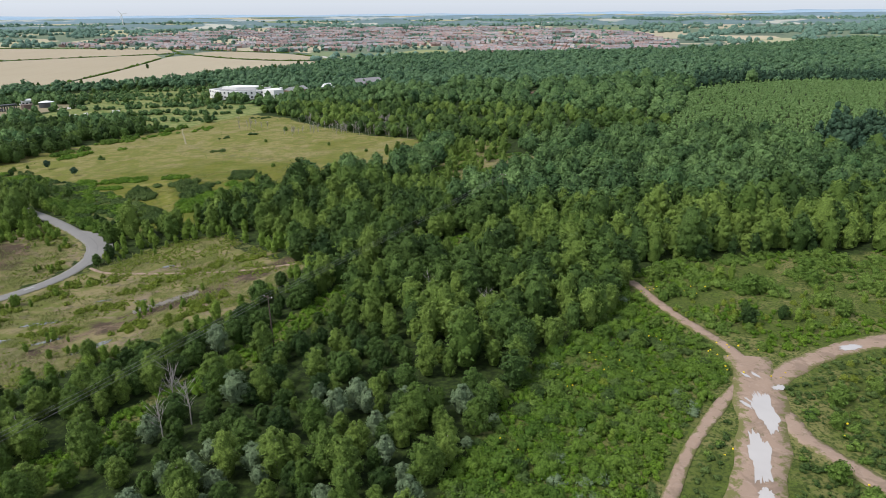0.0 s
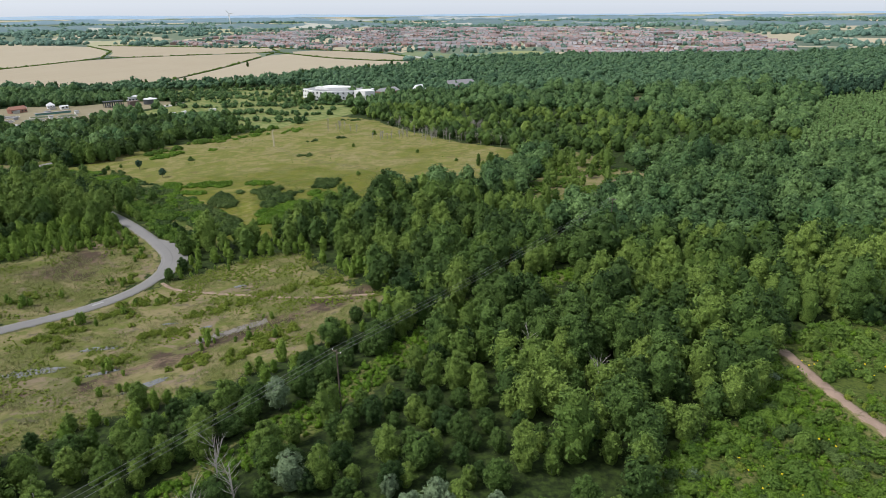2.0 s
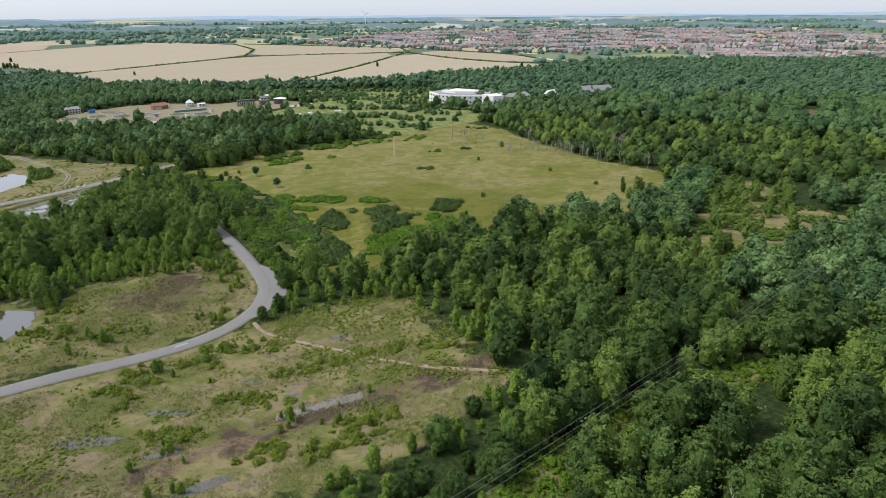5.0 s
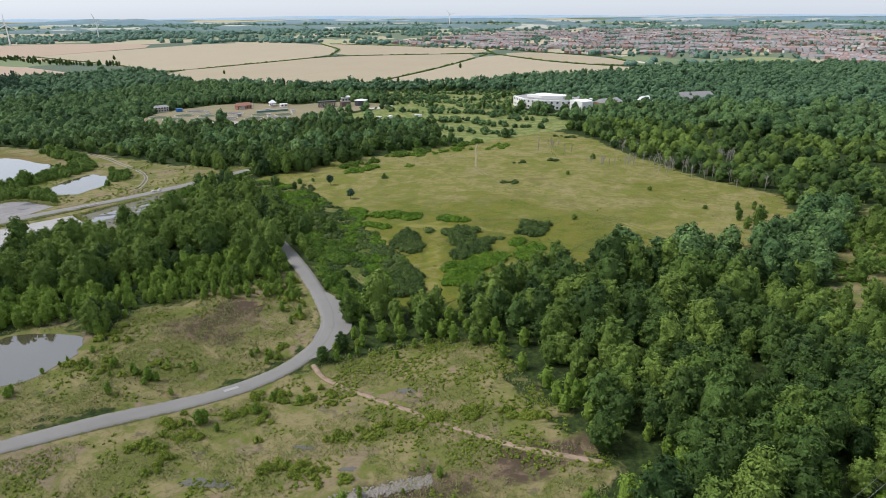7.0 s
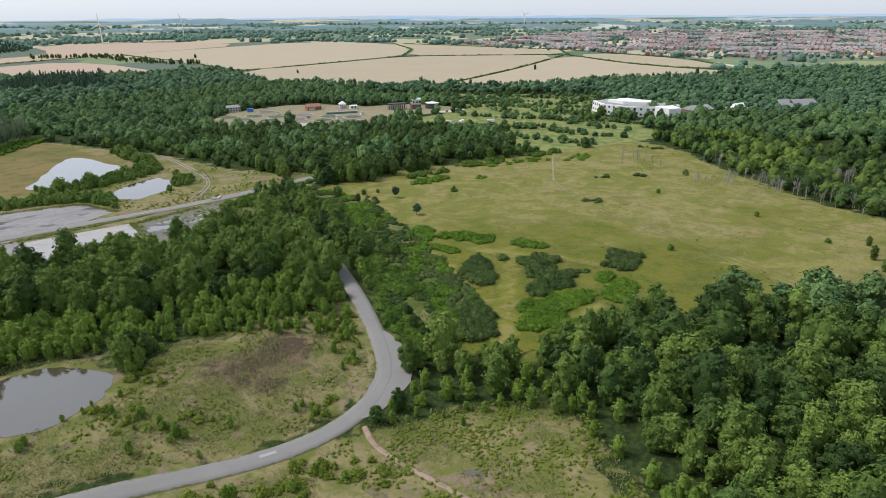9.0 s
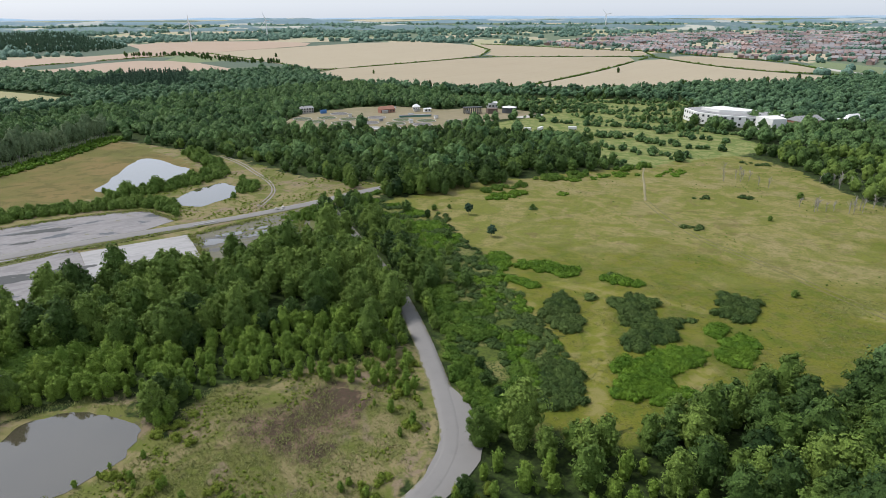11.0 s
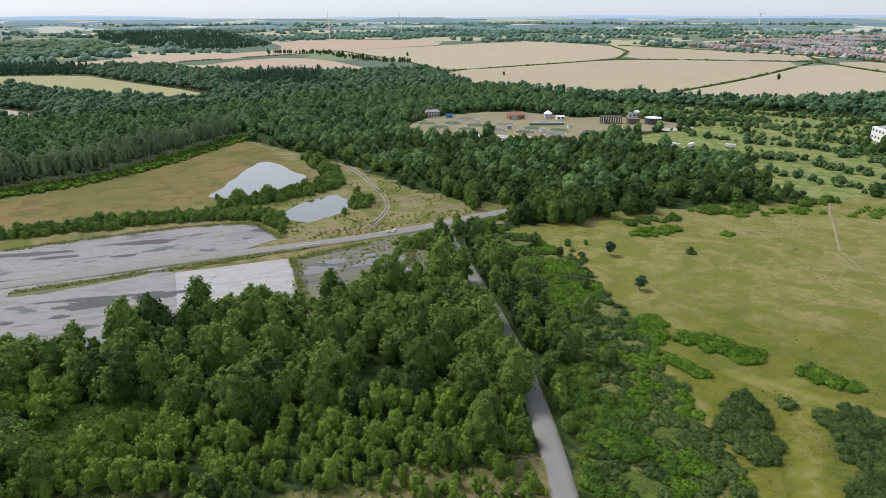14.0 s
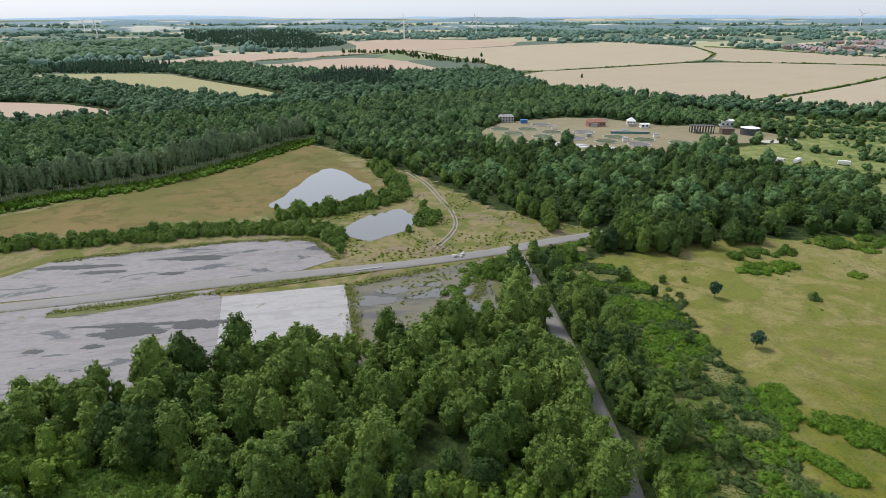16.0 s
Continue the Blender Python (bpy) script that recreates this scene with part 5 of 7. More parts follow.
FRINGE = [(-165, 178), (-154, 184), (-146, 189), (-136, 195), (-128, 197), (-126, 206), (-140, 218), (-152, 206), (-162, 194)]
p = scatter(-172, -122, 172, 220, 2.6, ngen)
p = p[(inside(FRINGE, p[:, 0], p[:, 1]) > 0) & (near_line(ROAD, p[:, 0], p[:, 1]) > 4.5)]
wood("fringe_saplings", p, [crown(410 + k, 4.4, 1.5, 0.1, 9, 1, 26, 0.17, "birch")[0] for k in range(5)], M_SAPLING, ngen, 0.35, 0.85, "bright young birches spreading into the clearing", "saplings")


def bush_mesh(name, seed, radius, tall, clumps, leaves, size, mat):
    foliage, _ = crown(seed, tall, radius, -0.3, clumps, 1, leaves, size, "bush")
    return spray_mesh(name, foliage, mat)


BUSHES = {"gorse_bush": ([bush_mesh("gorse_bush", 800 + i, 2.2, 1.9, 12, 34, 0.13, M_GORSE) for i in range(4)], "low dark gorse bush in the dry meadow", "bush"),
          "bramble_thicket": ([bush_mesh("bramble_thicket", 820 + i, 2.4, 2.1, 12, 34, 0.14, M_BRAMBLE) for i in range(5)], "sprawling green bramble thicket along the lane", "bush"),
          "bracken_patch": ([bush_mesh("bracken_patch", 840 + i, 2.3, 1.5, 12, 34, 0.13, M_BRACKEN) for i in range(4)], "bright green bracken patch in the meadow", "bracken"),
          "broom_bush": ([bush_mesh("broom_bush", 860 + i, 1.1, 1.0, 6, 30, 0.13, M_TUFT) for i in range(4)], "low yellow-green shrub on open heath", "bush")}
tally, spare = {k: 0 for k in BUSHES}, {k: [] for k in BUSHES}


def bush(kind, x, y, s):
    meshes, label, category = BUSHES[kind]
    if near_line(ROAD, np.array([x]), np.array([y]))[0] < 3.2 or any(inside(q, [x], [y])[0] > -1 for q, _ in POND_LINES.values()):
        return
    tally[kind] += 1
    if tally[kind] > 300:
        spare[kind].append((x, y))
        return
    ob = new(kind, meshes[pyr.randrange(len(meshes))])
    ob.matrix_basis = pose(x, y, float(height(x, y)) - 0.08, 0, 0, pyr.uniform(0, 360)) @ Matrix.Diagonal((s * pyr.uniform(.85, 1.2), s * pyr.uniform(.85, 1.2), s * pyr.uniform(.85, 1.45), 1))
    tagged(ob, label, category, kind.replace("_", " ") + " group")


def clump(kind, x, y, rx, ry, turn, n, s):
    for _ in range(n):
        a, r = pyr.uniform(0, math.tau), math.sqrt(pyr.random())
        u, v = rx * r * math.cos(a), ry * r * math.sin(a)
        bush(kind, x + u * math.cos(turn) - v * math.sin(turn), y + u * math.sin(turn) + v * math.cos(turn), s * pyr.uniform(0.7, 1.2))


def thicket(kind, x, y, rx, ry, turn, s, gap=1.7):
    """An uneven oval filled with close-grown bushes."""
    q = scatter(-rx * 1.2, rx * 1.2, -ry * 1.2, ry * 1.2, gap * s, ngen, 0.35)
    r = np.hypot(q[:, 0] / rx, q[:, 1] / ry) + 0.55 * value_noise(q[:, 0] + x * 7, q[:, 1] + y * 3, 4.5, 1.0)
    for u, v in q[r < 0.95]:
        bush(kind, x + u * math.cos(turn) - v * math.sin(turn), y + u * math.sin(turn) + v * math.cos(turn), s * pyr.uniform(0.6, 1.05))


for kind, spots in (("bracken_patch", ((-154, 267, 7.5, 3.6, 2.24), (-138, 271, 10.5, 4.0, 0.10), (-118, 274, 5.4, 2.6, 0.09), (-140, 257, 6.0, 1.8, 3.0), (-93, 238, 11.2, 4.5, 1.15), (-91, 227, 8.0, 4.6, 0.34), (-88, 259, 3.2, 2.2, 1.87), (-81, 251, 8, 3.7, 1.75))),
                    ("gorse_bush", ((-121, 246, 10.0, 4.4, 2.28), (-107, 258, 9.0, 4.8, 2.12), (-99, 247, 8.5, 4.2, 1.35), (-88, 275, 8.0, 4.6, 1.63), (-106, 220, 8.5, 4.4, 2.21)))):
    for spot in spots:
        thicket(kind, *spot, 0.88)
for kind, x, y, rx, ry, turn, n, s in (
        ("bramble_thicket", -238, 290, 9, 5, 2.2, 30, 0.9), ("bramble_thicket", -241, 268, 11, 3.2, 2.65, 26, 0.8), ("gorse_bush", -198, 294, 18, 2.6, 2.47, 20, 0.55), ("bracken_patch", -197, 335, 11, 4, 1.38, 20, 0.9), ("bracken_patch", -186, 388, 16, 6, 1.0, 30, 0.95), ("bracken_patch", -157, 422, 14, 5, 1.55, 24, 0.95), ("bracken_patch", -176, 404, 10, 5, 0.9, 16, 0.9),
        ("gorse_bush", -177, 325, 2.5, 1.2, 0, 4, 0.6), ("bracken_patch", -179, 352, 5, 2, 1.0, 7, 0.8), ("gorse_bush", -119, 336, 4, 1.6, 0.3, 7, 0.6), ("gorse_bush", -95, 260, 1.6, 1.2, 0, 3, 0.6), ("gorse_bush", -120, 259, 1.0, 0.8, 0, 2, 0.6), ("gorse_bush", -122, 277, 2.0, 1.5, 0, 4, 0.8),
        ("bramble_thicket", -205, 345, 14, 4, 1.2, 16, 0.9), ("bramble_thicket", -196, 380, 16, 5, 1.1, 20, 1.0), ("bramble_thicket", -176, 425, 14, 5, 1.2, 14, 1.0), ("gorse_bush", -114, 394, 5, 2, 0.3, 6, 0.6), ("gorse_bush", -130, 381, 3, 1.2, 0.6, 4, 0.5),
        ("bramble_thicket", -235, 262, 8, 2.5, 0.5, 10, 0.9), ("gorse_bush", -130, 470, 8, 3, 0, 8, 0.9)):
    clump(kind, x, y, rx, ry, turn, n, s)
p = scatter(-255, -98, 196, 305, 1.9, ngen)
p = p[(inside(SCRUB, p[:, 0], p[:, 1]) > 0.6) & (near_line(ROAD, p[:, 0], p[:, 1]) > 3.2)]
belt_kind = value_noise(p[:, 0], p[:, 1], 9.0, 2.2)
from_lane = near_line(ROAD, p[:, 0], p[:, 1])
for (x, y), v, d in zip(p, belt_kind, from_lane):
    v += pyr.uniform(-0.12, 0.12)
    if d > 11 and v < -0.24:
        continue
    kind = "bramble_thicket" if d < 14 + 14 * v else ("gorse_bush" if v < 0.10 else "bracken_patch")
    bush(kind, x, y, pyr.uniform(0.5, 0.85) * (1.0 + 0.9 * max(v, 0)) if kind != "gorse_bush" else pyr.uniform(0.45, 0.85))
for (ax, ay), (bx, by), n in (((-247, 264), (-226, 240), 40), ((-244, 276), (-236, 271), 14), ((-234, 280), (-246, 300), 30), ((-246, 300), (-243, 322), 24)):
    for i in range(n):
        t = pyr.random()
        bush("bramble_thicket", ax + (bx - ax) * t + pyr.gauss(0, 1.3), ay + (by - ay) * t + pyr.gauss(0, 1.3), pyr.uniform(0.55, 0.95))
for x, y, rx, ry, turn, n in ((-128, 196, 3, 10, 0.9, 16), (-116, 176, 2, 8, -0.1, 8), (-140, 152, 12, 4, 0.6, 18), (-150, 162, 4, 6, 0.3, 10), (-132, 205, 4, 3, 0.5, 10), (-104, 156, 3, 10, 0.6, 16), (-112, 142, 3, 12, 0.6, 18), (-98, 166, 6, 4, 0.0, 12),
                              (-111, 145, 3, 2, 0.6, 8), (-104, 163, 3, 2, 0.6, 8), (-107, 155, 3, 1.6, 1.0, 8), (-115, 139, 3, 2, 0.6, 8), (-80, 161, 9.4, 2.0, 0.62, 26), (-85, 146, 9.1, 2.6, 0.15, 26), (-91, 131, 7.0, 2.4, 0.33, 20), (-72, 130, 5, 3, 0.98, 20), (-60, 139, 11, 4, 1.14, 40), (-57, 174, 5.8, 2.0, 0.15, 14), (-68, 171, 6.6, 1.8, 0.43, 16), (-104, 186, 3, 3, 0.2, 8), (30, 92, 14, 12, 0.4, 26), (74, 122, 24, 12, 0.2, 30), (80, 92, 14, 6, 0.1, 20)):
    clump("broom_bush", x, y, rx, ry, turn, n, 1.0)

for kind, mat in (("gorse_bush", M_GORSE), ("bramble_thicket", M_BRAMBLE), ("bracken_patch", M_BRACKEN), ("broom_bush", M_TUFT)):
    wood(kind.split("_")[0] + "_growth", np.array(spare[kind]).reshape(-1, 2), [crown(990 + k, 1.4, 2.0 if kind != "broom_bush" else 1.0, -0.3, 9, 1, 14, 0.2, "bush")[0] for k in range(4)], mat, ngen, 0.5, 0.95, "more " + BUSHES[kind][1], "bushes", 0.08)
# uncounted ground cover


def grass_tuft(seed, reach_, tall, blades):
    """A loose tuft of leaning blades."""
    g = np.random.default_rng(seed)
    o = g.normal(size=(blades, 2)) * reach_ * 0.5
    a, l = g.uniform(0, math.tau, blades), tall * g.uniform(0.5, 1.2, blades)
    w = 0.05 + 0.05 * g.random(blades)
    foot = np.column_stack([o, np.full(blades, -0.03)])
    side = np.column_stack([-np.sin(a) * w, np.cos(a) * w, np.zeros(blades)])
    tip = foot + np.column_stack([np.cos(a) * l * 0.8, np.sin(a) * l * 0.8, l * 0.75])
    return np.stack([foot - side, foot + side, tip], 1).reshape(-1, 3), np.arange(blades * 3).reshape(-1, 3)


GRASS = [grass_tuft(930 + i, 0.9, 0.42, 16) for i in range(6)]
MOUND = [crown(940 + i, 1.3, 1.5, -0.3, 6, 1, 22, 0.13, "bush")[0] for i in range(5)]
TUFT = [bush_k for bush_k in (crown(900 + i, 0.5, 0.6, -0.2, 3, 1, 12, 0.10, "bush")[0] for i in range(5))]
FERN = [crown(920 + i, 0.95, 0.9, -0.3, 3, 1, 18, 0.12, "bush")[0] for i in range(5)]


def cover(name, poly, box, gap, variants, mat, lo, hi, label, keep=-0.1, size=9.0, tracks=()):
    p = scatter(*box, gap, ngen)
    x, y = p[:, 0], p[:, 1]
    ok = (inside(poly, x, y) > -1.5) & (near_line(ROAD, x, y) > 4.2) & (near_line(ROAD_PAD, x, y) > 4.5)
    for line, _ in POND_LINES.values():
        ok &= inside(line, x, y) < -1.0
    for t, w in tracks:
        ok &= near_line(t, x, y) > w
    p = p[ok]
    p = p[value_noise(p[:, 0], p[:, 1], size, 3.3) + ngen.uniform(-.2, .2, len(p)) > keep]
    wood(name, p, variants, mat, ngen, lo, hi, label, "ground cover")


XT = [([(43, 147), (47, 139), (49, 128), (51, 119), (53, 113), (56, 105), (56, 97)], 2.3), ([(57, 98), (55, 91), (52, 84), (49, 77), (45.5, 71), (42, 65), (36, 53)], 4.6), ([(112, 112), (87, 105.5), (77, 103), (68, 99), (60, 94)], 3.0), ([(57, 98), (54, 94), (48, 88), (41, 80), (36, 74), (31, 66), (22, 52)], 2.2), ([(55, 82), (56, 74), (57.5, 70), (60, 65), (68, 50)], 2.6)]
EAST_W = [(-8, 40), (2, 69), (9, 82), (20, 103), (36, 116), (46, 138), (49, 126), (54, 106), (53, 96), (40, 81), (22, 54)]
EAST_N = [(46, 140), (62, 150), (93, 153), (150, 150), (190, 115), (112, 114), (87, 108), (66, 101), (58, 105), (52, 124)]
EAST_S = [(22, 54), (40, 81), (53, 94), (66, 96), (87, 103), (112, 110), (190, 110), (190, 0), (60, -40), (22, 0)]
cover("bracken_cover", EAST_W, (-10, 60, 45, 140), 1.15, FERN, M_BRACKEN, 0.4, 1.2, "waist-high bright bracken over the clearing", -0.12, 9, XT)
cover("bramble_cover", EAST_W, (-10, 60, 45, 140), 2.3, MOUND, M_BRAMBLE, 0.5, 1.7, "brambles among bracken", 0.05, 7, XT)
cover("sallow_cover", EAST_W, (-10, 60, 45, 140), 3.4, MOUND, M_WILLOW, 0.4, 1.2, "grey-green sallow scrub among bracken", 0.42, 11, XT)
cover("dark_cover", EAST_W, (-10, 60, 45, 140), 2.8, MOUND, M_GORSE, 0.5, 1.5, "dark gorse among bracken", 0.22, 8, XT)
cover("young_growth", EAST_W, (-10, 60, 45, 140), 2.0, FERN, M_HAWTHORN, 0.4, 1.5, "light green young growth among bracken", 0.06, 12, XT)
cover("shrub_cover", EAST_N, (46, 150, 98, 155), 1.6, FERN, M_HAWTHORN, 0.4, 1.9, "low bright shrubs on the clearing's dry grass", 0.02, 11, XT)
cover("fern_cover", EAST_N, (46, 150, 98, 155), 1.7, FERN, M_BRACKEN, 0.4, 1.3, "bracken on the clearing's dry grass", 0.08, 13, XT)
cover("heather_cover", EAST_S, (22, 130, 45, 112), 1.5, FERN, M_GORSE, 0.35, 1.0, "dark heather between the sandy tracks", -0.22, 8, XT)
cover("birch_regrowth", EAST_S, (22, 130, 45, 112), 2.4, FERN, M_HAWTHORN, 0.5, 1.4, "small birches coming up in heather", 0.12, 10, XT)
cover("heath_tufts", CLEAR_S, (-150, -38, 75, 198), 0.85, TUFT, M_TUFT, 0.25, 0.9, "low bright shrubby growth on bare heath", 0.20, 7)
cover("heath_grass", CLEAR_S, (-150, -38, 75, 198), 0.95, GRASS, M_GRASS, 0.6, 1.4, "rough tussocky grass over the heath", -0.12, 12)
cover("wet_growth", [(-102, 178), (-83, 196), (-70, 197), (-40, 164), (-62, 158), (-92, 168)], (-105, -38, 155, 200), 0.85, TUFT, M_TUFT, 0.3, 1.0, "lush yellow-green growth in a damp hollow of the heath", -0.05, 8)
cover("lane_tufts", CLEAR_W, (-182, -110, 110, 216), 0.95, TUFT, M_TUFT, 0.25, 0.9, "low shrubby growth beside the lane", 0.26, 7)
cover("lane_grass", CLEAR_W, (-182, -110, 110, 216), 0.95, GRASS, M_GRASS, 0.6, 1.4, "rough tussocky grass beside the lane", -0.12, 12)
cover("meadow_grass", [(-150, 260), (-60, 300), (-45, 270), (-65, 240), (-88, 210), (-106, 206), (-104, 224), (-124, 238)], (-155, -40, 200, 305), 1.3, GRASS, M_GRASS, 0.5, 1.1, "longer grass tussocks in the meadow", 0.0, 14)
VERGES = ([(-268, 187), (-264, 216), (-258, 242), (-254, 262)], [(-276, 153), (-269, 187)], [(-320, 156), (-312, 200), (-300, 231), (-276, 231)], [(-246, 268), (-226, 248)], [(-253, 225), (-251, 250)], [(-253, 224), (-216, 209)])
p = scatter(-325, -205, 140, 275, 0.8, ngen)
d = np.minimum.reduce([near_line(v, p[:, 0], p[:, 1]) for v in VERGES])
p = p[(d + 1.6 * value_noise(p[:, 0], p[:, 1], 5, 6.0) < 1.3) & (near_line(ROAD_PAD, p[:, 0], p[:, 1]) > 3.4)]
half = ngen.uniform(0, 1, len(p)) < 0.55
wood("verge_grass", p[half], GRASS, M_GRASS, ngen, 0.8, 1.8, "rough grass along broken slab edges", "ground cover", -0.15)
wood("verge_weeds", p[~half], TUFT, M_TUFT, ngen, 0.35, 1.1, "weeds along broken slab edges", "ground cover", -0.15)
p = scatter(-262, -206, 204, 276, 1.5, ngen)
p = p[(inside([(-253, 225), (-250, 274), (-244, 268), (-210, 243), (-210, 206)], p[:, 0], p[:, 1]) > 0.5) & (value_noise(p[:, 0], p[:, 1], 6, 8.0) > 0.12)]
wood("tarmac_moss", p, TUFT, M_TUFT, ngen, 0.3, 0.9, "moss and weeds on broken tarmac", "ground cover", -0.08)
cover("pond_scrub", OPEN_W, (-345, -242, 236, 325), 1.9, TUFT, M_TUFT, 0.5, 1.2, "low scrub round the ponds", 0.14, 12, ())
cover("meadow_tufts", MEADOW, (-235, -15, 205, 495), 3.2, TUFT, M_BRAMBLE, 0.25, 0.7, "scattered rank tufts in the meadow", 0.30, 16)
p = scatter(-80, 40, 45, 195, 1.6, ngen)
p = p[near_line(RIDE, p[:, 0], p[:, 1]) < 4.2]
q = scatter(-12, 84, 226, 330, 6.0, ngen)
q = q[(inside(GLADE, q[:, 0], q[:, 1]) > 0)]
wood("glade_birches", q[ngen.uniform(0, 1, len(q)) < 0.42], MID_B, M_BIRCH, ngen, 0.4, 1.0, "scattered birches in an open glade")
q = scatter(-14, 86, 226, 332, 1.9, ngen)
q = q[(inside(GLADE, q[:, 0], q[:, 1]) > -1) & (value_noise(q[:, 0], q[:, 1], 10, 4.0) > -0.05)]
wood("glade_scrub", q, MOUND, M_BRAMBLE, ngen, 0.35, 1.0, "low brambles and heather over an open glade", "scrub")
wood("ride_bracken", p, FERN, M_BRACKEN, ngen, 0.7, 1.4, "bright bracken in the cleared ride under the cables", "ground cover")
p = scatter(0, 60, 60, 140, 2.6, ngen)
p = p[(inside(CLEAR_E, p[:, 0], p[:, 1]) > 2) & (value_noise(p[:, 0], p[:, 1], 9, 7.7) > 0.30)]
wood("ragwort_flowers", p, [crown(950, 1.5, 0.16, 1.2, 1, 1, 6, 0.09, "bush")[0]], M_FLOWER, ngen, 0.7, 1.1, "yellow ragwort in flower among bracken", "flowers")

# a streak of pale rubble on the heath
rubble = []
rr = np.random.default_rng(31)
for _ in range(1500):
    t, o = rr.uniform(0, 1), rr.normal() * 0.75
    rubble.append((-77 + 12.5 * t + o * 0.55, 141.5 + 11 * t - o * 0.8))
bv, bf = BALLS[1]
wood("rubble_streak", np.array(rubble), [(bv * np.array([0.36, 0.28, 0.16]) * rr.uniform(0.7, 1.3, bv.shape) + np.array([0, 0, 0.08]), bf) for _ in range(5)], M_RUBBLE, ngen, 0.3, 0.8, "elongated streak of pale rubble on the heath", "rubble")


def dead_tree(x, y, tall, seed, label):
    rng = random.Random(seed)
    pieces = [tube([(0, 0, -0.3), (rng.uniform(-.2, .2), 0, tall * .4), (rng.uniform(-.4, .4), rng.uniform(-.3, .3), tall)], (0.13, 0.09, 0.03), 5)]
    for _ in range(18):
        a, s, l = rng.uniform(0, math.tau), rng.uniform(.25, .85) * tall, rng.uniform(.15, .34) * tall
        e = (math.cos(a) * l * .7, math.sin(a) * l * .7, s + l * .8)
        pieces.append(tube([(0, 0, s), e], (0.05, 0.015), 4))
        for _ in range(2):
            b = a + rng.uniform(-.9, .9)
            pieces.append(tube([(e[0] * .6, e[1] * .6, s + l * .48), (e[0] * .6 + math.cos(b) * l * .5, e[1] * .6 + math.sin(b) * l * .5, s + l * 1.0)], (0.03, 0.01), 4))
    ob = new("dead_tree", array_mesh("dead_tree", *merged(pieces), M_DEADWOOD, False))
    ob.matrix_basis = pose(x, y, float(height(x, y)))
    tagged(ob, label, "dead tree", "dead trees")


for i, (x, y, h) in enumerate(((-43, 80, 9), (-45, 90, 9.5), (-41, 86, 8.5), (10, 118, 9), (-2, 126, 9.5))):
    dead_tree(x, y, h, i, "bleached leafless tree standing among birches")
for i in range(84):
    x, y = pyr.choice([(-81, 391), (-69, 404), (-53, 391), (-39, 380), (-26, 370), (-34, 427), (-91, 442), (-124, 426)])
    dead_tree(x + pyr.gauss(0, 6.0), y + pyr.gauss(0, 5.0), pyr.uniform(3.5, 6.5), 50 + i, "grey leafless birch at the meadow's edge")

# ---- overhead line ----
POLES = [(-89.5, 14), (-33.5, 111), (22.5, 207)]
poles = []
for x, y in POLES:
    root = tagged(new("utility_pole"), "dark creosoted wooden pole with a crossarm above the ride", "utility pole", "poles of the overhead line")
    root.matrix_basis = pose(x, y, float(height(x, y)), 0, 0, -30)
    part("post", array_mesh("post", *tube([(0, 0, -1), (0, 0, 5), (0, 0, 12.5)], (0.16, 0.14, 0.10), 8), M_POLE, False), root)
    bm = bmesh.new()
    bmesh.ops.create_cube(bm, size=1, matrix=pose(0, 0, 12.0) @ Matrix.Diagonal((2.2, 0.12, 0.14, 1)))
    part("crossarm", bm_mesh("crossarm", bm, M_POLE), root)
    for dx in (-1, 0, 1):
        part("insulator", array_mesh("insulator", *tube([(dx, 0, 12.05), (dx, 0, 12.2), (dx, 0, 12.35)], (0.05, 0.08, 0.04), 6), M_WHITE, False), root)
for dx in (-1, 0, 1):
    for (ax, ay), (bx, by) in zip(POLES, POLES[1:]):
        cu = bpy.data.curves.new("overhead_cable", "CURVE")
        cu.dimensions, cu.bevel_depth, cu.bevel_resolution = "3D", 0.021, 1
        sp = cu.splines.new("POLY")
        sp.points.add(16)
        c30, s30 = math.cos(radians(-30)), math.sin(radians(-30))
        for i in range(17):
            t = i / 16
            z = float(height(ax, ay)) * (1 - t) + float(height(bx, by)) * t + 12.37 - 4 * 1.0 * t * (1 - t)
            sp.points[i].co = (ax + (bx - ax) * t + dx * c30, ay + (by - ay) * t + dx * s30, z, 1)
        cu.materials.append(M_WIRE)
        tagged(new("overhead_cable", cu), "thin dark overhead cable sagging above the trees", "cable", "overhead cables")

# ---- lane details ----


def flat_mark(name, x, y, turn, l, w, lift, label):
    bm = bmesh.new()
    vs = []
    for u, v in ((-l / 2, -w / 2), (l / 2, -w / 2), (l / 2, w / 2), (-l / 2, w / 2)):
        px, py = x + u * math.cos(turn) - v * math.sin(turn), y + u * math.sin(turn) + v * math.cos(turn)
        vs.append(bm.verts.new((px, py, float(height(px, py)) + lift)))
    bm.faces.new(vs)
    tagged(new(name, bm_mesh(name, bm, M_PAINT)), label, "road marking", kind="structure")


for x, y, t in ((-115, 160.5, 1.1),):
    flat_mark("road_marking", x, y, t, 3.0, 0.8, 0.26, "worn white marking on the lane")
for i in range(7):
    flat_mark("road_marking", -249.3 + 0.2 * i, 278.6 + 1.15 * i - 1, 1.45, 0.7, 0.22, 0.31, "worn white give-way dashes at the junction")
for i in range(4):
    flat_mark("road_marking", -246.5 + i * 3.2, 279.6 - i * 1.9, 2.6, 1.4, 0.14, 0.27, "worn white centre dash")


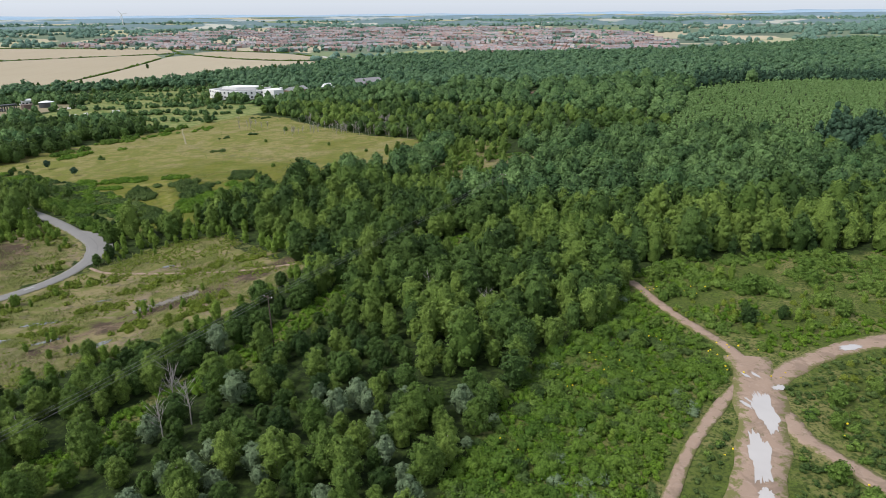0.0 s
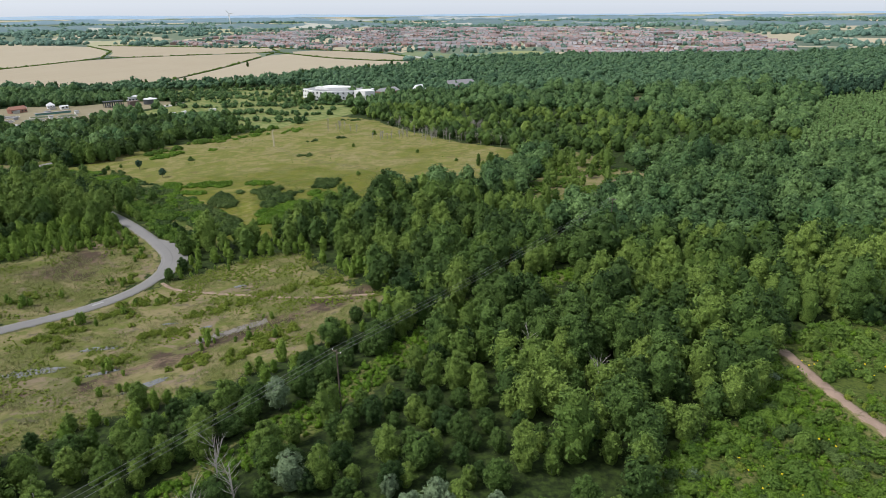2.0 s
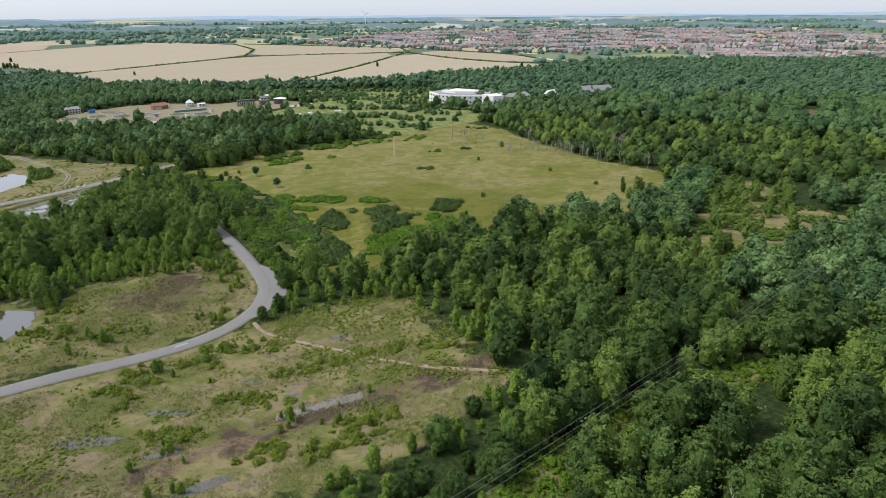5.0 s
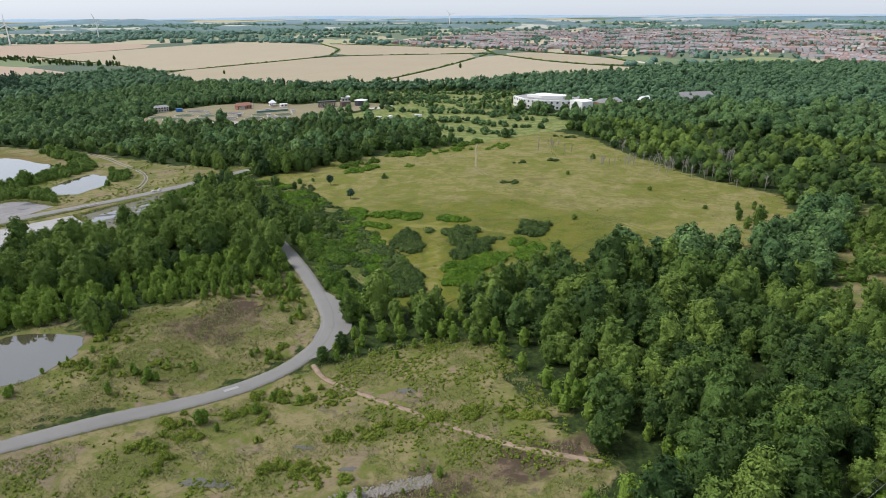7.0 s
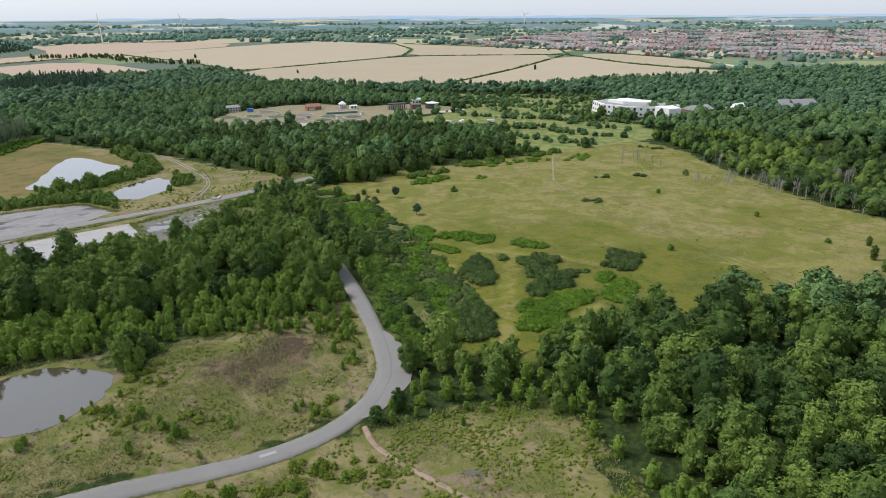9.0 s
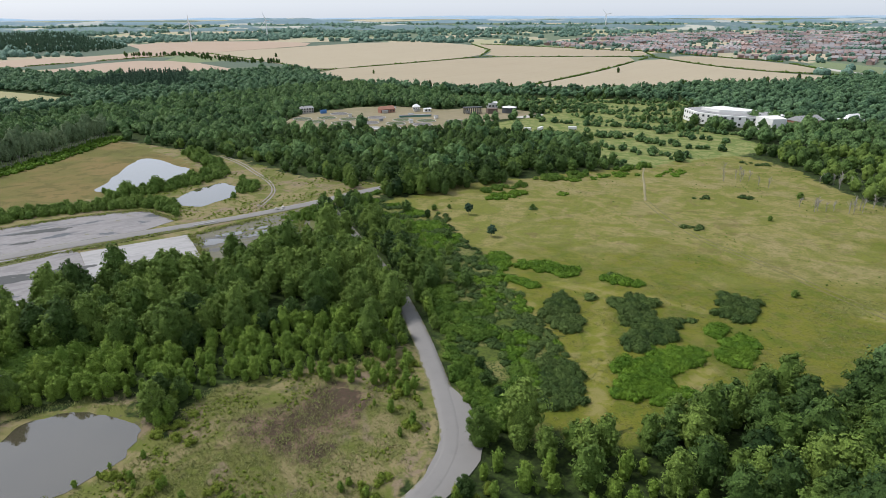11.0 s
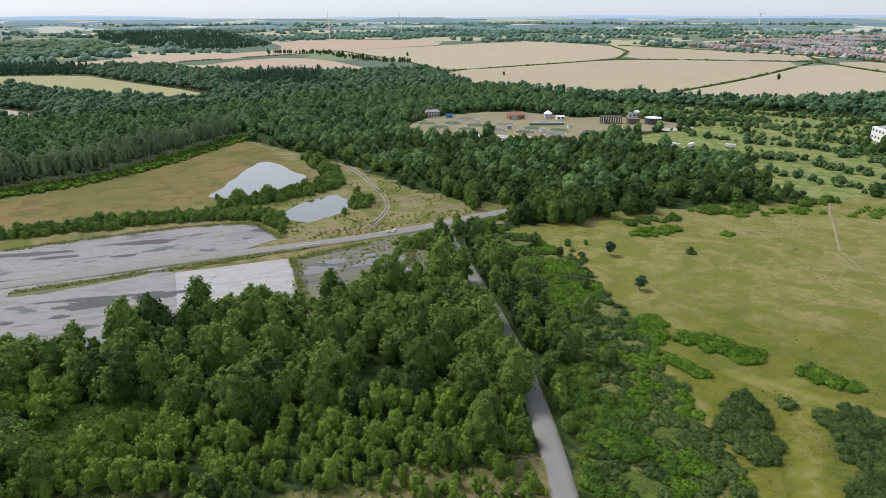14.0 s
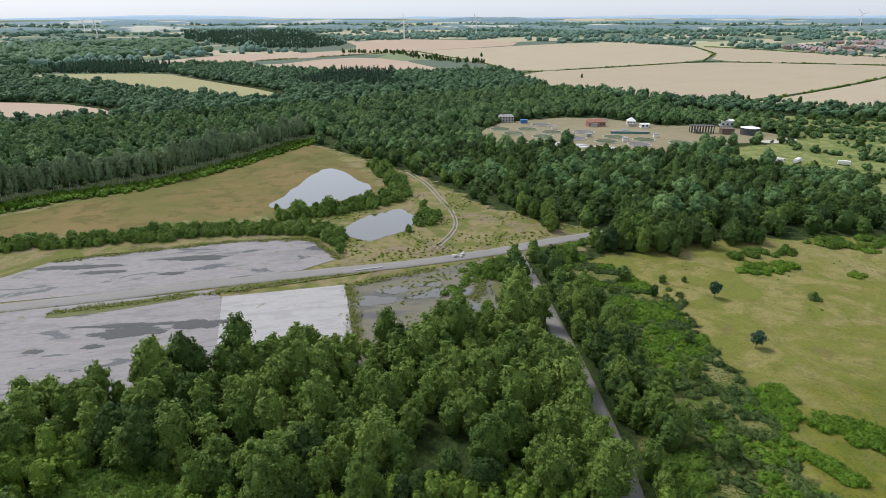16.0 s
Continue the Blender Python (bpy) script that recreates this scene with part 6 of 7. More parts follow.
def boulder(x, y, s, seed):
    bm = bmesh.new()
    bmesh.ops.create_icosphere(bm, subdivisions=2, radius=s)
    for v in bm.verts:
        v.co += noise.noise_vector(v.co * 1.3 / s + Vector((seed, 0, 0))) * s * 0.35
        v.co.z *= 0.6
    ob = new("concrete_block", bm_mesh("concrete_block", bm, M_CONCRETE))
    ob.matrix_basis = pose(x, y, float(height(x, y)) + 0.25 + s * 0.35, 0, 0, seed * 40)
    tagged(ob, "pale broken concrete block by the road", "block", "roadside blocks")


for i, (x, y, s) in enumerate(((-256.5, 262.0, 0.9), (-255.2, 263.6, 0.7), (-256.6, 265.2, 0.8), (-258.0, 266.4, 0.5))):
    boulder(x, y, s, i)
flat_mark("road_marking", -261.6, 234, 1.35, 9.0, 0.9, 0.42, "pale broken concrete kerb strip")

# ---- old filter works ----


def ring_bed(x, y, r, fill, label):
    root = tagged(new("filter_bed"), label, "filter bed", "round filter beds")
    root.matrix_basis = pose(x, y, float(height(x, y)) + 0.05)
    vs, fs = [], []
    n = 36
    for i in range(n):
        c, s = math.cos(i / n * math.tau), math.sin(i / n * math.tau)
        for rr, z in ((r, -0.5), (r, 0.55), (r - 0.4, 0.55), (r - 0.4, 0.0)):
            vs.append((c * rr, s * rr, z))
        j = (i + 1) % n
        fs += [(i * 4 + k, j * 4 + k, j * 4 + k + 1, i * 4 + k + 1) for k in range(3)]
    part("wall", array_mesh("wall", vs, fs, M_CONCRETE, True), root)
    bm = bmesh.new()
    bmesh.ops.create_circle(bm, cap_ends=True, segments=36, radius=r - 0.3, matrix=pose(0, 0, 0.34))
    part("fill", bm_mesh("fill", bm, fill), root)
    bm = bmesh.new()
    bmesh.ops.create_cube(bm, size=1, matrix=pose(0, 0, 0.68, 0, 0, x * 7) @ Matrix.Diagonal((r * 1.9, 0.2, 0.2, 1)))
    part("arm", bm_mesh("arm", bm, M_GREYROOF), root)


BEDS = ((-457, 437, 'g'), (-438, 434, 'g'), (-446, 453, 'g'), (-417, 442, 'g'), (-427, 459, 'g'), (-456, 475, 'r'), (-400, 455, 'r'), (-391, 432, 'w'), (-379, 438, 'w'), (-367, 447, 'w'), (-381, 464, 'g'), (-372, 489, 'g'), (-390, 481, 'g'), (-362, 473, 'r'), (-352, 500, 'g'), (-415, 478, 'r'))
for x, y, k in BEDS:
    ring_bed(x, y, 7.5 if k != 'w' else 6.5, dict(g=M_BEDGRASS, r=M_GRAVEL, w=M_SLUDGE)[k], dict(g="round concrete filter bed overgrown with grass", r="round concrete filter bed of bare gravel", w="round concrete tank with pale settled sludge")[k])


def box_mesh(name, sx, sy, sz, mat, z0=0.0, bevel=0.0):
    bm = bmesh.new()
    bmesh.ops.create_cube(bm, size=1, matrix=pose(0, 0, z0 + sz / 2) @ Matrix.Diagonal((sx, sy, sz, 1)))
    if bevel:
        bmesh.ops.bevel(bm, geom=bm.edges[:], offset=bevel, segments=2, affect="EDGES")
    return bm_mesh(name, bm, mat)


def roof_mesh(sx, sy, z0, rise, mat, hip=0.0, over=0.4):
    """A pitched roof with its ridge along x; hip: how far the ridge ends are drawn in."""
    a, b = sx / 2 + over, sy / 2 + over
    bm = bmesh.new()
    v = [bm.verts.new(c) for c in ((-a, -b, z0), (a, -b, z0), (a, b, z0), (-a, b, z0), (-a + hip, 0, z0 + rise), (a - hip, 0, z0 + rise))]
    for f in ((0, 1, 5, 4), (2, 3, 4, 5), (1, 2, 5), (3, 0, 4), (3, 2, 1, 0)):
        bm.faces.new([v[i] for i in f])
    return bm_mesh("roof", bm, mat)


def building(name, x, y, turn, sx, sy, sz, wall, roof, rise, label, hip=0.0, windows=0, storeys=1):
    root = tagged(new(name), label, "building")
    root.matrix_basis = pose(x, y, float(height(x, y)), 0, 0, turn)
    part("wall", box_mesh("wall", sx, sy, sz + 1, wall, -1), root)
    if rise:
        part("roof", roof_mesh(sx, sy, sz, rise, roof, hip), root)
    else:
        part("roof", box_mesh("roof", sx + 0.5, sy + 0.5, 0.35, roof, sz), root)
    if windows:
        pane = box_mesh("window", sx / windows * 0.5, 0.1, 1.3, M_GLASS)
        for s in range(storeys):
            for i in range(windows):
                for side in (-1, 1):
                    w = part("window", pane, root)
                    w.matrix_basis = pose(-sx / 2 + (i + 0.5) * sx / windows, side * (sy / 2 + 0.02), 1.0 + s * sz / storeys)
    return root


building("pump_house", -483, 463, 60, 11, 6, 4.2, M_CONCRETE, M_GREYROOF, 1.8, "pale concrete pump house with a grey hipped roof", 1.5, 5, 2)
building("container", -470, 470, 60, 5, 2.5, 2.5, M_BLUE, M_BLUE, 0, "blue steel site container")
building("brick_shed", -431, 506, 70, 13, 6, 3.2, M_BRICK, M_BRICK, 2.4, "red brick shed with tiled roof", 0.5, 5)
building("pavilion", -421, 533, 45, 6, 6, 3, M_WHITE, M_PALEROOF, 2.4, "small pavilion with pale pyramid roof", 2.9, 3)
building("white_shed", -406, 530, 60, 6, 3.5, 2.6, M_WHITE, M_PALEROOF, 0.8, "small white shed in the yard", 0, 2)
building("settling_tank", -394, 501, 52, 26, 2.4, 1.5, M_TEAL, M_GREYROOF, 0, "long low green steel settling tank")
building("rubble_hall", -357, 556, 50, 8, 7, 3.8, M_DARKBRICK, M_DARKBRICK, 0, "roofless dark brick hall")
building("sheet_shed", -378, 587, 50, 9, 6, 4, M_PALEROOF, M_PALEROOF, 1.2, "pale sheet-metal shed in the yard", 0, 3)
frame_root = tagged(new("steel_frame_hall"), "dark open hall on a row of posts", "building")
frame_root.matrix_basis = pose(-369, 545, float(height(-369, 545)), 0, 0, 50)
part("roof", box_mesh("roof", 16, 6, 0.4, M_DARKSTEEL, 5.0), frame_root)
post = box_mesh("post", 0.5, 0.5, 5.0, M_DARKSTEEL)
for i in range(9):
    for j in (-1, 1):
        part("post", post, frame_root).matrix_basis = pose(-7.4 + i * 1.85, j * 2.6, 0)
tank = tagged(new("storage_tank"), "dark round storage tank with a pale domed roof", "tank")
tank.matrix_basis = pose(-347, 567, float(height(-347, 567)))
bm = bmesh.new()
bmesh.ops.create_cone(bm, cap_ends=True, segments=32, radius1=6.0, radius2=6.0, depth=5.0, matrix=pose(0, 0, 2.2))
part("shell", bm_mesh("shell", bm, M_DARKSTEEL), tank)
bm = bmesh.new()
bmesh.ops.create_cone(bm, cap_ends=True, segments=32, radius1=6.3, radius2=0.8, depth=1.1, matrix=pose(0, 0, 5.25))
part("roof", bm_mesh("roof", bm, M_PALEROOF), tank)
drape("rubble_yard", ragged(chaikin([(-330, 548), (-322, 575), (-314, 572), (-318, 545)], 2), 2, 8), M_CONCRETE, 5.0, 0.30, "pale rubble-strewn hardstanding", "yard")


def van(x, y, turn, l, label):
    root = tagged(new("white_van"), label, "van", "parked vehicles")
    root.matrix_basis = pose(x, y, float(height(x, y)), 0, 0, turn)
    part("body", box_mesh("body", l, 2.1, 2.0, M_WHITE, 0.5, 0.2), root)
    part("windscreen", box_mesh("windscreen", 0.2, 1.7, 0.7, M_GLASS, 1.5), root).location.x = l / 2
    wheel = bmesh.new()
    bmesh.ops.create_cone(wheel, cap_ends=True, segments=14, radius1=0.38, radius2=0.38, depth=0.25)
    wheel = bm_mesh("wheel", wheel, M_RUBBER)
    for i in (-1, 1):
        for j in (-1, 1):
            part("wheel", wheel, root).matrix_basis = pose(i * l * 0.32, j * 0.95, 0.38, 90)


for x, y, t, l in ((-291, 492, 20, 5.5), (-285, 496, 15, 5), (-279, 503, 100, 7), (-262, 518, 30, 6)):
    van(x, y, t, l, "white horsebox van parked on the pasture")
yrng = random.Random(3)
for i in range(16):
    x, y = yrng.uniform(-450, -360), yrng.uniform(450, 545)
    if inside(WORKS, [x], [y])[0] > 4 and min(math.hypot(x - q[0], y - q[1]) for q in BEDS) > 9:
        building("site_cabin", x, y, yrng.choice((50, 60, 140)), yrng.uniform(2.5, 5), yrng.uniform(2, 3), yrng.uniform(1.4, 2.6), yrng.choice((M_CONCRETE, M_GREYROOF, M_DARKBRICK, M_WHITE)), M_GREYROOF, 0, "small flat-roofed cabin among the filter beds")
van(83, 948, -35, 11, "long white coach on the far road")
ribbon("road_far", [(-230, 1230), (-150, 1130), (-47, 1048), (73, 940), (190, 850)], 9, M_CONCRETE, 1.2, "pale main road beyond the wood", "road")

# ---- white college building ----
college = tagged(new("college_building"), "large white flat-roofed building with angled wings", "building")
college.matrix_basis = pose(0, 0, float(height(-190, 610)))


def prism(name, line, z0, z1, mat):
    bm = bmesh.new()
    lo = [bm.verts.new((x, y, z0)) for x, y in line]
    hi = [bm.verts.new((x, y, z1)) for x, y in line]
    bm.faces.new(hi)
    for i in range(len(line)):
        j = (i + 1) % len(line)
        bm.faces.new((lo[i], lo[j], hi[j], hi[i]))
    bmesh.ops.recalc_face_normals(bm, faces=bm.faces)
    return bm_mesh(name, bm, mat)


FRONT = [(-219, 618), (-205, 602), (-185, 597), (-166, 600), (-152, 612), (-150, 626), (-162, 634), (-185, 638), (-210, 636)]
part("wall", prism("wall", FRONT, -2, 8.0, M_WHITE), college)
part("roof", prism("roof", [(-184 + (x + 184) * 0.93, 617 + (y - 617) * 0.9) for x, y in FRONT], 8.02, 8.35, M_GREYROOF), college)
part("upper_storey", prism("upper_storey", [(-205, 614), (-190, 607), (-172, 610), (-168, 622), (-195, 630)], 8.3, 10.4, M_WHITE), college)
part("wing", prism("wing", [(-163, 600), (-150, 590), (-143, 598), (-152, 612)], -2, 9.2, M_WHITE), college)
pane = box_mesh("window", 1.6, 0.15, 1.5, M_GLASS)
for (ax, ay), (bx, by) in zip(FRONT[:5], FRONT[1:5]):
    n = int(math.hypot(bx - ax, by - ay) / 4)
    for i in range(n):
        for z in (1.5, 5.5):
            t = (i + 0.5) / n
            part("window", pane, college).matrix_basis = pose(ax + (bx - ax) * t, ay + (by - ay) * t, z, 0, 0, math.degrees(math.atan2(by - ay, bx - ax)))
building("brick_annexe", -136, 622, 60, 22, 12, 6, M_BRICK, M_GREYROOF, 3, "brick annexe with grey pitched roof", 1, 5)
building("white_marquee", -112, 660, 60, 18, 12, 4, M_PALEROOF, M_PALEROOF, 4, "pale-roofed hall behind trees", 5)
building("brown_hall", -74, 690, 40, 34, 14, 5, M_BRICK, M_TOWNROOF, 5, "long brick building with brown pitched roof", 2, 6)

# ---- hedges and field trees ----
HEDGES = ([(-817, 746), (-800, 942), (-787, 1134), (-640, 1248), (-526, 1318)], [(-450, 730), (-450, 771), (-469, 963), (-522, 1316)], [(-522, 1316), (-366, 1175), (-271, 1122), (-180, 1120)], [(-828, 748), (-993, 816), (-1307, 874)],
          [(-797, 1147), (-895, 1322), (-1070, 1484)], [(-593, 1455), (-520, 1330)], [(-1214, 350), (-1283, 690), (-1320, 866)], [(-690, 668), (-622, 647), (-476, 695), (-440, 722), (-367, 750), (-293, 876)], [(-1040, 1490), (-593, 1462), (-300, 1320), (-185, 1155)])
for i, line in enumerate(HEDGES):
    pts = []
    for (ax, ay), (bx, by) in zip(line, line[1:]):
        n = max(2, int(math.hypot(bx - ax, by - ay) / 2.4))
        for j in range(n):
            t = j / n
            if value_noise([ax + (bx - ax) * t], [ay + (by - ay) * t], 40, i)[0] > -0.32:
                pts.append((ax + (bx - ax) * t + pyr.uniform(-1, 1), ay + (by - ay) * t + pyr.uniform(-1, 1)))
    ob = wood("hedgerow", np.array(pts), [crown(970 + k, 2.3, 1.9, 0, 2, 1, 3, 0.6, "bush")[0] for k in range(3)], M_BRAMBLE, ngen, 0.7, 1.2, "low dark clipped hedge between ripe fields", "hedge")
belt = []
scrub_rows = []
for line, gap, lo_ in (([(-402, 634), (-378, 622), (-345, 652), (-311, 684), (-262, 712)], 3.2, 3.0), ([(-330, 575), (-313, 594), (-284, 620), (-240, 662), (-226, 676)], 3.4, 2.5), ([(-318, 560), (-296, 540), (-252, 544), (-205, 566)], 3.4, 2.0), ([(-290, 474), (-262, 486), (-238, 494), (-214, 520)], 3.0, 2.5),
                       ([(-250, 520), (-215, 505), (-180, 498), (-152, 502)], 3.4, 2.5), ([(-240, 562), (-195, 538), (-152, 528)], 3.2, 2.5), ([(-236, 592), (-200, 574), (-166, 556)], 3.2, 2.5), ([(-222, 470), (-190, 462), (-164, 470)], 3.6, 3.0), ([(-356, 600), (-328, 622), (-298, 646)], 2.6, 0.8), ([(-350, 596), (-322, 618), (-292, 640)], 2.6, 0.8), ([(-430, 622), (-390, 650), (-330, 690)], 4.0, 3.0)):
    for (ax, ay), (bx, by) in zip(line, line[1:]):
        n = max(2, int(math.hypot(bx - ax, by - ay) / gap))
        scrub_rows += [(ax + (bx - ax) * j / n + pyr.gauss(0, lo_), ay + (by - ay) * j / n + pyr.gauss(0, lo_)) for j in range(n)]
q = scatter(-480, -140, 425, 730, 5.0, ngen)
q = q[(inside(STRIPS, q[:, 0], q[:, 1]) > 0) & (inside(PADDOCK, q[:, 0], q[:, 1]) < 8)]
q = q[value_noise(q[:, 0] * 0.6, q[:, 1], 16, 5.0) > 0.12]
hedge_kinds = [crown(975 + k, 3.6, 2.6, -0.2, 6, 1, 8, 0.4, "bush")[0] for k in range(4)]
wood("paddock_hedges", np.array(scrub_rows), hedge_kinds, M_HAZEDARK, ngen, 0.5, 1.25, "dark overgrown hedges between green paddocks", "hedges")
wood("paddock_scrub", q, hedge_kinds, M_HAZELIGHT, ngen, 0.35, 0.95, "light green scrub spreading over old paddocks", "scrub")
q = q[ngen.uniform(0, 1, len(q)) < 0.07]
wood("paddock_trees", np.concatenate([q, np.array([(-330, 590), (-322, 578), (-318, 566), (-316, 552), (-322, 596)])]), FAR_N, M_OAK, ngen, 0.5, 0.9, "round dark trees standing among paddocks")
for line, gap in ((HEDGES[7], 9.0), ([(-300, 880), (-230, 960), (-160, 1090), (-60, 1170)], 9), ([(-520, 640), (-430, 690), (-350, 720), (-270, 800)], 8), ([(-1290, 1930), (-1320, 1980), (-1280, 2060)], 9)):
    for (ax, ay), (bx, by) in zip(line, line[1:]):
        n = max(2, int(math.hypot(bx - ax, by - ay) / gap))
        belt += [(ax + (bx - ax) * j / n + pyr.uniform(-6, 6), ay + (by - ay) * j / n + pyr.uniform(-6, 6)) for j in range(n)]
belt += [(-232 + 8 * i + pyr.uniform(-3, 3), 588 - 10 * math.sin(i * 0.35) + pyr.uniform(-4, 4)) for i in range(13)]
for (ax, ay), (bx, by) in zip([(-1367, 727), (-1299, 817), (-1074, 792)], [(-1299, 817), (-1074, 792), (-988, 804)]):
    n = int(math.hypot(bx - ax, by - ay) / 3.0)
    belt += [(ax + (bx - ax) * j / n + pyr.gauss(0, 12), ay + (by - ay) * j / n + pyr.gauss(0, 12)) for j in range(n)]
belt += [(-712, 772), (-1108, 900), (-440, 990)]
wood("field_trees", np.array(belt), MID_O, M_OAK, ngen, 0.55, 0.95, "round hedgerow trees along the fields")

# ---- distant country ----
p = scatter(-2450, -1450, 540, 1010, 12.5, ngen)
p = p[inside([(-2441, 639), (-2390, 1006), (-1600, 843), (-1518, 688), (-1676, 594), (-2035, 553)], p[:, 0], p[:, 1]) > 0]
wood("distant_plantation", p, FAR_C, M_CONIFER, ngen, 1.0, 1.35, "distant block of dark conifers on a rise")
p = scatter(-2100, -1320, 60, 560, 14.0, ngen)
p = p[(inside([(-1859, 60), (-1947, 226), (-1931, 414), (-1989, 535), (-1536, 500), (-1445, 337), (-1380, 158), (-1330, 60)], p[:, 0], p[:, 1]) > 0) & (value_noise(p[:, 0], p[:, 1], 120, 3.0) > -0.25) & clear_of(p, *FIELD_LINES, margin=8)]
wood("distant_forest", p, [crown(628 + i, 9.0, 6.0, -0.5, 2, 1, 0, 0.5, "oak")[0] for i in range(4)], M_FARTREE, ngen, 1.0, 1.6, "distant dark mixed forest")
p = np.concatenate([scatter(-3400, 2400, 900, 3400, 21.0, ngen), scatter(-3400, -1300, 60, 900, 20.0, ngen)])
x, y = p[:, 0], p[:, 1]
ok = seen_land(p, 150) & clear_of(p, *FIELD_LINES, TOWN, margin=12) & ~(inside(far_wood, x, y) > 0) & (np.hypot(x, y) < 3350) & (np.hypot(x, y) > 1100)
p = p[ok]
lines = np.abs(value_noise(p[:, 0], p[:, 1], 330, 1.0))
blocks = value_noise(p[:, 0], p[:, 1], 420, 6.0)
fine_lines = np.abs(value_noise(p[:, 0], p[:, 1], 150, 9.0))
p = p[(lines < 0.05) | (blocks > 0.26) | (fine_lines < 0.035)]
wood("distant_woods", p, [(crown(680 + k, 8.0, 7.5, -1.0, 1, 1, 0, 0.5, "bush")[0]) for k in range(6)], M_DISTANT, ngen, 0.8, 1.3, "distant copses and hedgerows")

houses = []
trng = random.Random(5)
for _ in range(520):
    ax, ay = trng.uniform(-900, 600), trng.uniform(1230, 2500)
    heading = (0.5 + 0.5 * round(noise.noise(Vector((ax / 300, ay / 300, 0))) * 3)) + (math.pi / 2 if trng.random() < 0.4 else 0)
    for i in range(trng.randint(4, 9)):
        x, y = ax + math.cos(heading) * i * 12.5, ay + math.sin(heading) * i * 12.5
        if inside(TOWN, [x], [y])[0] > 0 and inside(FIELDS["field_10"][0], [x], [y])[0] < -12:
            houses.append((x, y, heading))
houses.sort(key=lambda h: h[1] - 0.1 * h[0])
protos = []
for k, (w, d, h, r) in enumerate(((11, 8, 5.2, 3.2), (9, 8, 5.4, 3.4), (13, 8, 5.0, 3.0))):
    protos.append((box_mesh("wall", w, d, h + 1, M_TOWNWALL, -1), roof_mesh(w, d, h, r, M_TOWNROOF), box_mesh("chimney", 0.9, 0.9, 2.0, M_BRICK, h + r - 1.2)))
for n, (x, y, a) in enumerate(houses[:150]):
    root = tagged(new("house"), "brick house with a pitched tiled roof in the town", "house", "town houses")
    root.matrix_basis = pose(x, y, float(height(x, y)), 0, 0, math.degrees(a))
    wall, roof, chim = protos[n % 3]
    part("wall", wall, root)
    part("roof", roof, root)
    part("chimney", chim, root).location.x = 2.5
for title, mat, pick in (("town_walls", M_TOWNWALL, 0), ("town_roofs", M_TOWNROOF, 1)):
    vs, fs = [], []
    for x, y, a in houses[150:]:
        w, d, h = trng.uniform(8, 11.5), trng.uniform(7, 8.5), trng.uniform(4.8, 6)
        o, z, ca, sa_ = len(vs), float(height(x, y)), math.cos(a), math.sin(a)
        put = lambda u, v, q: vs.append((x + u * ca - v * sa_, y + u * sa_ + v * ca, z + q))
        if pick == 0:
            for q in (-1, h):
                for u, v in ((-w / 2, -d / 2), (w / 2, -d / 2), (w / 2, d / 2), (-w / 2, d / 2)):
                    put(u, v, q)
            fs += [tuple(o + i for i in f) for f in ((0, 1, 5, 4), (1, 2, 6, 5), (2, 3, 7, 6), (3, 0, 4, 7))]
        else:
            for u, v, q in ((-w / 2 - .4, -d / 2 - .4, 5), (w / 2 + .4, -d / 2 - .4, 5), (w / 2 + .4, 0, 8.4), (-w / 2 - .4, 0, 8.4), (w / 2 + .4, d / 2 + .4, 5), (-w / 2 - .4, d / 2 + .4, 5)):
                put(u, v, q)
            fs += [(o, o + 1, o + 2, o + 3), (o + 3, o + 2, o + 4, o + 5)]
    tagged(new(title, array_mesh(title, vs, fs, mat)), "the town's further houses, packed in rows", "houses", kind="stuff")
p = scatter(-900, 620, 1220, 2500, 19, ngen)
p = p[(inside(TOWN, p[:, 0], p[:, 1]) > 0) & (value_noise(p[:, 0], p[:, 1], 70, 2.0) + ngen.uniform(-0.4, 0.4, len(p)) > 0.02) & (inside(FIELDS["field_10"][0], p[:, 0], p[:, 1]) < -5)]
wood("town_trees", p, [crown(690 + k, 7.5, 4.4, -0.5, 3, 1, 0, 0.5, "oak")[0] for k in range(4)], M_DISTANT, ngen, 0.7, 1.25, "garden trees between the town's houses")


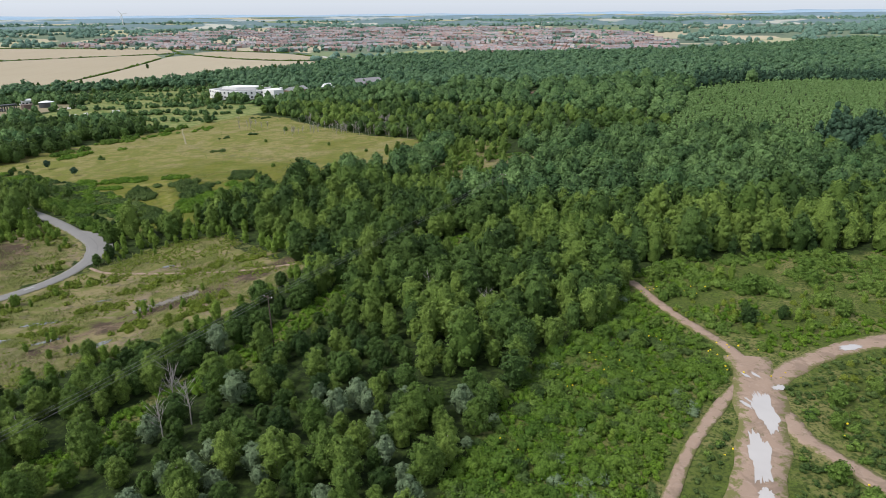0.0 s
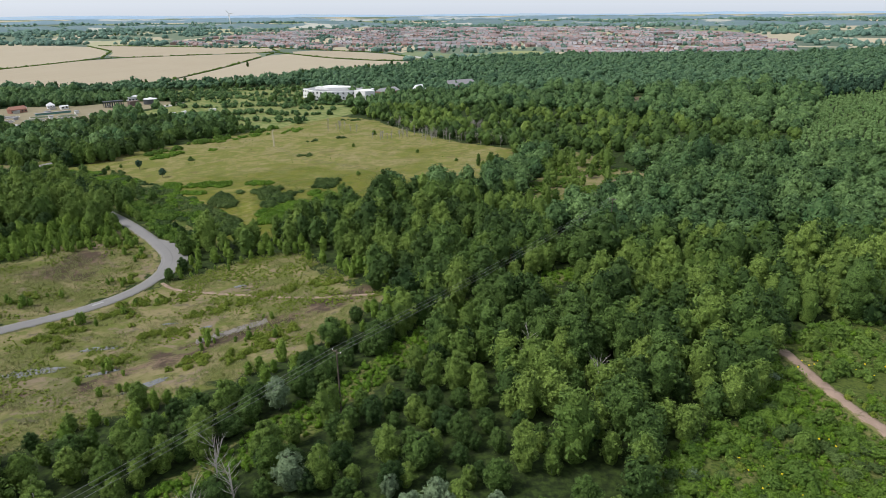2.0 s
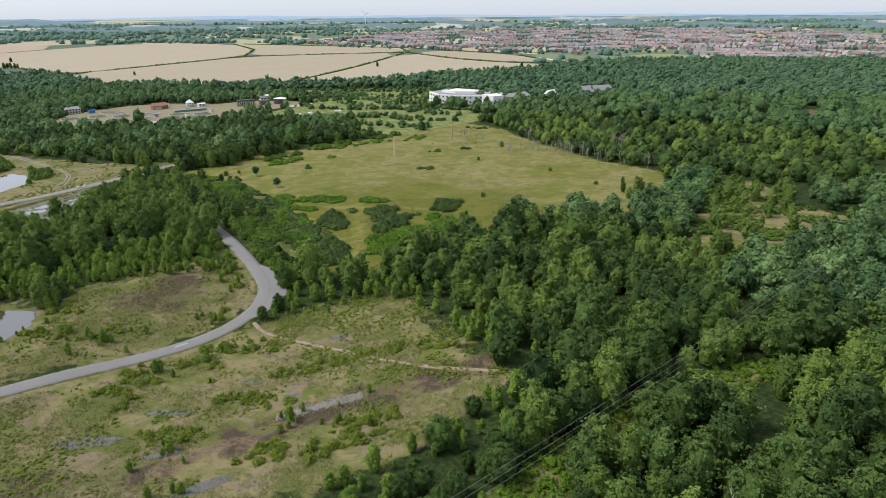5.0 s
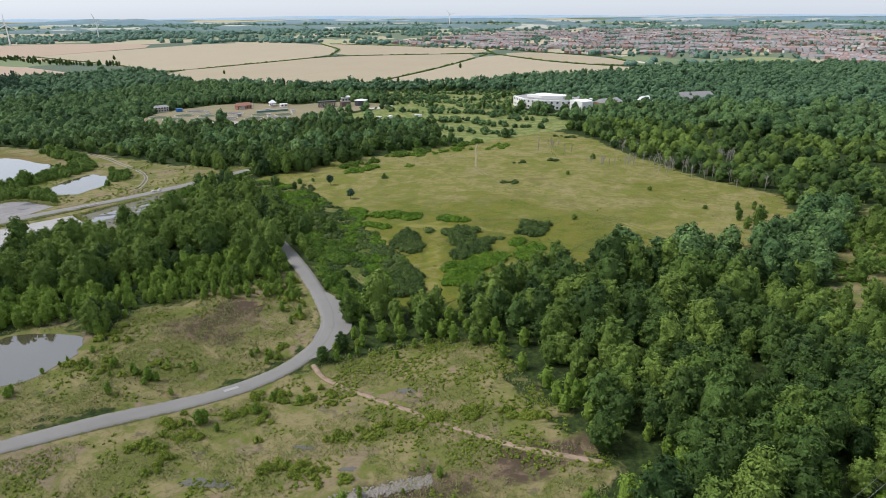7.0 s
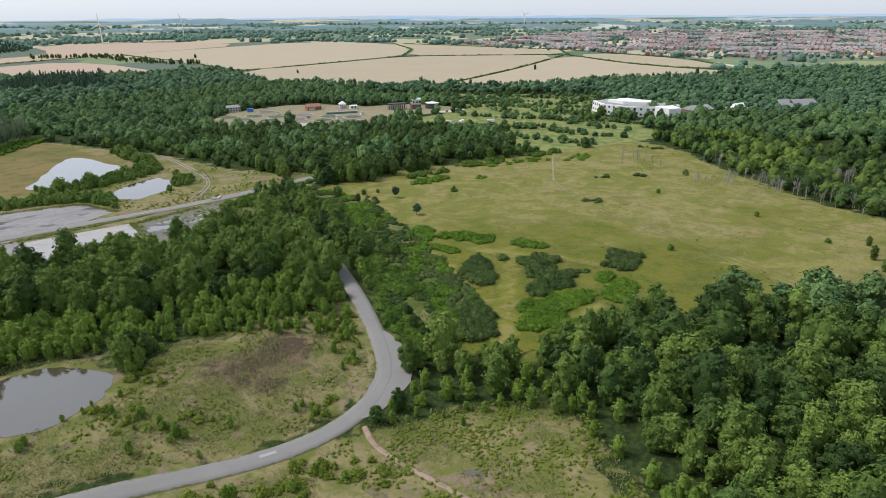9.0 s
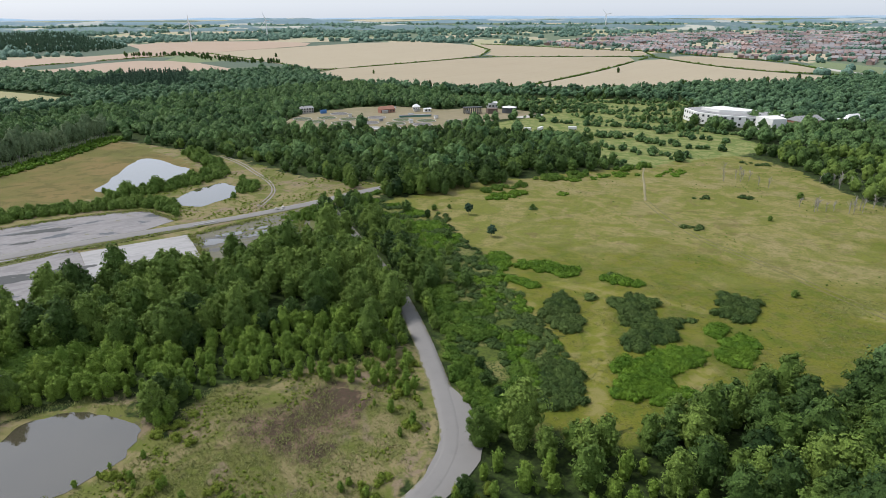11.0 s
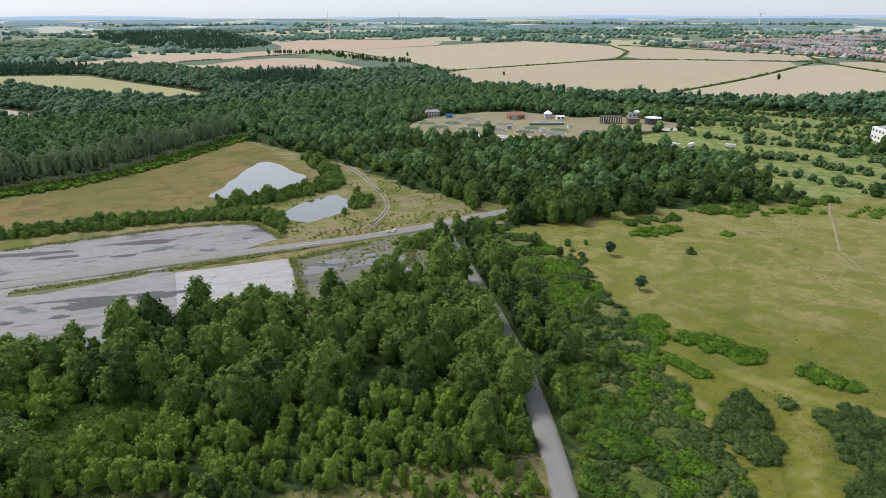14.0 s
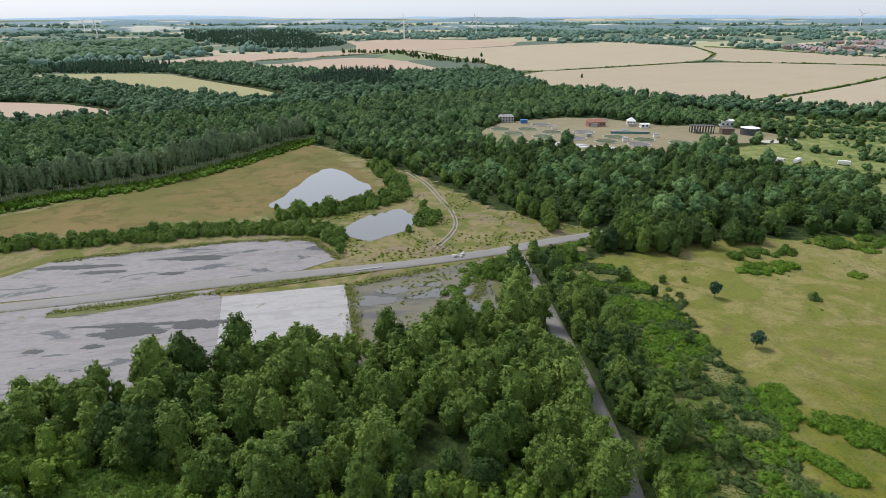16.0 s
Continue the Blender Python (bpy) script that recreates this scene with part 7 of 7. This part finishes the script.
def turbine(x, y, hub, turn, spin):
    root = tagged(new("wind_turbine"), "white three-bladed wind turbine standing still in far fields", "wind turbine", "wind turbines")
    root.matrix_basis = pose(x, y, float(height(x, y)), 0, 0, turn)
    part("tower", array_mesh("tower", *tube([(0, 0, -2), (0, 0, hub * .5), (0, 0, hub)], (2.0, 1.6, 1.1), 12), M_TURBINE, False), root)
    part("nacelle", box_mesh("nacelle", 2.4, 6, 2.6, M_TURBINE, hub - 0.6, 0.4), root)
    rotor = part("hub", array_mesh("hub", *tube([(0, 0, -0.8), (0, 0, 0.6), (0, 0, 1.6)], (1.3, 1.2, 0.3), 10), M_TURBINE, False), root)
    rotor.matrix_basis = pose(0, -3.6, hub + 0.7, 90, 0, 0)
    l = hub * 0.55
    vs, fs = [], []
    for t, c in ((0, .7), (.12, 1.5), (.4, 1.1), (.75, .75), (1, .25)):
        vs += [(-c, t * l, .2), (c, t * l, 0), (c, t * l, -.25), (-c, t * l, -.05)]
    for k in range(4):
        fs += [(k * 4 + i, k * 4 + (i + 1) % 4, k * 4 + 4 + (i + 1) % 4, k * 4 + 4 + i) for i in range(4)]
    blade = array_mesh("blade", vs, fs, M_TURBINE)
    for i in range(3):
        part("blade", blade, rotor).matrix_basis = pose(0, 0, 0.6, 0, 0, spin + i * 120)


for x, y, h, t, s in ((-1730, 1085, 48, 35, 0), (-1900, 1460, 46, 40, 20), (-2330, 365, 36, 60, 12), (-2690, 362, 34, 60, 75), (-1330, 2830, 45, 20, 40), (1050, 1500, 50, -20, 30)):
    turbine(x, y, h, t, s)


def ridge(name, radius, rise, size, mat, z):
    """A long low hill on the skyline."""
    vs, fs, n = [], [], 260
    for i in range(n + 1):
        a = radians(-44 + 152 * i / n)
        c, s = -math.sin(a), math.cos(a)
        top = rise * max(0.12, 0.5 + noise.noise(Vector((a * size, z, 0))) * 0.9 + 0.25 * noise.noise(Vector((a * size * 5, z, 3))))
        for r, q in ((radius - 300, -30), (radius - 120, top * 0.55), (radius, top), (radius + 60, -40)):
            x, y = c * r - 60, s * r + 100
            vs.append((x, y, float(lie(x, y)) + q))
    for i in range(n):
        fs += [(i * 4 + k, i * 4 + k + 1, (i + 1) * 4 + k + 1, (i + 1) * 4 + k) for k in range(3)]
    tagged(new(name, array_mesh(name, vs, fs, mat, False)), "long low hazy hills on the skyline", "hills", kind="structure")


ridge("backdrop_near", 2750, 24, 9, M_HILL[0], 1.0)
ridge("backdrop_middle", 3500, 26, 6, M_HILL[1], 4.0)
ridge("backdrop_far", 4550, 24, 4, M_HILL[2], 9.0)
